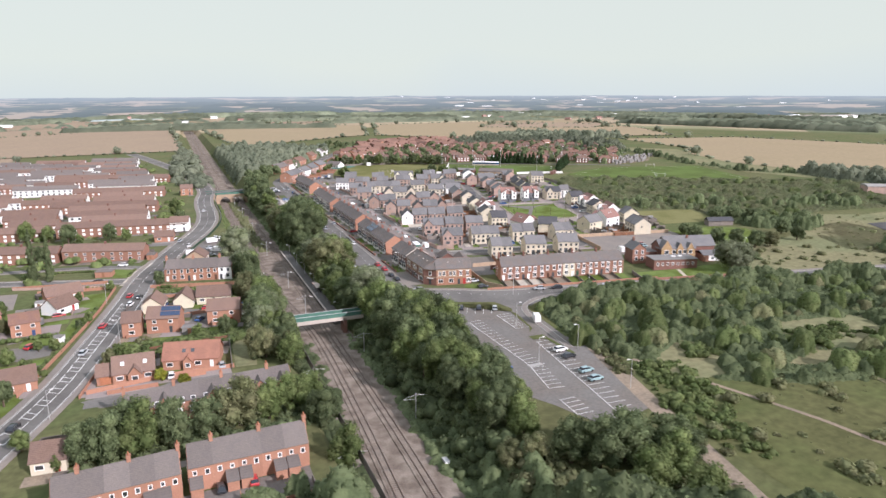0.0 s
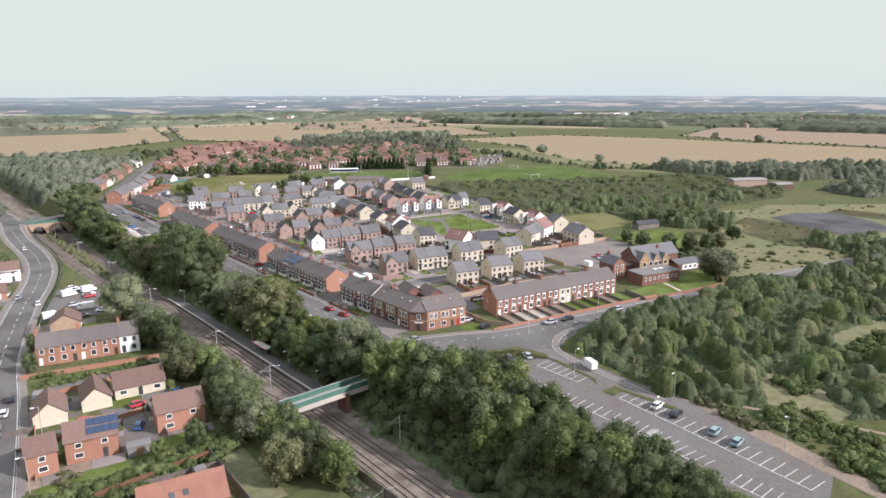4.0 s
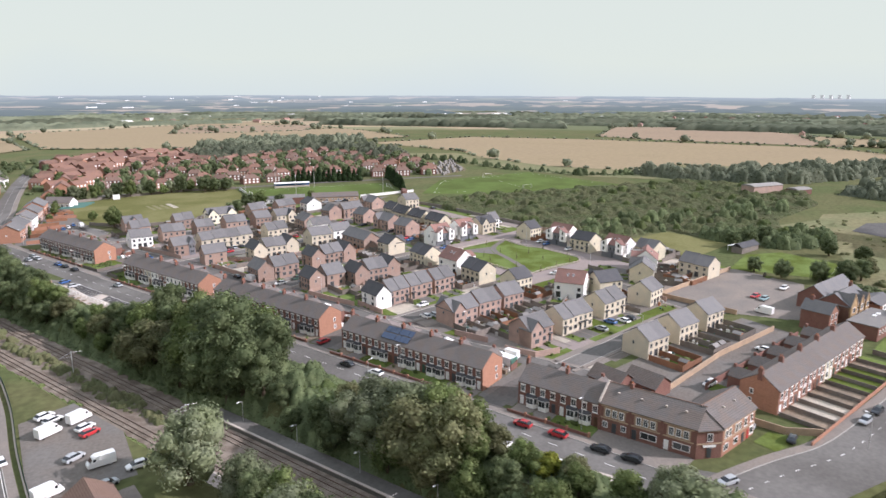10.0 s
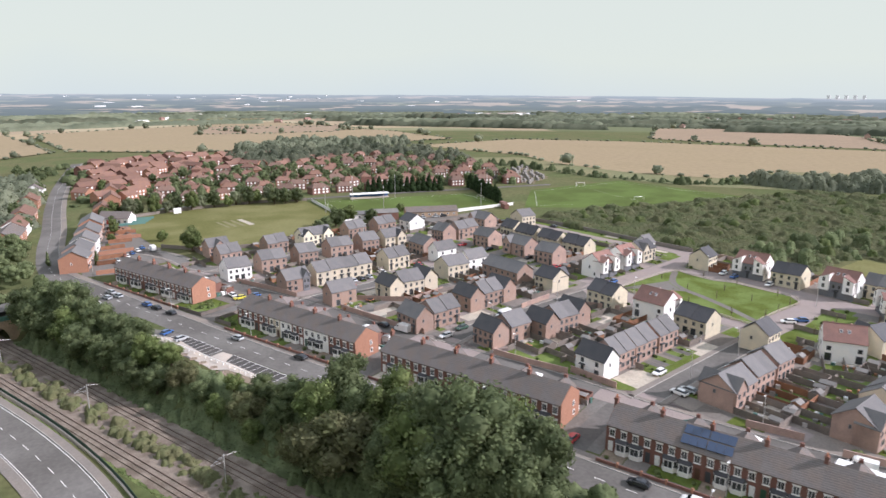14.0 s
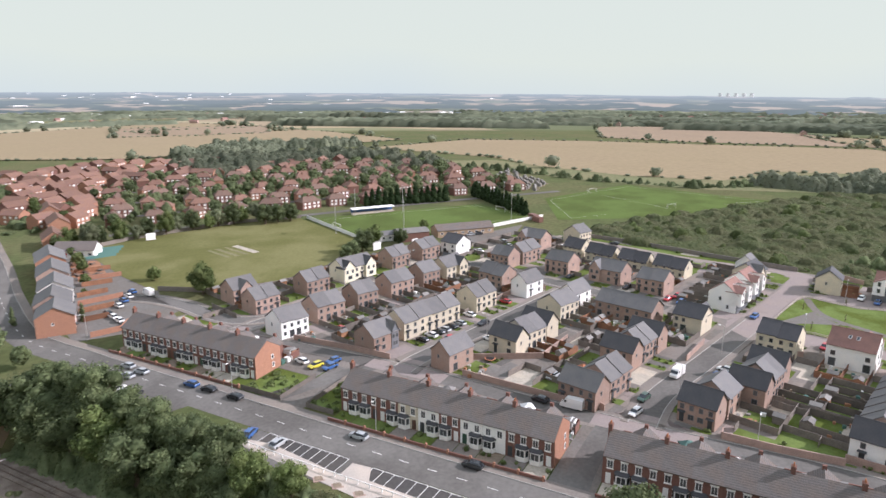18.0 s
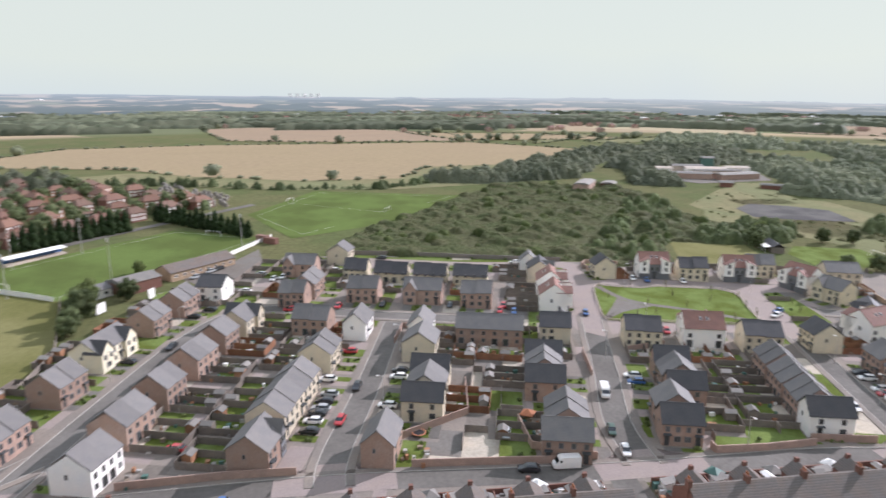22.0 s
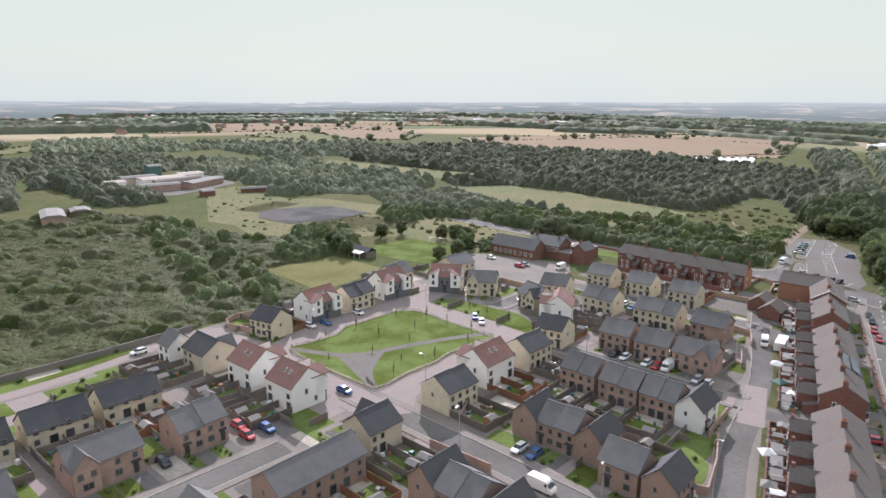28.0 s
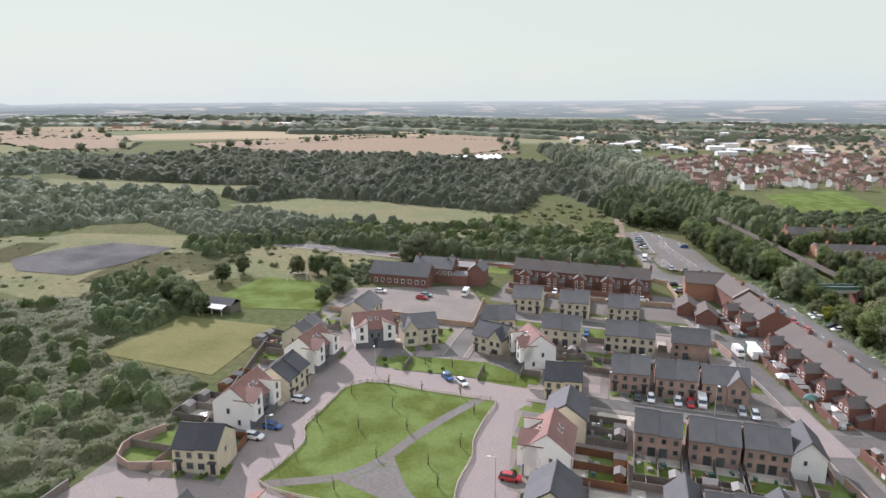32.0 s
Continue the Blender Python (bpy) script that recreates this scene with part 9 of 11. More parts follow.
# garages behind the corner block
for x, y, a in ((106.2, 252.6, 75.5), (109.6, 245.0, 75.5)):
    g = thing("garage", x, y, gz(x, y), a, "red brick garage block with brown tiled roof", "garage", "garages")
    part("wall", cached("garw", lambda: gable_walls(8.6, 6.4, 2.8, 5.0, BRICK_RED)), g)
    part("roof", cached("garr", lambda: gable_roof(8.6, 6.4, 2.8, 5.0, TILE_BROWN)), g)
    for i in range(2):
        part("garage_door", cached("gard", lambda: Shape().box(-1.2, 1.2, -0.06, 0.02, 0, 2.1).mesh("garage_door", DOORS[0])), g, pose(-2.1 + i * 4.2, 3.2, 0.05, 0, 0, 180))
# ruined block and factory beyond the scrub
patch("factory_yard", [(515, 205), (532, 150), (505, 108), (452, 128), (443, 190), (465, 205)], 0.2, TARMAC_OLD, "worn factory yard", "yard", far=True)
for x, y, w, d, h, a, m, lb in ((424, 282, 12.5, 5, 5, -30, BRICK_PINK, "derelict grey brick building"), (432, 262, 6, 4.5, 3.2, -30, BRICK_RED, "low red brick hut with grey roof"), (503, 188, 6, 5, 4, 72, WHITE, "white metal factory shed"),
                                (494, 158, 15, 7, 4.5, 72, WHITE, "large white metal factory shed"), (522, 141, 4.6, 4.6, 9.5, 72, TEAL, "square teal clad factory tower"), (470, 182, 14, 5, 4, 66, BRICK_PINK, "long red brick factory building"),
                                (463, 150, 17, 5, 4, 100, BRICK_PINK, "long red brick factory building"), (508, 166, 12, 5, 5, 72, CONCRETE, "grey concrete factory hall"), (500, 128, 9, 6, 4, 72, WHITE, "low white metal factory shed"),
                                (480, 156, 17, 2.5, 4.2, 80, CONCRETE, "narrow grey factory hall"), (428, 179, 4, 3, 3, 66, BRICK_RED, "small red brick store"), (413, 151, 10, 2.6, 2.6, 50, BRICK_RED, "row of low brick stores")):
    s = Shape().box(-w, w, -d, d, -2, h)
    b = single("factory" if w > 8 else "hut", s.mesh("factory", m), pose(x, y, gz(x, y), 0, 0, a), lb, "industrial building")
    part("roof", Shape().prism([(-d - 0.4, h), (d + 0.4, h), (d * 0.5, h + 1.0), (-d * 0.5, h + 1.0)], -w - 0.4, w + 0.4).mesh("roof", FELT if m is not WHITE else CONCRETE), b)


# ---- gardens, walls and fences ----
ROADS = [(STREET_A, 4.6), (STREET_B, 4.6), (STREET_C, 4.4), (STREET_D, 4.2), (STREET_N, 4.4), (LANE, 3.6), (LANE_EAST, 3.4)]


def to_world(x, y, ang, u, v):
    c, s = math.cos(radians(ang)), math.sin(radians(ang))
    return x + u * c - v * s, y + u * s + v * c


def taken(px, py, me=None):
    """Whether a place lies on a street, the square or another house."""
    for line, w in ROADS:
        for (ax, ay), (bx, by) in zip(line, line[1:]):
            dx, dy = bx - ax, by - ay
            t = max(0, min(1, ((px - ax) * dx + (py - ay) * dy) / (dx * dx + dy * dy + 1e-9)))
            if math.hypot(px - ax - t * dx, py - ay - t * dy) < w:
                return True
    if inside(px, py, SQUARE) or inside(px, py, GREEN):
        return True
    for i, (x, y, L, D, ang, _) in enumerate(EST):
        if i == me:
            continue
        c, s = math.cos(radians(ang)), math.sin(radians(ang))
        u, v = (px - x) * c + (py - y) * s, -(px - x) * s + (py - y) * c
        if abs(u) < L / 2 + 0.6 and abs(v) < D / 2 + 0.8:
            return True
    return False


def wall_run(pts, h, t, mat, base=-0.6, cap=None):
    """A solid wall or fence along points, following the ground."""
    s = strip(pts, t / 2, -t / 2, h, thick=h - base)
    return s


def solid(name, s, mat, label, category, group=""):
    return single(name, s.mesh(name, mat), pose(0, 0, 0), label, category, group)


rg = random.Random(33)
GARD = []
HEDGE = Leaves(81)
for i, (x, y, L, D, ang, th) in enumerate(EST):
    gd = 0
    for d in np.arange(2.0, 10.6, 1.0):
        if any(taken(*to_world(x, y, ang, u, D / 2 + d), i) for u in (-L / 2, 0, L / 2)):
            break
        gd = float(d)
    n = max(1, round(L / 5.4))
    if gd >= 4:
        fm, fl = (FENCE, "orange-brown stained timber garden fence") if rg.random() < 0.25 else (FENCE_GREY, "weathered grey timber garden fence")
        W = lambda u, v: to_world(x, y, ang, u, v)
        f = solid("fence", wall_run([W(-L / 2 + 0.1, D / 2 + gd), W(0, D / 2 + gd), W(L / 2 - 0.1, D / 2 + gd)], 1.75, 0.1, fm), fm, fl, "fence", "garden fences")
        for k in range(n + 1):
            u = -L / 2 + L * k / n
            u = min(L / 2 - 0.08, max(-L / 2 + 0.08, u))
            part("side_fence", wall_run([W(u, D / 2 + 0.15), W(u, D / 2 + gd - 0.1)], 1.7, 0.08, fm).mesh("side_fence", fm), f)
        pats, laws = [], []
        for k in range(n):
            a, b = -L / 2 + L * k / n + 0.15, -L / 2 + L * (k + 1) / n - 0.15
            p0 = rg.uniform(1.6, 3.2)
            pats.append([W(a, D / 2), W(b, D / 2), W(b, D / 2 + p0), W(a, D / 2 + p0)])
            laws.append([W(a, D / 2 + p0), W(b, D / 2 + p0), W(b, D / 2 + gd), W(a, D / 2 + gd)])
            if gd > 5 and rg.random() < 0.85:
                u, v = (a + 1.4 if rg.random() < 0.5 else b - 1.4), D / 2 + gd - 1.4
                wx, wy = W(u, v)
                sm = rg.choice((SHED, SHED, FENCE_GREY, FELT))
                s = single("shed", cached(("shed", sm.name), lambda: Shape().prism([(-0.95, -0.3), (0.95, -0.3), (0.95, 1.75), (0, 2.25), (-0.95, 1.75)], -1.2, 1.2).mesh("shed", sm)), pose(wx, wy, gz(wx, wy), 0, 0, ang + (90 if rg.random() < 0.4 else 0)), "small timber garden shed with felt roof", "shed", "garden sheds")
                part("roof", cached("shedr", lambda: Shape().prism([(-1.1, 1.72), (-1.1, 1.8), (0, 2.38), (1.1, 1.8), (1.1, 1.72), (0, 2.28)], -1.3, 1.3).mesh("roof", FELT)), s)
            elif rg.random() < 0.5:
                wx, wy = W((a + b) / 2, D / 2 + gd * 0.7)
                HEDGE.clump((wx, wy, gz(wx, wy) + 0.5), rg.uniform(0.5, 1.0), 40, 0.2)
        patch("patio", pats, 0.07, SLAB if rg.random() < 0.75 else FENCE_GREY, "pale slab patio behind a house", "patio")
        patch("lawn", laws, 0.08, LAWN if rg.random() < 0.85 else SLAB, "small mown back garden lawn", "lawn")
    # front: drive and lawn
    fd = 0
    for d in np.arange(1.0, 6.1, 0.5):
        if any(taken(*to_world(x, y, ang, u, -D / 2 - d), i) for u in (-L / 2, 0, L / 2)):
            break
        fd = float(d)
    GARD.append((x, y, ang, L / 2 + 0.1, -D / 2 - fd, D / 2 + gd + 0.1))
    if fd >= 1.5:
        W = lambda u, v: to_world(x, y, ang, u, v)
        fl_, dr_ = [], []
        for k in range(n):
            a, b = -L / 2 + L * k / n + 0.1, -L / 2 + L * (k + 1) / n - 0.1
            m = a + (b - a) * rg.uniform(0.4, 0.6)
            if rg.random() < 0.5:
                a, b = b, a
            lo, hi = sorted((a, m))
            fl_.append([W(lo, -D / 2 - fd), W(hi, -D / 2 - fd), W(hi, -D / 2 - 0.7), W(lo, -D / 2 - 0.7)])
            lo, hi = sorted((m, b))
            dr_.append([W(lo + 0.1, -D / 2 - fd), W(hi, -D / 2 - fd), W(hi, -D / 2 - 0.7), W(lo + 0.1, -D / 2 - 0.7)])
            for q in range(int(rg.uniform(2, 6))):
                wx, wy = W(rg.uniform(*sorted((a, m))), -D / 2 - rg.uniform(0.4, fd))
                HEDGE.clump((wx, wy, gz(wx, wy) + 0.3), rg.uniform(0.3, 0.6), 22, 0.16)
        patch("front_lawn", fl_, 0.08, LAWN, "small front lawn of a house", "lawn")
        patch("driveway", dr_, 0.075, TARMAC if rg.random() < 0.7 else BLOCK, "dark asphalt driveway of a house", "driveway")
# the rest of the plots: side gardens, drives and corners, with their fences
SCHOOL_YARD = [(176, 270), (228, 258), (220, 226), (176, 222)]
REST = {m.name: (m, Shape()) for m in (LAWN, SLAB, PAVING, BLOCK, TARMAC_OLD)}
edge_fences = Shape()
ca, sa, step = math.cos(radians(-14)), math.sin(radians(-14)), 2.4


def by_road(px, py):
    return any(math.hypot(px - a, py - b) < w + 4.5 for line, w in ROADS for (a, b) in line)


def free(ix, iy):
    px, py = 180 + (ix * ca - iy * sa) * step, 380 + (ix * sa + iy * ca) * step
    if not inside(px, py, ESTATE) or taken(px, py) or px < 108.5 or py < 240 or inside(px, py, SCHOOL_YARD):
        return None
    for gx, gy, ga, hu, v0, v1 in GARD:
        c, q = math.cos(radians(ga)), math.sin(radians(ga))
        u, v = (px - gx) * c + (py - gy) * q, -(px - gx) * q + (py - gy) * c
        if abs(u) < hu + 0.6 and v0 - 0.6 < v < v1 + 0.6:
            return None
    return px, py


cells = {(ix, iy): c for ix in range(-50, 50) for iy in range(-70, 70) for c in (free(ix, iy),) if c}
zone = lambda ix, iy: ((ix // 4) * 7349 + (iy // 3) * 9151) % 97
for (ix, iy), (px, py) in cells.items():
    m = (LAWN, PAVING, LAWN, TARMAC_OLD, LAWN, SLAB, BLOCK)[zone(ix, iy) % 7]
    e = step / 2
    REST[m.name][1].add([(px + u * ca - v * sa, py + u * sa + v * ca, gz(px + u * ca - v * sa, py + u * sa + v * ca) + 0.05) for u, v in ((-e, -e), (e, -e), (e, e), (-e, e))], [(0, 1, 2, 3)])
    for dx, dy in ((1, 0), (0, 1)):
        o = (ix + dx, iy + dy)
        if o in cells and zone(*o) != zone(ix, iy) and zone(ix, iy) % 7 in (0, 2, 4, 5) and not by_road(px, py):
            a_, b_ = ((e, -e), (e, e)) if dx else ((-e, e), (e, e))
            pts = [(px + u * ca - v * sa, py + u * sa + v * ca) for u, v in (a_, b_)]
            wr = wall_run(pts, 1.65, 0.09, FENCE_GREY)
            edge_fences.add(wr.v, wr.f)
    if zone(ix, iy) % 7 in (0, 2, 4) and rg.random() < 0.16:
        HEDGE.clump((px + rg.uniform(-1, 1), py + rg.uniform(-1, 1), gz(px, py) + 0.4), rg.uniform(0.4, 0.9), 26, 0.18)
for m, sh in REST.values():
    single("garden_plots", sh.mesh("garden_plots", m), pose(0, 0, 0), "side gardens, drives and corners between houses", "garden", kind="structure")
single("garden_fences", edge_fences.mesh("garden_fences", FENCE_GREY), pose(0, 0, 0), "weathered garden fences between plots", "fence", kind="stuff")
# pink brick walls along the back lane and streets
for pts in ([(114.4, 399), (115.3, 410), (116.4, 426)], [(114.2, 345), (113.6, 356), (114.0, 366.5)], [(116, 366.6), (114, 366.6)], [(113.0, 292), (112.4, 303)], [(116.4, 447), (116.6, 460), (115.4, 478)], [(114.6, 390.5), (120, 402), (131, 402)],
            [(170, 440.6), (186, 438), (189.5, 430)], [(176, 425), (187, 422), (186, 414)], [(113.5, 332), (116, 345)], [(126, 428), (135, 412), (150, 410)], [(150, 378.5), (164, 376)], [(163, 364), (166, 352)], [(236.5, 347.2), (244, 348), (247.3, 345.5), (248.3, 341.5), (247.5, 338.5), (243.5, 333.5)], [(176, 262), (179, 272)],
            [(110.8, 285), (111.5, 276), (118, 272)], [(236, 333), (237, 283)]):
    solid("garden_wall", wall_run(pts, 1.7, 0.25, BRICK_PINK), BRICK_PINK if len(pts) != 2 or pts[0][0] < 200 else FENCE_GREY, "pinkish brick garden wall along a street", "wall", "garden walls")
patch("walled_garden", [(237, 346.6), (243.8, 347.3), (246.8, 345), (247.7, 341.4), (243.4, 334.4), (237.5, 337)], 0.09, LAWN, "small lawn within a curved garden wall", "lawn")
solid("boundary_wall", wall_run([(251.5, 354), (253.8, 364), (256.4, 376), (259, 388), (262.4, 400), (266, 415), (269, 430), (270.5, 446)], 1.7, 0.3, WALL_GREY), WALL_GREY, "weathered grey-buff wall between lane and scrub", "wall", "boundary walls")
# buff walls south
for pts in ([(113, 240.5), (140, 236), (168, 228)], [(108, 231), (106.5, 214.5), (110, 208)], [(180, 266), (226, 254)], [(176, 240), (180, 265)]):
    solid("garden_wall", wall_run(pts, 1.6, 0.25, BRICK_BUFF), BRICK_BUFF, "pale buff brick boundary wall", "wall", "boundary walls")
# front gardens and rear yards of the terraces
for x, y0, y1, n in ((95.7, 470.0, 517.0, 10), (93.2, 393.4, 442.2, 10), (93.0, 334.4, 384.2, 10), (91.4, 277.0, 323.5, 10), (91.2, 247.0, 267.0, 4)):
    wx = x - 9.4
    gw = solid("garden_wall", wall_run([(wx, y0), (wx, (y0 + y1) / 2), (wx, y1)], 0.8, 0.25, BRICK_RED), BRICK_RED, "low red brick front garden wall", "wall", "front walls")
    rw_ = solid("yard_wall", wall_run([(x + 12.2, y0), (x + 12.2, (y0 + y1) / 2), (x + 12.2, y1)], 1.9, 0.24, BRICK_RED), BRICK_RED, "tall dark red brick rear yard wall", "wall", "yard walls")
    patch("rear_yards", [(x + 4.4, y0), (x + 12.1, y0), (x + 12.1, y1), (x + 4.4, y1)], 0.05, TARMAC_OLD, "paved rear yards behind the terrace", "yard")
    for k in range(n):
        a, b = y0 + (y1 - y0) * k / n, y0 + (y1 - y0) * (k + 1) / n
        patch("front_garden", [(wx + 0.2, a + 0.1), (x - 4.5, a + 0.1), (x - 4.5, b - 0.1), (wx + 0.2, b - 0.1)], 0.06, rg.choice((LAWN, SLAB, EARTH, PAVING, LAWN)), "small front garden of a terraced house", "garden")
        part("pier", cached("pier", lambda: Shape().box(-0.2, 0.2, -0.2, 0.2, -0.5, 1.2).mesh("pier", BRICK)), gw, pose(wx, a + 0.3, gz(wx, a)))
        part("divider", wall_run([(x + 8.9, a), (x + 12.0, a)], 1.7, 0.2, BRICK_RED).mesh("divider", BRICK_RED), rw_)
        for q in range(rg.randint(0, 3)):
            u, v = rg.uniform(wx + 0.6, x - 5.6), rg.uniform(a + 0.4, b - 0.4)
            HEDGE.clump((u, v, gz(u, v) + 0.35), rg.uniform(0.35, 0.8), 26, 0.17)
        if rg.random() < 0.6:
            u, v, m = x + 10.6, (a + b) / 2 + rg.uniform(-0.6, 0.6), rg.choice((WHITE, FELT, SHED, BRICK_RED))
            s = single("outhouse", cached(("out", m.name), lambda: Shape().prism([(-1.2, -0.3), (1.2, -0.3), (1.2, 1.9), (-1.2, 2.3)], -1.0, 1.0).mesh("outhouse", m)), pose(u, v, gz(u, v)), "small lean-to outhouse in a rear yard", "shed", "outhouses")
            part("roof", cached("outr", lambda: Shape().prism([(-1.35, 2.32), (1.35, 1.92), (1.35, 2.0), (-1.35, 2.4)], -1.1, 1.1).mesh("roof", FELT)), s)
# clutter of the rear yards: bins, planters, tubs, stacked timber and covers
CLUTTER = {m.name: (m, Shape()) for m in (WHITE, TEAL, FELT, EARTH, SHED, GALV)}
for x, y0, y1 in ((95.7, 470.0, 517.0), (93.2, 393.4, 442.2), (93.0, 334.4, 384.2), (91.4, 277.0, 323.5), (91.2, 247.0, 267.0)):
    for q in range(int((y1 - y0) * 4.6)):
        u, v = rg.uniform(x + 5.2 if q % 3 == 0 else x + 8.8, x + 12.0), rg.uniform(y0, y1)
        w, d, h = rg.uniform(0.15, 0.65), rg.uniform(0.15, 0.8), rg.uniform(0.3, 1.3)
        CLUTTER[rg.choice(list(CLUTTER))][1].box(u - w, u + w, v - d, v + d, gz(u, v) - 0.1, gz(u, v) + h)
for i, (x, y, L, D, ang, th) in enumerate(EST):
    for q in range(int(L)):
        u, v = to_world(x, y, ang, rg.uniform(-L / 2, L / 2), D / 2 + rg.uniform(0.6, 5.5))
        if taken(u, v):
            continue
        w, d, h = rg.uniform(0.2, 0.5), rg.uniform(0.2, 0.6), rg.uniform(0.4, 1.1)
        CLUTTER[rg.choice(list(CLUTTER))][1].box(u - w, u + w, v - d, v + d, gz(u, v) - 0.1, gz(u, v) + h)
# sheds, lean-tos and canopies in the yards, each with a pitched lid
for x, y0, y1, n in ((95.7, 470.0, 517.0, 10), (93.2, 393.4, 442.2, 10), (93.0, 334.4, 384.2, 10), (91.4, 277.0, 323.5, 10), (91.2, 247.0, 267.0, 4)):
    for k in range(n):
        if rg.random() < 0.25:
            continue
        u, v = rg.choice((x + 10.9, x + 10.4, x + 9.8)), y0 + (y1 - y0) * (k + rg.choice((0.26, 0.72))) / n
        kind = rg.choice(("timber", "brick", "white", "timber"))
        body, lid = {"timber": (SHED, FELT), "brick": (BRICK_RED, FELT), "white": (GALV, WHITE)}[kind]
        sd = single("shed", cached(("yshed", kind), lambda: Shape().box(-0.9, 0.9, -0.75, 0.75, -0.2, 1.9).mesh("shed", body)), pose(u, v, gz(u, v), 0, 0, rg.choice((0, 90, 4))), {"timber": "small timber shed in a back yard", "brick": "small brick outhouse in a back yard", "white": "pale metal shed with a white roof in a yard"}[kind], "shed", "yard sheds")
        part("roof", cached(("yroof", kind), lambda: Shape().prism([(-0.9, 1.9), (0.9, 1.9), (0.95, 2.0), (0, 2.35), (-0.95, 2.0)], -1.05, 1.05).mesh("roof", lid)), sd)
for m, sh in CLUTTER.values():
    single("yard_clutter", sh.mesh("yard_clutter", m), pose(0, 0, 0), "bins, tubs and boxes standing in back yards", "clutter", kind="stuff")
# gardens of the southern terrace, towards the side road
for k in range(10):
    a, b = to_world(139, 215.75, -14.04, -24.4 + 4.9 * k, 0), to_world(139, 215.75, -14.04, -24.4 + 4.9 * (k + 1), 0)
    q = lambda u, v: to_world(139, 215.75, -14.04, u, v)
    u0, u1 = -24.4 + 4.9 * k + 0.15, -24.4 + 4.9 * (k + 1) - 0.15
    patch("front_garden", [q(u0, -14.5), q(u1, -14.5), q(u1, -4.5), q(u0, -4.5)], 0.06, rg.choice((LAWN, LAWN, SLAB, EARTH)), "long front garden of a terraced house", "garden")
    patch("rear_yard", [q(u0, 4.5), q(u1, 4.5), q(u1, 12), q(u0, 12)], 0.06, rg.choice((PAVING, TARMAC_OLD, LAWN)), "rear yard of a terraced house", "yard")
    solid("hedge_fence", wall_run([q(u0 - 0.15, -14.4), q(u0 - 0.15, -4.7)], 1.0, 0.12, FENCE_GREY), FENCE_GREY, "low grey timber fence between front gardens", "fence", "front fences")
solid("garden_wall", wall_run([to_world(139, 215.75, -14.04, u, -14.7) for u in (-32, -10, 10, 34)], 0.9, 0.25, BRICK), BRICK, "low brick garden wall along the side road", "wall")
solid("yard_wall", wall_run([to_world(139, 215.75, -14.04, u, 12.2) for u in (-25, 0, 25)], 1.8, 0.25, BRICK_RED), BRICK_RED, "red brick rear yard wall", "wall")
patch("corner_garden", [(99.5, 219.2), (105.5, 217.5), (106.2, 211.5), (98, 214.5)], 0.08, LAWN, "small corner lawn by the junction", "lawn")
solid("garden_wall", wall_run([(161.5, 193.2), (178, 188.2), (197, 183), (214, 178.6)], 1.1, 0.25, BRICK_MID), BRICK_MID, "low red brick wall along the school lawn", "wall", "boundary walls")
solid("garden_wall", wall_run([(164.5, 203.2), (161.5, 193.5)], 1.4, 0.2, FENCE_GREY), FENCE_GREY, "dark timber fence beside the school lawn", "fence", "boundary walls")
solid("garden_wall", wall_run([(213, 200), (206.5, 190), (199, 185)], 1.3, 0.2, BRICK_MID), BRICK_MID, "red brick wall at the end of the school lawn", "wall", "boundary walls")
single("footpath", strip([(184, 199.5), (178.8, 188.6)], 0.7, -0.7, 0.1).mesh("footpath", SLAB), pose(0, 0, 0), "pale path across the school lawn", "path", kind="structure")
patch("school_lawn", [(166, 203.5), (186, 200), (212, 199), (206, 190), (198, 184), (163, 193.5)], 0.08, LAWN, "mown school lawn", "lawn")
patch("forecourt", [(86.5, 227), (86.5, 247), (80.5, 247), (80, 228)], 0.07, PAVING, "paved forecourt before the corner shops", "pavement")
for pts in ([(31.2, 60), (31.2, 180), (31.5, 260)],):
    solid("boundary_fence", wall_run(pts, 1.6, 0.08, GALV), FENCE_GREY, "grey boundary fence beside the railway", "fence")
for pts in ([(128.5, 549), (137, 527), (158, 511.6), (176, 511.6), (221, 527.5)], [(150, 623.5), (178, 620.5), (221, 603.5), (246, 583)], [(246, 579), (221, 529.5)], [(303, 471), (268, 486)]):
    solid("boundary_fence", wall_run(pts, 1.7, 0.1, GALV), PAVING if pts[0][0] < 200 else WHITE, "pale boundary fence round the sports ground", "fence", "sports fences")
wf = [(p[0] + o[0] * -7.6, p[1] + o[1] * -7.6) for p, o in zip(wl, offsets(wl)) if 310 < p[1] < 506]
fn = thing("road_fence", 0, 0, 0, 0, "green steel mesh fence between road and railway", "fence")
part("mesh_panel", wall_run(wf, 1.0, 0.04, GREEN_DARK).mesh("mesh_panel", GREEN_DARK), fn)
part("kerb_wall", wall_run([(x - 0.3, y) for x, y in wf], 0.35, 0.3, CONCRETE).mesh("kerb_wall", CONCRETE), fn)
solid("planter_wall", wall_run([(69.0, 457.5), (69.4, 470.5)], 0.9, 0.5, CREAM), BRICK_BUFF, "low buff brick retaining wall by the parking bays", "wall")
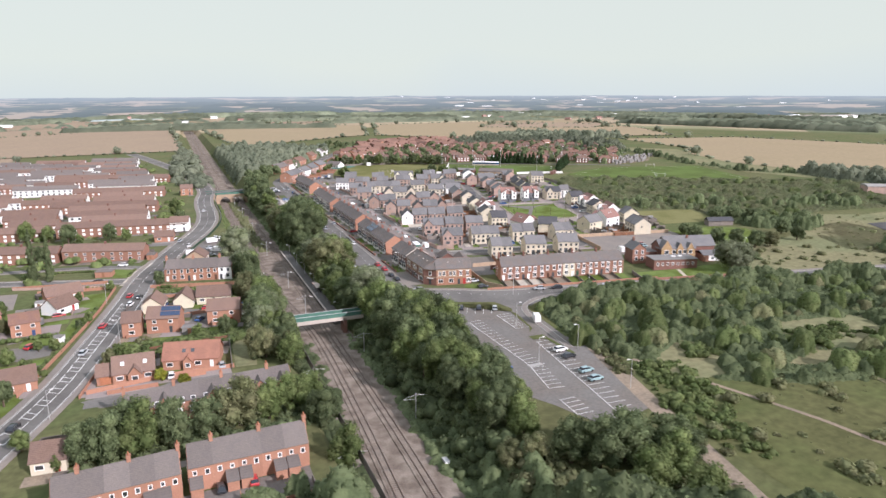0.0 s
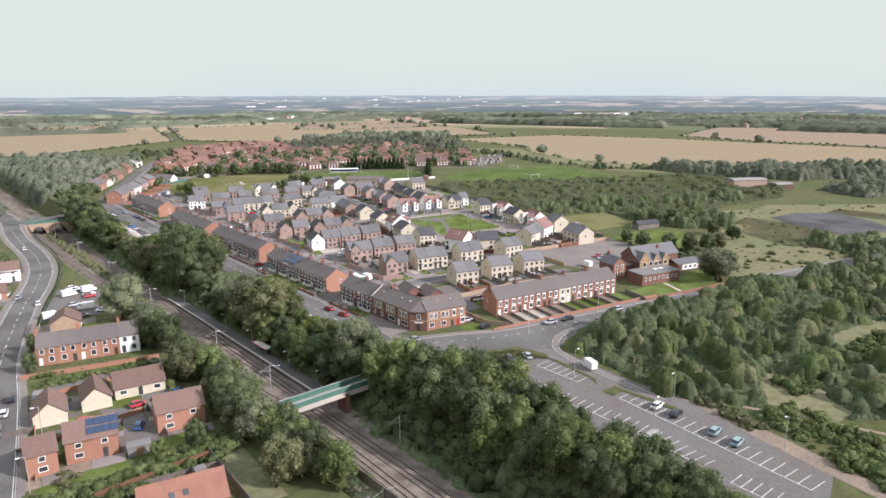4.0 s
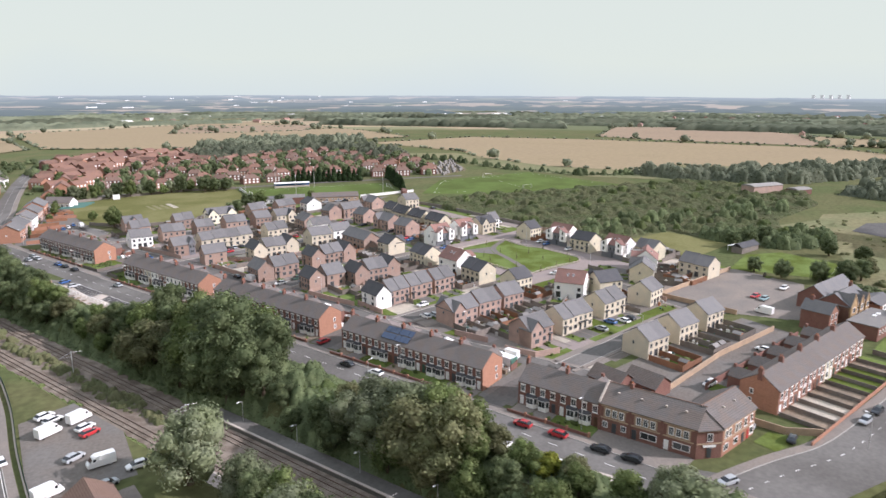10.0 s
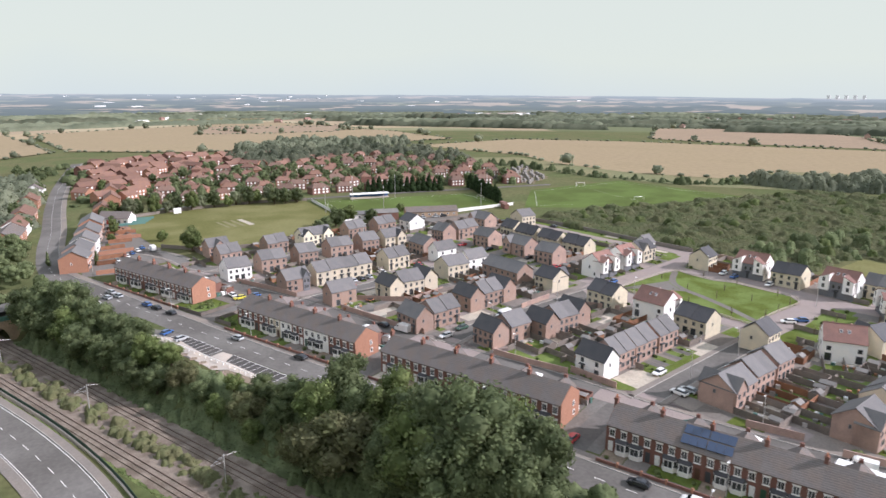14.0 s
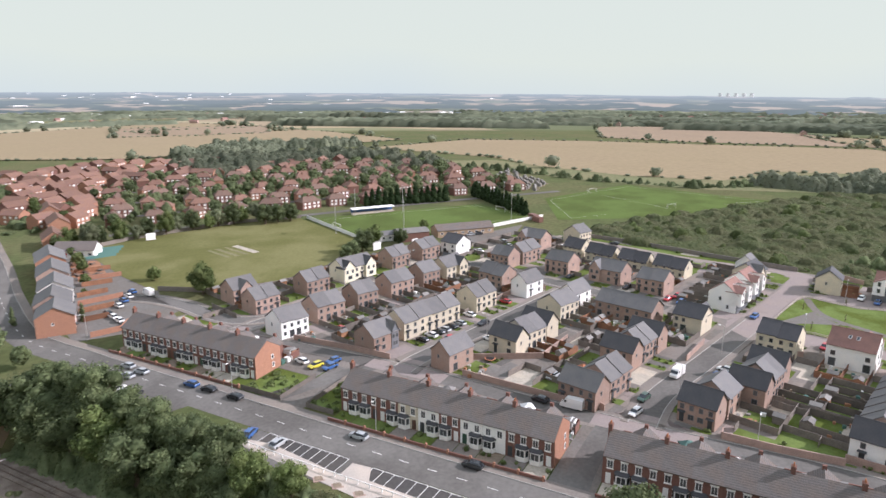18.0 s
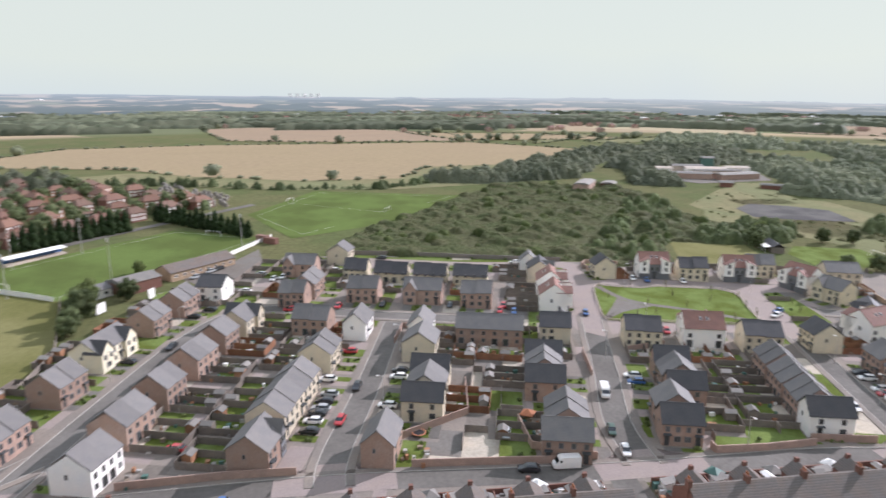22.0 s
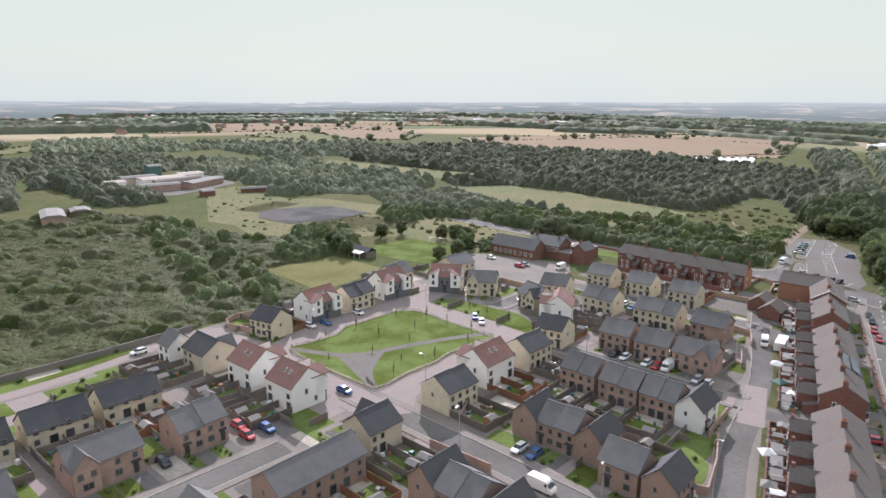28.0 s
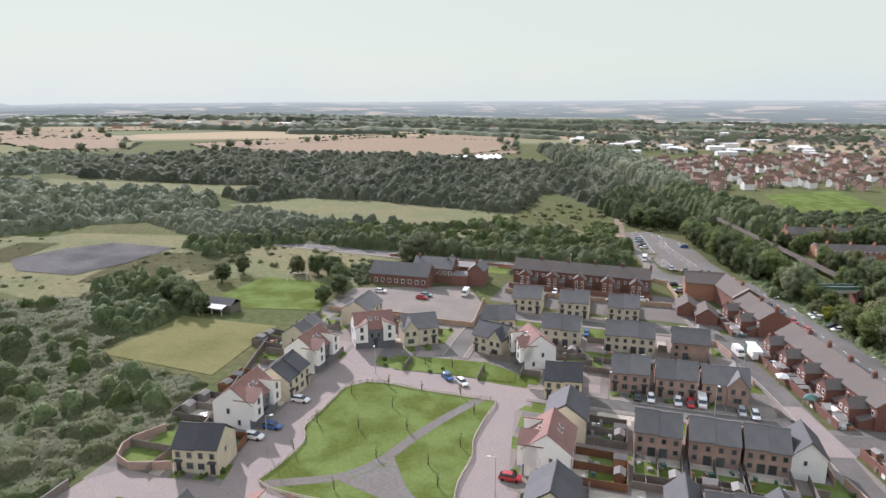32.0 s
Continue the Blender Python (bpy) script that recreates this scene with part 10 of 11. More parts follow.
# yards behind the nearest western terraces
patch("rear_yards", [(-24, 108), (21, 109.5), (21, 121), (-24, 119.5)], 0.045, TARMAC_OLD, "paved rear yards behind the western terrace", "yard")
yw = solid("yard_wall", wall_run([(-24, 109), (21, 110)], 1.6, 0.22, BRICK), BRICK, "orange brick wall behind rear yards", "wall")
for k in range(11):
    x = -24 + 4.45 * k
    part("divider", wall_run([(x, 109.2), (x, 115.5)], 1.5, 0.18, BRICK).mesh("divider", BRICK if k % 2 else FENCE_GREY), yw)
for pts in ([(86.3, 450.2), (103.2, 450.2)], [(86.3, 457.6), (99.2, 457.6)], [(86.3, 442.6), (86.3, 450.2)], [(86.3, 457.6), (86.3, 469.6)], [(103.2, 442.6), (103.2, 450.2)]):
    solid("garden_fence", wall_run(pts, 1.2, 0.06, FENCE_GREY), FENCE_GREY, "dark timber fence round a terrace garden", "fence", "garden fences")
road([(126.4, 495.3), (120.2, 501.8), (119.3, 512.8), (122.0, 528.5), (121.6, 542.2), (119.1, 549.6)], 5.6, walk_l=1.5, walk_r=1.5, label="grey asphalt street curving past the cricket ground", dz=0.06)
# western gardens
for p0 in ((-16, 176, 16, 5), (2, 178, 18, 5), (-20, 112, 40, 7), (4, 148, 30, 7), (-40, 226, 12, 12), (-42, 246, 14, 12), (8, 212, 14, 5), (-8, 228, 8, 10), (-50, 250, 16, 20), (-48, 200, 16, 14), (8, 262, 26, 5)):
    x, y, w, d = p0
    patch("lawn", [(x - w / 2, y - d / 2), (x + w / 2, y - d / 2 - 1), (x + w / 2, y + d / 2 - 1), (x - w / 2, y + d / 2)], 0.05, LAWN if p0[1] not in (176, 178) else BLOCK, "garden lawn of a house", "lawn")
for pts in ([(-24, 151), (0, 152), (24, 152.5)], [(-24, 176.5), (-6, 179), (12, 178)], [(-13.6, 228.6), (-2, 229), (20, 231)], [(-9, 254.2), (22, 252)], [(-60, 292), (-26, 285)]):
    solid("garden_wall", wall_run(pts, 1.2, 0.22, BRICK), BRICK, "orange brick garden wall of a house", "wall", "western walls")
road([(-24, 170), (-5, 169), (25, 167)], 4.0, label="narrow asphalt lane between gardens")
road([(-14, 231.5), (5, 232), (22, 233)], 4.5, label="short asphalt cul-de-sac between houses")
for k in range(7):
    y = 350 + k * 44
    road([(-190, y + 34), (-90, y + 14), (-2 - k * 2, y - 2)], 5.5, label="asphalt street between brick rows")
for k in range(7):
    a = radians(-36)
    o = -10 + k * 42
    road([(190 - o * math.sin(a) - 10, 645 + o * math.cos(a)), (190 - o * math.sin(a) + 150 * math.cos(a), 645 + o * math.cos(a) + 150 * math.sin(a)), (190 - o * math.sin(a) + 250 * math.cos(a), 645 + o * math.cos(a) + 250 * math.sin(a))], 5.0, label="asphalt street in the brick estate", dz=0.2)
# the western side: lawns, drives, yards, walls and hedges by the road
for m, label, cat, polys in (
        (LAWN, "mown front lawn beside the road", "lawn", ([(-33.9, 272), (-24.2, 271), (-27.0, 249), (-33.4, 249)], [(-34, 243), (-28, 243), (-31.5, 222), (-36, 222)], [(-44, 208), (-34, 208), (-36.5, 197), (-44, 198)], [(-24.5, 308), (-17.8, 303), (-19.5, 291), (-25, 293)],
                                                          [(-18.0, 207), (-1, 207), (-1, 213), (-16.6, 213)], [(-20, 201), (-8, 197), (-8, 191.5), (-21, 192)], [(-46, 190), (-37.6, 186), (-41, 172), (-56, 176)])),
        (TARMAC_OLD, "worn asphalt drive and turning space", "driveway", ([(-50, 221), (-36.5, 221), (-36.5, 210), (-47, 209)], [(-25, 172.5), (-18.5, 174.2), (-7, 173.8), (-3, 176), (5, 176.2), (5, 181), (11, 181), (11, 172), (4, 166.8), (-20, 166.8)], [(1, 238), (9.5, 232), (8, 215), (-0.5, 213.2)], [(-8, 262), (24, 254), (23, 248.5), (-11, 255)])),
        (BLOCK, "pinkish brick-paved drive", "driveway", ([(-24.4, 186), (-22.2, 188), (-22.2, 180.5), (-8, 179.5), (-8, 174.8), (-25.2, 175)], [(-5, 183), (9, 180.6), (9, 177), (-5, 177.2)], [(-62, 242), (-37, 241), (-36.5, 229.5), (-60, 228)])),
        (PAVING, "grey paved yard between bungalows", "yard", ([(-7.2, 253), (-1.8, 250), (-3, 235), (-8, 236)], [(-54, 263), (-34.4, 262), (-34.2, 247), (-52, 243)], [(-78, 290), (-57, 285), (-55, 264), (-78, 262)], [(-5, 133.5), (22, 133.5), (22, 131), (-5, 131)])),
        (MEADOW, "dry yellow garden grass", "lawn", ([(13, 200), (19, 200), (18, 177), (12.4, 178)],)),
        (SLAB, "pale paved footway at the street corner", "pavement", ([(-21.8, 278.6), (-18.6, 279.4), (-13.6, 300), (-9.6, 311), (-12.6, 312), (-17.6, 298)],))):
    for k, poly in enumerate(polys):
        patch(cat, poly, 0.021 + 0.001 * k if m is not SLAB else 0.07, m, label, cat)
for pts, h, m, label in (
        ([(-22.8, 276), (-26.2, 248), (-30.0, 227.5), (-33.4, 211), (-36.6, 196), (-40, 182)], 1.1, BRICK, "low brick wall along the road"), ([(-50, 281), (-34, 277.4), (-23.2, 275.4)], 1.2, BRICK, "brick wall along a side street"), ([(-60, 291.5), (-45, 286), (-26, 279)], 0.9, BRICK_PINK, "brick wall along a side street"),
        ([(-3.3, 176.4), (4.6, 176.5)], 1.2, BRICK, "brick wall before a bungalow"), ([(-19.1, 174.2), (-7.2, 174.1)], 1.1, BRICK, "brick wall along a back lane"), ([(-25.4, 174.5), (-23.3, 186), (-21.5, 195)], 1.0, BRICK, "low brick wall along the road"), ([(12.6, 200.5), (11.4, 177)], 1.6, FENCE_GREY, "timber fence beside a bungalow"),
        ([(-10.4, 270), (4, 265.4), (22, 259.6)], 1.3, BRICK, "brick wall before the old terrace"), ([(-35.6, 262.4), (-34.6, 246)], 1.0, BRICK_PINK, "brick garden wall of a bungalow"), ([(-52, 242.6), (-28.2, 244.4)], 1.2, FENCE_GREY, "timber fence between gardens"), ([(-52, 227.4), (-36.2, 227.8)], 1.2, FENCE_GREY, "timber fence between gardens"),
        ([(-16.4, 214.6), (-13.4, 232), (-9.8, 254)], 1.1, BRICK, "low brick wall along the road"), ([(-9.5, 199.8), (12.2, 199.8)], 1.6, FENCE, "stained timber fence behind gardens"), ([(8.6, 214), (9.9, 232)], 1.6, FENCE_GREY, "timber fence beside a yard"), ([(-2, 136.4), (21.5, 136.4)], 1.7, CREAM, "cream painted yard wall behind the terrace")):
    solid("garden_wall" if m not in (FENCE, FENCE_GREY) else "fence", wall_run(pts, h, 0.2, m), m, label, "wall" if m not in (FENCE, FENCE_GREY) else "fence", "western walls")
for pts, r0, r1 in (([(-18.6, 207.2), (-15, 203.4), (-9.6, 202.6), (0, 203.6), (12.2, 201.6)], 0.9, 1.7), ([(-7.5, 268.5), (6, 266), (21, 261.5)], 0.6, 1.0), ([(-27, 250), (-30.4, 231), (-34, 213), (-37.2, 197)], 0.5, 1.1), ([(-35.4, 263.5), (-50, 263.5)], 0.7, 1.1), ([(-37, 227), (-52, 227)], 0.8, 1.3),
                    ([(-9, 188), (-8.4, 197)], 0.7, 1.1), ([(-21.6, 197), (-18.6, 206)], 0.7, 1.2), ([(-36, 195), (-60, 199)], 0.8, 1.4), ([(-23, 278), (-34, 281)], 0.5, 0.9), ([(14, 204), (17, 232), (20, 250)], 0.8, 1.6), ([(-17, 302), (-19, 291)], 0.4, 0.7), ([(-50, 312), (-26, 305)], 0.5, 0.9), ([(-45, 244), (-30, 246)], 0.5, 1.0)):
    for a, b in zip(pts, pts[1:]):
        n = int(math.hypot(b[0] - a[0], b[1] - a[1]) / 1.1)
        for k in range(n):
            u, v, r = a[0] + (b[0] - a[0]) * k / n + rg.uniform(-0.5, 0.5), a[1] + (b[1] - a[1]) * k / n + rg.uniform(-0.5, 0.5), rg.uniform(r0, r1)
            HEDGE.clump((u, v, gz(u, v) + r * 0.6), r, 44, 0.2)
for x, y, w, d, m, label in ((-35.2, 220, 1.2, 1.5, WHITE, "white garden shed on a lawn"), (2.0, 211.6, 2.2, 1.4, FELT, "grey flat-roofed shed in a yard"), (-28, 298, 3.2, 2.2, BRICK, "brick garage block with flat felt roof"), (-46, 262, 1.3, 1.6, WHITE, "white garden shed behind a bungalow"), (-8.4, 252, 1.6, 2.4, FELT, "grey garage between bungalows"), (-10.2, 321, 1.6, 3.0, BRICK, "brick garage with brown roof")):
    s = single("garden_shed", Shape().box(-w, w, -d, d, -0.6, 2.2).mesh("garden_shed", m), pose(x, y, gz(x, y), 0, 0, -14), label, "shed", "western sheds")
    part("roof", Shape().prism([(-d - 0.15, 2.2), (d + 0.15, 2.2), (d + 0.15, 2.3), (0, 2.75 if w < 2 else 2.42), (-d - 0.15, 2.3)], -w - 0.15, w + 0.15).mesh("roof", FELT if m is not BRICK else TILE_BROWN), s)
    part("door", Shape().box(-0.5, 0.5, -0.05, 0.03, 0, 1.9).mesh("door", SHED), s, pose(0, -d - 0.01, 0.05))
for x, y, h, k in ((-28.6, 236, 4, "mid"), (-35.6, 213.4, 4, "mid"), (-45, 168, 8, "dark"), (-34.0, 152, 5, "mid"), (-20.0, 196, 4.5, "olive"), (-6.5, 178, 3, "gold"), (17.5, 181, 8, "slim"), (-7.0, 273.5, 6, "dark"), (-31, 232, 3, "dark"), (-24.4, 273.6, 4, "mid"), (-46, 206, 5, "mid"), (-52, 236, 5, "olive"), (-57, 256, 6, "mid")):
    tree(x, y, h, k, zf=gz, group="garden trees")
single("garden_shrubs", HEDGE.mesh("garden_shrubs", LEAF_MID), pose(0, 0, 0), "low green shrubs in gardens", "shrub", kind="stuff")


# ---- vehicles ----
PAINTS = {"white": paint("white_car_paint", (0.78, 0.78, 0.78), 0.3, 0.6), "silver": paint("silver_car_paint", (0.38, 0.4, 0.42), 0.3, 0.6), "black": paint("black_car_paint", (0.025, 0.027, 0.032), 0.25, 0.6), "red": paint("red_car_paint", (0.42, 0.03, 0.035), 0.3, 0.6),
          "blue": paint("blue_car_paint", (0.04, 0.11, 0.3), 0.3, 0.6), "teal": paint("teal_car_paint", (0.25, 0.36, 0.38), 0.3, 0.6), "yellow": paint("yellow_car_paint", (0.6, 0.52, 0.05), 0.3, 0.6), "green": paint("green_car_paint", (0.04, 0.08, 0.06), 0.3, 0.6)}
CAR_GLASS = material("car_glass", (0.02, 0.022, 0.025), 0.05, vary=0.05, bump=0.0, spec=0.8)


def loft(sections):
    """A closed skin through cross-sections (x, half width low, half width high, z low, z high)."""
    s = Shape()
    for x, w0, w1, z0, z1 in sections:
        zm = z0 + (z1 - z0) * 0.55
        s.v += [(x, -w0, z0), (x, -w0 * 1.02, zm), (x, -w1, z1), (x, w1, z1), (x, w0 * 1.02, zm), (x, w0, z0)]
    for i in range(len(sections) - 1):
        a, b = 6 * i, 6 * i + 6
        s.f += [(a + k, a + (k + 1) % 6, b + (k + 1) % 6, b + k) for k in range(6)]
    e = 6 * (len(sections) - 1)
    s.f += [(5, 4, 3, 2, 1, 0), tuple(e + k for k in range(6))]
    return s


def wheel_mesh():
    s = Shape()
    n = 12
    for y in (-0.1, 0.1):
        s.v += [(0.32 * math.cos(6.283 * i / n), y, 0.32 * math.sin(6.283 * i / n)) for i in range(n)]
    s.f += [tuple(range(n)), tuple(range(2 * n - 1, n - 1, -1))] + [(i, i + n, (i + 1) % n + n, (i + 1) % n) for i in range(n)]
    return s.mesh("wheel", TYRE)


WHEEL = wheel_mesh()


def car(x, y, ang, colour, kind="car", zf=gz, lift=0.1):
    van = kind == "van"
    if van:
        body = cached(("van", colour), lambda: loft([(-2.6, 0.9, 0.86, 0.35, 2.3), (-2.5, 0.98, 0.9, 0.3, 2.4), (1.0, 0.98, 0.9, 0.3, 2.4), (1.45, 0.98, 0.86, 0.3, 2.2), (2.05, 0.96, 0.9, 0.3, 1.25), (2.5, 0.9, 0.8, 0.32, 1.05), (2.62, 0.78, 0.7, 0.4, 0.85)]).mesh("van", PAINTS[colour]))
        glass = cached("vglass", lambda: loft([(1.42, 0.82, 0.78, 2.08, 2.16), (2.12, 0.86, 0.84, 1.3, 1.36)]).box(1.0, 1.5, -0.99, 0.99, 1.35, 1.95).mesh("glasshouse", CAR_GLASS))
        axles, lab = (-1.6, 1.7), f"{colour} panel van with dark windscreen"
    else:
        body = cached(("car", colour), lambda: loft([(-2.1, 0.74, 0.66, 0.42, 0.78), (-2.0, 0.84, 0.76, 0.3, 0.92), (-1.2, 0.87, 0.8, 0.25, 0.98), (0.9, 0.87, 0.8, 0.25, 0.94), (1.75, 0.84, 0.74, 0.28, 0.8), (2.1, 0.7, 0.6, 0.4, 0.66)]).mesh("car", PAINTS[colour]))
        glass = cached("cglass", lambda: loft([(-1.95, 0.7, 0.62, 0.9, 0.97), (-1.35, 0.74, 0.6, 0.93, 1.38), (-0.4, 0.75, 0.6, 0.93, 1.42), (0.35, 0.75, 0.6, 0.92, 1.38), (1.15, 0.72, 0.66, 0.88, 0.94)]).mesh("glasshouse", CAR_GLASS))
        axles, lab = (-1.3, 1.3), f"{colour} hatchback car with dark windows"
    c = single(kind, body, pose(x, y, zf(x, y) + lift, 0, 0, ang), lab, kind, "vehicles")
    part("glasshouse", glass, c)
    if not van:
        part("roof", cached(("croof", colour), lambda: loft([(-1.4, 0.58, 0.5, 1.36, 1.42), (-0.5, 0.6, 0.52, 1.38, 1.47), (0.4, 0.58, 0.5, 1.35, 1.42)]).mesh("roof", PAINTS[colour])), c)
    for ax in axles:
        for s in (-1, 1):
            part("wheel", WHEEL, c, pose(ax, s * 0.78, 0.32))
    return c


for group in (
        [(146.8, 441.8, 75.5, "silver"), (143.4, 442.8, 75.5, "black"), (140.3, 443.5, 75.5, "silver"), (138.0, 444.2, 75.5, "black"), (134.9, 444.9, 75.5, "white"), (130.9, 445.5, 75.5, "black"), (134.6, 439.3, 165.5, "red"), (150.0, 435.6, 165.5, "black"), (170.5, 437.1, 75.5, "red"), (154.6, 442.4, 75.5, "white"), (157.4, 424.9, 75.5, "black"), (154.0, 425.5, 75.5, "white"), (140.0, 429.1, 75.5, "white")],
        [(249.2, 487.2, 140, "silver"), (252.5, 484.6, 140, "black"), (242.5, 491.0, 140, "silver"), (224.6, 471.4, 75.5, "white"), (207.1, 479.2, 75.5, "black"), (201.4, 482.8, 75.5, "black"), (243.8, 468.5, 75.5, "silver"), (237.4, 463.4, 165.5, "white"), (239.4, 460.4, 165.5, "white"), (204.8, 455.1, 105, "red"), (261.8, 424.1, 75.5, "black"), (250.2, 372.9, 75.5, "white"), (246.4, 442.5, 75.5, "white"), (206.4, 440.5, 165.5, "red"), (206.5, 426.7, 165.5, "black"), (201.2, 388.8, 165.5, "red"), (196.9, 390.9, 165.5, "red"), (195.5, 386.8, 165.5, "blue"), (203.3, 405.6, 165.5, "black"), (170.1, 492.0, 75.5, "black"), (178.8, 483.7, 165.5, "black")],
        [(192.0, 365.0, 165.5, "blue"), (225.1, 335.3, 165.5, "white"), (222.6, 331.0, 165.5, "blue"), (219.7, 318.6, 165.5, "white"), (148.1, 368.9, 75.5, "white"), (144.8, 369.4, 75.5, "blue"), (175.0, 346.9, 165.5, "red"), (183.6, 306.6, 118, "white"), (187.1, 303.7, 118, "blue"), (142.9, 311.4, 75.5, "black"), (140.0, 312.1, 75.5, "white"), (134.2, 313.4, 75.5, "white"), (131.6, 314.1, 75.5, "red"), (127.0, 326.3, 165.5, "white"), (197.0, 239.0, 165.5, "red"), (195.7, 236.0, 165.5, "teal"), (211.8, 232.8, 165.5, "white"), (146.9, 269.5, 75.5, "blue")],
        [(119.0, 318.9, 75.5, "white"), (121.4, 317.5, 75.5, "silver"), (112.6, 404.6, 80, "black"), (124.0, 384.0, 165.5, "green"), (116.3, 384.2, 165.5, "white"), (125.2, 405.9, 165.5, "silver"), (104.5, 371.3, 165.5, "white"), (150, 266.5, 75.5, "white"), (153, 266, 75.5, "black"), (140, 269.5, 75.5, "silver")],
        [(82.0, 503.8, 90, "silver"), (81.3, 497.9, 90, "silver"), (78.1, 499.0, 90, "silver"), (82.0, 481.2, 90, "blue"), (82.0, 475.5, 90, "black"), (82.0, 467.2, 90, "black"), (72.1, 506.0, 0, "white"), (72.0, 503.2, 0, "black"), (72.2, 500.4, 0, "black"), (72.5, 497.6, 0, "white"), (72.3, 494.8, 0, "white"), (72.3, 492.0, 0, "silver"), (72.3, 489.1, 0, "black"), (71.6, 452.7, 15, "blue"), (71.2, 444.9, 0, "silver"), (80.8, 432.1, 90, "silver"), (105.1, 543.3, 75.5, "black"), (103.8, 539.0, 75.5, "white"), (102.6, 534.6, 75.5, "white")],
        [(104.4, 466.2, 75.5, "white"), (103.9, 461.3, 165.5, "yellow"), (108.2, 459.0, 165.5, "blue"), (104.9, 457.6, 165.5, "blue"), (127.3, 470.7, 75.5, "red"), (122.9, 554.9, 75.5, "blue"), (119.0, 551.7, 75.5, "white"), (115.4, 549.4, 75.5, "blue"), (111.2, 546.2, 75.5, "white")],
        [(78.1, 260.9, 90, "red"), (78.6, 252.8, 90, "red"), (78.3, 243.2, 90, "black"), (78.6, 236.9, 90, "black"), (68.3, 248.1, 0, "white"), (68.0, 245.1, 0, "white"), (68.2, 259.5, 0, "white"), (68.4, 256.4, 0, "black"), (78.8, 313.8, 90, "black"), (79.2, 304.2, 90, "white"), (86.3, 330.4, 0, "red"), (120.8, 233.5, 165.5, "white"), (81.4, 219.8, 150, "silver"), (121.5, 201.4, 165, "silver"), (127.9, 199.7, 165, "black"), (146.4, 194.2, 165, "silver"), (150.2, 227.2, 75.5, "white"), (104.3, 220.9, 0, "silver")],
        [(104.3, 212.8, 0, "black"), (87.0, 194.2, 65, "black"), (92.4, 191.5, 65, "black"), (97.6, 149.2, 5, "white"), (97.2, 144.3, 5, "black"), (96.2, 134.6, 5, "teal"), (95.5, 129.4, 5, "teal"), (84.4, 195.4, 65, "black"), (97.0, 188.9, 65, "silver"), (77.6, 144.7, 5, "blue"), (74.8, 352, 90, "black"), (74.6, 345, 90, "silver"), (75.0, 372, 90, "black"), (82.1, 356, 90, "silver"), (82.0, 407, 90, "black")],
        [(-23.9, 229.4, 76, "red"), (-27.4, 206.6, 76, "silver"), (-37.5, 163.7, 76, "black"), (22.6, 337.5, 10, "white"), (22.1, 334.5, 10, "red"), (15.4, 327.3, 10, "silver"), (14.6, 313.0, 0, "silver"), (21.3, 314.4, 165.5, "white"), (20.0, 346.6, 10, "white"), (19.7, 350.0, 10, "white"), (-30, 288, 158, "black"), (-42.7, 219, 60, "red"), (-38.7, 247.4, 20, "red"), (-55, 298.6, 158, "blue"), (5.3, 222.5, 60, "blue"), (-5.2, 244, 80, "blue"), (-17.2, 261, 76, "red"), (-14.0, 258, 76, "black"), (-0.4, 358, 70, "white"), (2.3, 351, 70, "silver"), (18.2, 436, 85, "white"), (-22, 312, 158, "white"), (6.2, 337.8, 80, "white"), (-3.3, 233.4, 5, "red"), (-4.0, 178.6, 90, "white"), (8.9, 179.9, 90, "silver"), (8.4, 233.4, 5, "red"), (-16.6, 250.3, 76, "white"), (18, 233.4, 10, "blue"), (10, 119.5, 90, "red"), (4, 119.5, 90, "black")]):
    for x, y, a, c in group:
        car(x, y, a, c)
for x, y, a, c in ((112.9, 397.3, 88, "white"), (140.0, 379.2, 165.5, "white"), (128.9, 313.7, 75.5, "white"), (182.1, 233.3, 75.5, "white"), (123.9, 548.0, 75.5, "white"), (103.9, 173.4, 72, "white"), (107.6, 281.6, 90, "white"), (23.7, 342.4, 10, "white"), (6.7, 318.8, 0, "white"), (17.6, 321.0, 165.5, "white"), (16.9, 341.6, 10, "white")):
    car(x, y, a, c, "van")


# ---- railway furniture, bridges, lamps ----
zt = lambda x, y: rail_z(y) + 0.1


def platform(x0, x1, y0, y1, edge):
    p = thing("platform", 0, 0, 0, 0, "long asphalt railway platform with pale edge stones", "platform", "platforms", "structure")
    line = [(x0 + (x1 - x0) / 2, y) for y in np.linspace(y0, y1, 8)]
    h = (x1 - x0) / 2
    part("deck", strip(line, h, -h, 1.15, zt, 1.4).mesh("deck", TARMAC), p)
    e = -h + 0.25 if edge > 0 else h - 0.25
    part("edge_stones", strip(line, e + 0.3, e - 0.3, 1.17, zt, 0.2).mesh("edge_stones", CONCRETE), p)
    return p


platform(48.6, 52.6, 216, 332, -1)
platform(30.8, 34.2, 262, 326, 1)


def lamp(x, y, h, z, ang, label="tall grey steel street lamp", group="street lamps"):
    s = cached(("lamp", h), lambda: Shape().tube((0, 0, -0.3), (0, 0, h), 0.1, 0.06, 6).tube((0, 0, h), (1.1, 0, h + 0.15), 0.05, 0.04, 5).mesh("street_lamp", GALV))
    o = single("street_lamp", s, pose(x, y, z, 0, 0, ang), label, "street lamp", group)
    part("lantern", cached("lantern", lambda: Shape().box(-0.15, 0.5, -0.14, 0.14, -0.06, 0.1).mesh("lantern", UPVC)), o, pose(1.0, 0, h + 0.15))
    return o


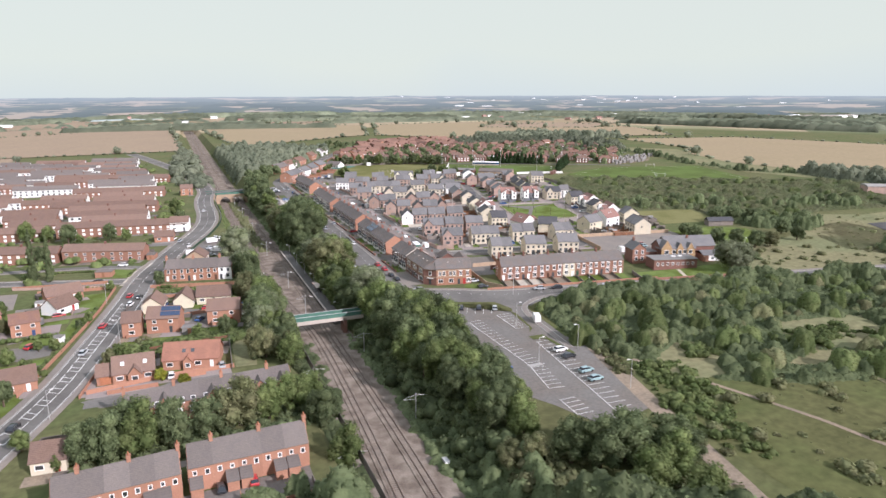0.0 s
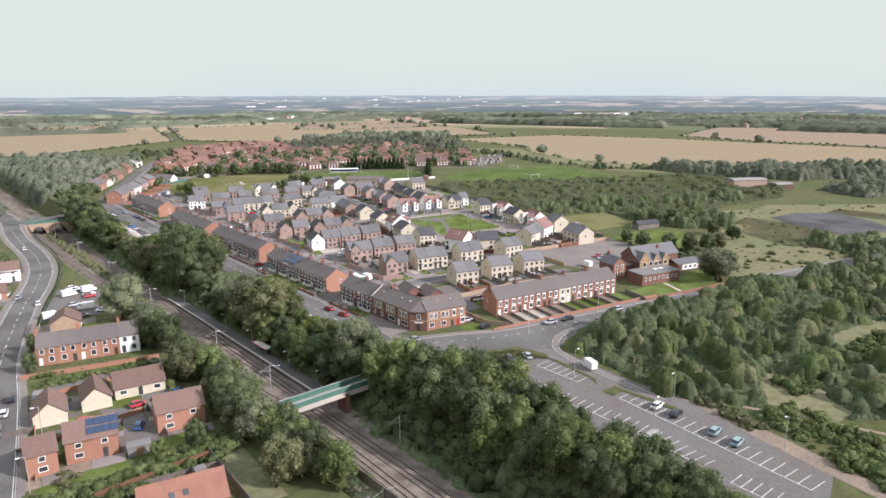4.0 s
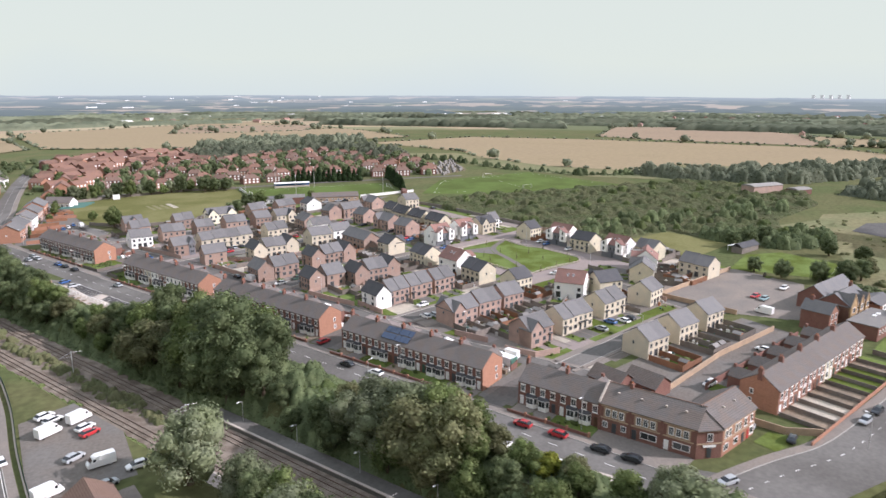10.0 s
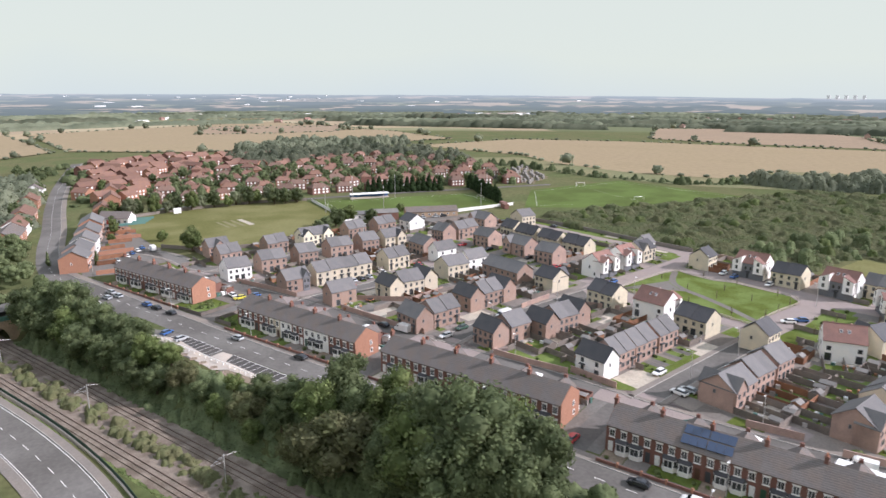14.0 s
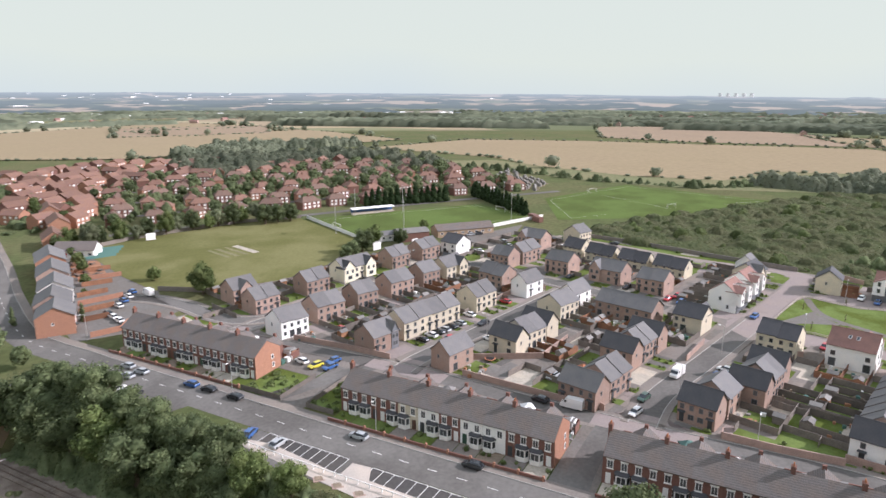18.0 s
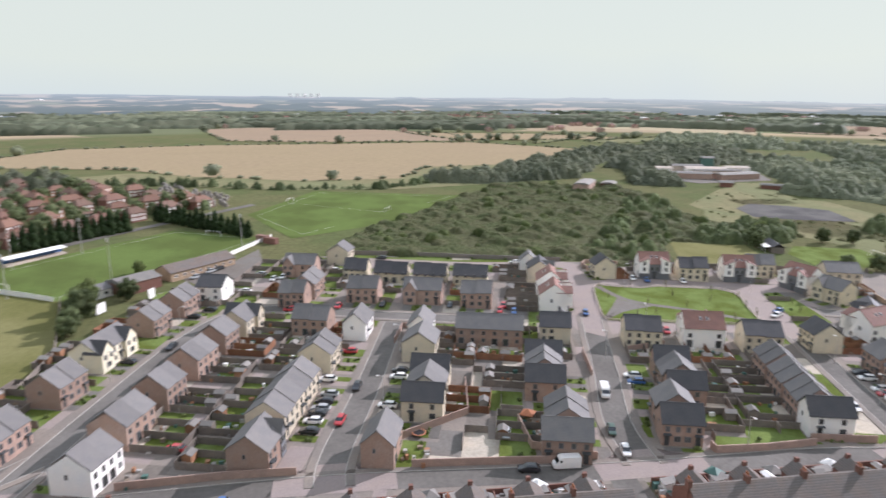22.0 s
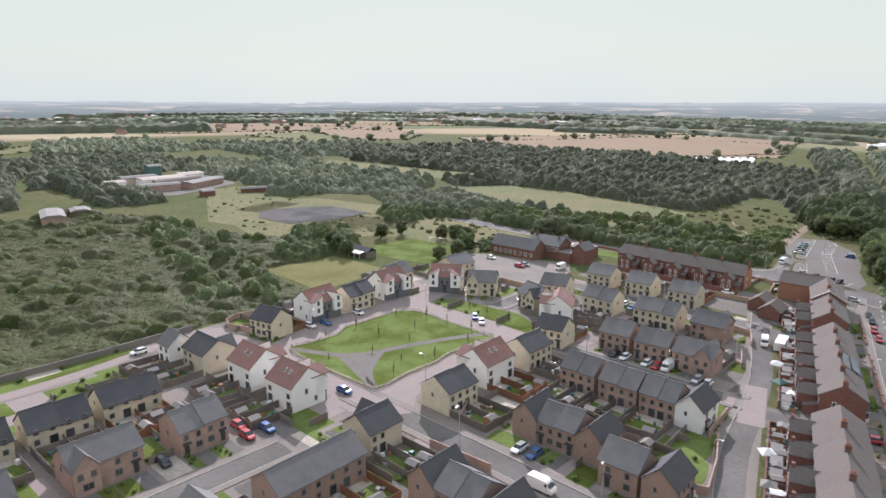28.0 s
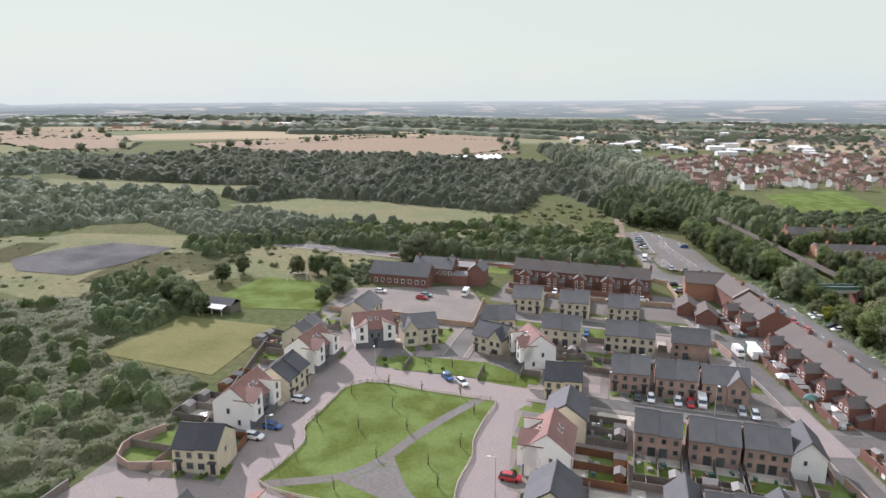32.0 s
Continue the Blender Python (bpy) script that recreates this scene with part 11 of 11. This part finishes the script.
for y in (222, 240, 264, 284, 303, 322):
    lamp(51.6, y, 5.0, rail_z(y) + 1.2, 180, "white platform lamp post", "platform lamps")
for y in (272, 291, 309):
    lamp(31.4, y, 5.0, rail_z(y) + 1.2, 0, "white platform lamp post", "platform lamps")
for x, y, a in ((100.5, 122, 180), (102.5, 148, 180), (87.5, 144, 0), (96, 172, 0), (-30.5, 165, 0), (-18.0, 211, 180), (-12, 232, 180), (-24.6, 256, 0), (84, 470, 180), (84, 430, 180), (84, 350, 180), (84, 300, 180), (84, 250, 180), (110, 200, 90), (140, 197, 90),
                (178, 352, 0), (221, 340, 180), (205, 302, 90), (130, 377, 90), (160, 371, 90), (140, 430, 90), (170, 424, 90), (160, 493, -90), (190, 484, -90), (128, 319, 90), (150, 313, 90), (139, 257, 90), (114, 360, 180), (114, 300, 180), (72, 300, 0), (72, 350, 0), (89, 530, 150)):
    lamp(x, y, 7.5, gz(x, y), a)
for x, y in ((50.8, 92), (50.8, 140), (50.8, 186), (41.8, 232), (41.8, 268), (41.8, 330), (41.8, 385), (41.8, 440), (41.8, 492), (29.8, 120), (31, 165)):
    s = cached("mast", lambda: Shape().tube((0, 0, -0.5), (0, 0, 7.2), 0.14, 0.11, 6).tube((0, 0, 6.9), (-3.2, 0, 6.2), 0.05, 0.04, 5).tube((0, 0, 5.6), (-3.2, 0, 6.1), 0.05, 0.04, 5).tube((0, 0, 6.9), (3.2, 0, 6.2), 0.05, 0.04, 5).mesh("mast", GALV))
    single("railway_mast", s, pose(x, y, rail_z(y), 0, 0, 4), "grey steel overhead line mast", "railway mast", "railway masts")
sh = single("platform_shelter", Shape().box(-0.06, 0.06, -4, 4, 0, 2.2).mesh("platform_shelter", CAR_GLASS), pose(51.9, 256, rail_z(256) + 1.2), "platform shelter with pale red-edged roof", "shelter")
part("roof", Shape().box(-1.9, 0.3, -4.3, 4.3, 2.3, 2.5).mesh("roof", CONCRETE), sh)
part("fascia", Shape().box(-1.98, -1.9, -4.3, 4.3, 2.2, 2.5).mesh("fascia", PAINTS["red"]), sh)
for yy in (-3.8, 0, 3.8):
    part("post", cached("spost", lambda: Shape().tube((-1.6, 0, 0), (-1.6, 0, 2.3), 0.06, 0.06, 6).mesh("post", GALV)), sh, pose(0, yy, 0))
cab = single("equipment_cabinet", Shape().box(-0.5, 0.5, -1, 1, 0, 1.6).mesh("equipment_cabinet", WHITE), pose(49.5, 118, rail_z(118)), "white trackside equipment cabinet", "cabinet")
part("lid", Shape().box(-0.56, 0.56, -1.06, 1.06, 1.6, 1.7).mesh("lid", GALV), cab)
fb = thing("footbridge", 0, 0, 0, 0, "green steel footbridge over the railway on stone piers", "bridge")
zb = 1.7
part("deck", Shape().box(33.5, 56.5, 206.8, 210.4, zb - 0.4, zb).mesh("deck", TARMAC), fb)
for y in (206.7, 210.3):
    part("beam", Shape().box(33.5, 56.5, y - 0.1, y + 0.15, zb - 1.1, zb + 0.15).mesh("beam", CONCRETE), fb)
    part("parapet", Shape().box(33.5, 56.5, y - 0.04, y + 0.1, zb + 0.15, zb + 1.5).mesh("parapet", GREEN_STEEL), fb)
    part("rail", Shape().box(33.5, 56.5, y - 0.08, y + 0.14, zb + 1.5, zb + 1.62).mesh("rail", GALV), fb)
for x in (33.0, 49.6):
    part("pier", Shape().box(x, x + 1.2, 206.6, 210.6, -5, zb - 0.4).mesh("pier", BRICK_RED), fb)
part("ramp", Shape().prism([(206.8, -1), (210.4, -1), (210.4, zb), (206.8, zb)], 56.5, 66).mesh("ramp", PAVING), fb)
part("ramp", Shape().prism([(206.8, -1), (210.4, -1), (210.4, zb), (206.8, zb)], 22, 33.4).mesh("ramp", PAVING), fb)
rb = thing("road_bridge", 0, 0, 0, 0, "stone arched road bridge with green parapet over the railway", "bridge")
for y, sg in ((509.6, -1), (522.0, 1)):
    s = Shape()
    n = 12
    for x0, x1 in ((33, 41), (43.5, 51.5)):
        ring = [(x0 + (x1 - x0) * i / n, -3.9 + 5.2 * math.sin(math.pi * i / n) ** 0.6) for i in range(n + 1)]
        for (xa, za), (xb, zb_) in zip(ring, ring[1:]):
            s.add([(xa, y, za), (xb, y, zb_), (xb, y, 2.8), (xa, y, 2.8), (xa, y + 0.5, za), (xb, y + 0.5, zb_), (xb, y + 0.5, 2.8), (xa, y + 0.5, 2.8)], [(0, 1, 2, 3), (7, 6, 5, 4), (0, 4, 5, 1), (3, 2, 6, 7)])
    for x0, x1 in ((28, 33), (41, 43.5), (51.5, 57)):
        s.box(x0, x1, y, y + 0.5, -5, 2.8)
    part("arch_wall", s.mesh("arch_wall", BRICK_BUFF), rb)
    part("parapet", Shape().box(24, 60, y + 0.1, y + 0.35, 2.8, 4.2).mesh("parapet", GREEN_STEEL), rb)
part("deck", Shape().box(28, 57, 510.1, 522.0, 1.9, 2.7).mesh("deck", TARMAC), rb)

# sports ground things
for x, y in ((284, 481), (282, 543), (245, 520), (320, 500), (262, 560), (225, 545)):
    single("floodlight", cached("flood", lambda: Shape().tube((0, 0, -0.5), (0, 0, 14), 0.16, 0.1, 6).box(-0.9, 0.9, -0.15, 0.15, 13.4, 14.6).mesh("floodlight", GALV)), pose(x, y, gz(x, y), 0, 0, 35), "tall grey floodlight mast by the pitch", "floodlight", "floodlights")


def goal(x, y, ang):
    single("goal", cached("goal", lambda: Shape().tube((-3.66, 0, 0), (-3.66, 0, 2.44), 0.08, 0.08, 5).tube((3.66, 0, 0), (3.66, 0, 2.44), 0.08, 0.08, 5).tube((-3.66, 0, 2.44), (3.66, 0, 2.44), 0.08, 0.08, 5).tube((-3.66, 0, 2.44), (-3.66, 1.6, 0), 0.05, 0.05, 4).tube((3.66, 0, 2.44), (3.66, 1.6, 0), 0.05, 0.05, 4).mesh("goal", UPVC)), pose(x, y, gz(x, y) + 0.1, 0, 0, ang), "white metal football goal", "goal", "goals")


goal(234, 551, 65)
goal(308, 497, -115)
goal(392, 470, 155)
goal(358, 416, -25)
goal(244, 220, 0)
for x, y, a, w in ((177, 612, -20, 4), (208, 511, 160, 4), (221, 500, 160, 3)):
    single("sight_screen", Shape().box(-w / 2, w / 2, -0.15, 0.15, 0.3, 3.4).mesh("sight_screen", WHITE), pose(x, y, gz(x, y), 0, 0, a), "white cricket sight screen", "sight screen")
st = single("dugout_stand", Shape().box(-12, 12, -1.5, 1.5, -0.5, 0.8).mesh("dugout_stand", CONCRETE), pose(274, 557, gz(274, 557), 0, 0, -33), "small white stand beside the football pitch", "stand")
part("roof", Shape().prism([(-1.9, 2.7), (1.9, 3.2), (1.9, 3.3), (-1.9, 2.8)], -12.3, 12.3).mesh("roof", WHITE), st)
part("back_wall", Shape().box(-12, 12, 1.4, 1.6, 0.8, 3.1).mesh("back_wall", PAINTS["blue"]), st)
for i in range(4):
    x, y = 147 + i * 3.4, 607 + i * 3.0
    single("pitch_cover", Shape().prism([(-1.2, 0), (1.2, 0), (0, 1.0)], -7, 7).mesh("pitch_cover", TEAL), pose(x, y, gz(x, y) + 0.1, 0, 0, -25), "long teal pitch cover on the cricket ground", "pitch cover", "pitch covers")
for x, y, m in ((292, 470, BRICK_RED), (297, 474, TILE_RED)):
    single("container", Shape().box(-3, 3, -1.25, 1.25, 0, 2.6).mesh("container", m), pose(x, y, gz(x, y), 0, 0, 55), "red steel storage container", "container", "containers")
c = single("covered_trailer", Shape().box(-4, 4, -1.3, 1.3, 0.3, 2.6).mesh("covered_trailer", WHITE), pose(103.4, 281.5, gz(103.4, 281.5), 0, 0, 82), "long white covered trailer with a green end", "trailer")
part("end_panel", Shape().box(-4.1, -3.9, -1.32, 1.32, 0.3, 2.65).mesh("end_panel", GREEN_STEEL), c)
part("end_panel", Shape().box(-3.9, -1.6, -1.34, -1.3, 0.3, 2.5).mesh("end_panel", GREEN_STEEL), c)
# parasols and gazebos in the rear yards
for x, y, m in ((104.3, 300, WHITE), (103.6, 312, TEAL), (105.2, 349, WHITE), (104.6, 361, FELT), (105.4, 372, TEAL), (105.6, 405, WHITE), (105.0, 424, FELT), (107.6, 486, WHITE), (130.5, 400, POTS), (160, 330, TEAL)):
    gz_ = single("gazebo", cached(("gaz", m.name), lambda: Shape().add([(-1.4, -1.4, 2.0), (1.4, -1.4, 2.0), (1.4, 1.4, 2.0), (-1.4, 1.4, 2.0), (0, 0, 2.9), (-1.4, -1.4, 1.8), (1.4, -1.4, 1.8), (1.4, 1.4, 1.8), (-1.4, 1.4, 1.8)], [(0, 1, 4), (1, 2, 4), (2, 3, 4), (3, 0, 4), (0, 5, 6, 1), (1, 6, 7, 2), (2, 7, 8, 3), (3, 8, 5, 0)]).mesh("gazebo", m)), pose(x, y, gz(x, y), 0, 0, (x * 37) % 90), "small square gazebo canopy in a back yard", "gazebo", "gazebos")
    for u in (-1.3, 1.3):
        for v in (-1.3, 1.3):
            part("leg", cached("gazl", lambda: Shape().tube((0, 0, -0.1), (0, 0, 1.9), 0.04, 0.04, 5).mesh("leg", GALV)), gz_, pose(u, v, 0))
# timber rail and planted squares of the small plaza
pr = thing("plaza_railing", 0, 0, 0, 0, "low white timber railing along the paved plaza", "railing")
line = [(67.0, 457), (68.3, 450), (67.9, 441), (67.7, 431), (67.6, 418), (67.2, 402)]
for (ax, ay), (bx, by) in zip(line, line[1:]):
    n = max(2, int(math.hypot(bx - ax, by - ay) / 2.2))
    for k in range(n):
        x, y = ax + (bx - ax) * k / n, ay + (by - ay) * k / n
        part("post", cached("plpost", lambda: Shape().box(-0.09, 0.09, -0.09, 0.09, -0.3, 1.0).mesh("post", UPVC)), pr, pose(x, y, gz(x, y)))
    part("rail", strip([(ax, ay), (bx, by)], 0.05, -0.05, 0.95, thick=0.18).mesh("rail", UPVC), pr)
for x, y in ((65.9, 430.7), (65.8, 426.4), (66.0, 435.2), (65.6, 421.5), (65.4, 416)):
    b = single("tree_pit", Shape().box(-0.75, 0.75, -0.75, 0.75, -0.3, 0.12).mesh("tree_pit", EARTH), pose(x, y, gz(x, y), 0, 0, 45), "square planted bed of dark earth in pale paving", "planting bed", "plaza beds")
    part("edging", Shape().box(-1.05, 1.05, -1.05, -0.76, -0.3, 0.1).box(-1.05, 1.05, 0.76, 1.05, -0.3, 0.1).box(-1.05, -0.76, -0.76, 0.76, -0.3, 0.1).box(0.76, 1.05, -0.76, 0.76, -0.3, 0.1).mesh("edging", BRICK_PINK), b, label="pink brick edging")
# walls and fences of the yards behind the northern houses
for pts, m in (([(106, 559.2), (119, 554.3)], BRICK), ([(101.5, 552.2), (111.3, 548.4)], FENCE), ([(90.5, 530.8), (98.1, 527.6), (103, 531)], BRICK), ([(111, 567), (120, 563.5)], FENCE), ([(119.3, 576.7), (128, 572)], FENCE), ([(123, 584.2), (134.9, 576.1)], BRICK), ([(128, 594), (139, 588)], FENCE), ([(97.5, 544), (104, 541)], FENCE)):
    solid("garden_wall" if m is BRICK else "fence", wall_run(pts, 1.7, 0.2, m), m, "brick yard wall behind northern houses" if m is BRICK else "stained timber fence behind northern houses", "wall" if m is BRICK else "fence", "northern yards")
# low white railing round the green
gl = smooth(GREEN + [GREEN[0]], 3)
rl = thing("railing", 0, 0, 0, 0, "low pale timber rail round the green", "railing")
for dz in (0.35, 0.7):
    part("rail", strip(gl, 0.05, -0.05, dz + 0.12, thick=0.12).mesh("rail", CONCRETE), rl)
pm = Shape().box(-0.07, 0.07, -0.07, 0.07, -0.2, 0.95).mesh("post", CONCRETE)
for (ax, ay) in gl[::1]:
    part("post", pm, rl, pose(ax, ay, gz(ax, ay)))
# toys and paddling things in a back garden
tx, ty = 127.5, 423.5
tr = single("trampoline", Shape().tube((0, 0, 0.7), (0, 0, 0.78), 1.2, 1.2, 16).mesh("trampoline", PAINTS["black"]), pose(tx, ty, gz(tx, ty)), "round black trampoline with orange pads", "trampoline")
s = Shape()
for i in range(16):
    a, b = 6.283 * i / 16, 6.283 * (i + 1) / 16
    s.add([(1.2 * math.cos(a), 1.2 * math.sin(a), 0.8), (1.5 * math.cos(a), 1.5 * math.sin(a), 0.74), (1.5 * math.cos(b), 1.5 * math.sin(b), 0.74), (1.2 * math.cos(b), 1.2 * math.sin(b), 0.8)], [(0, 1, 2, 3)])
part("pad", s.mesh("pad", POTS), tr)
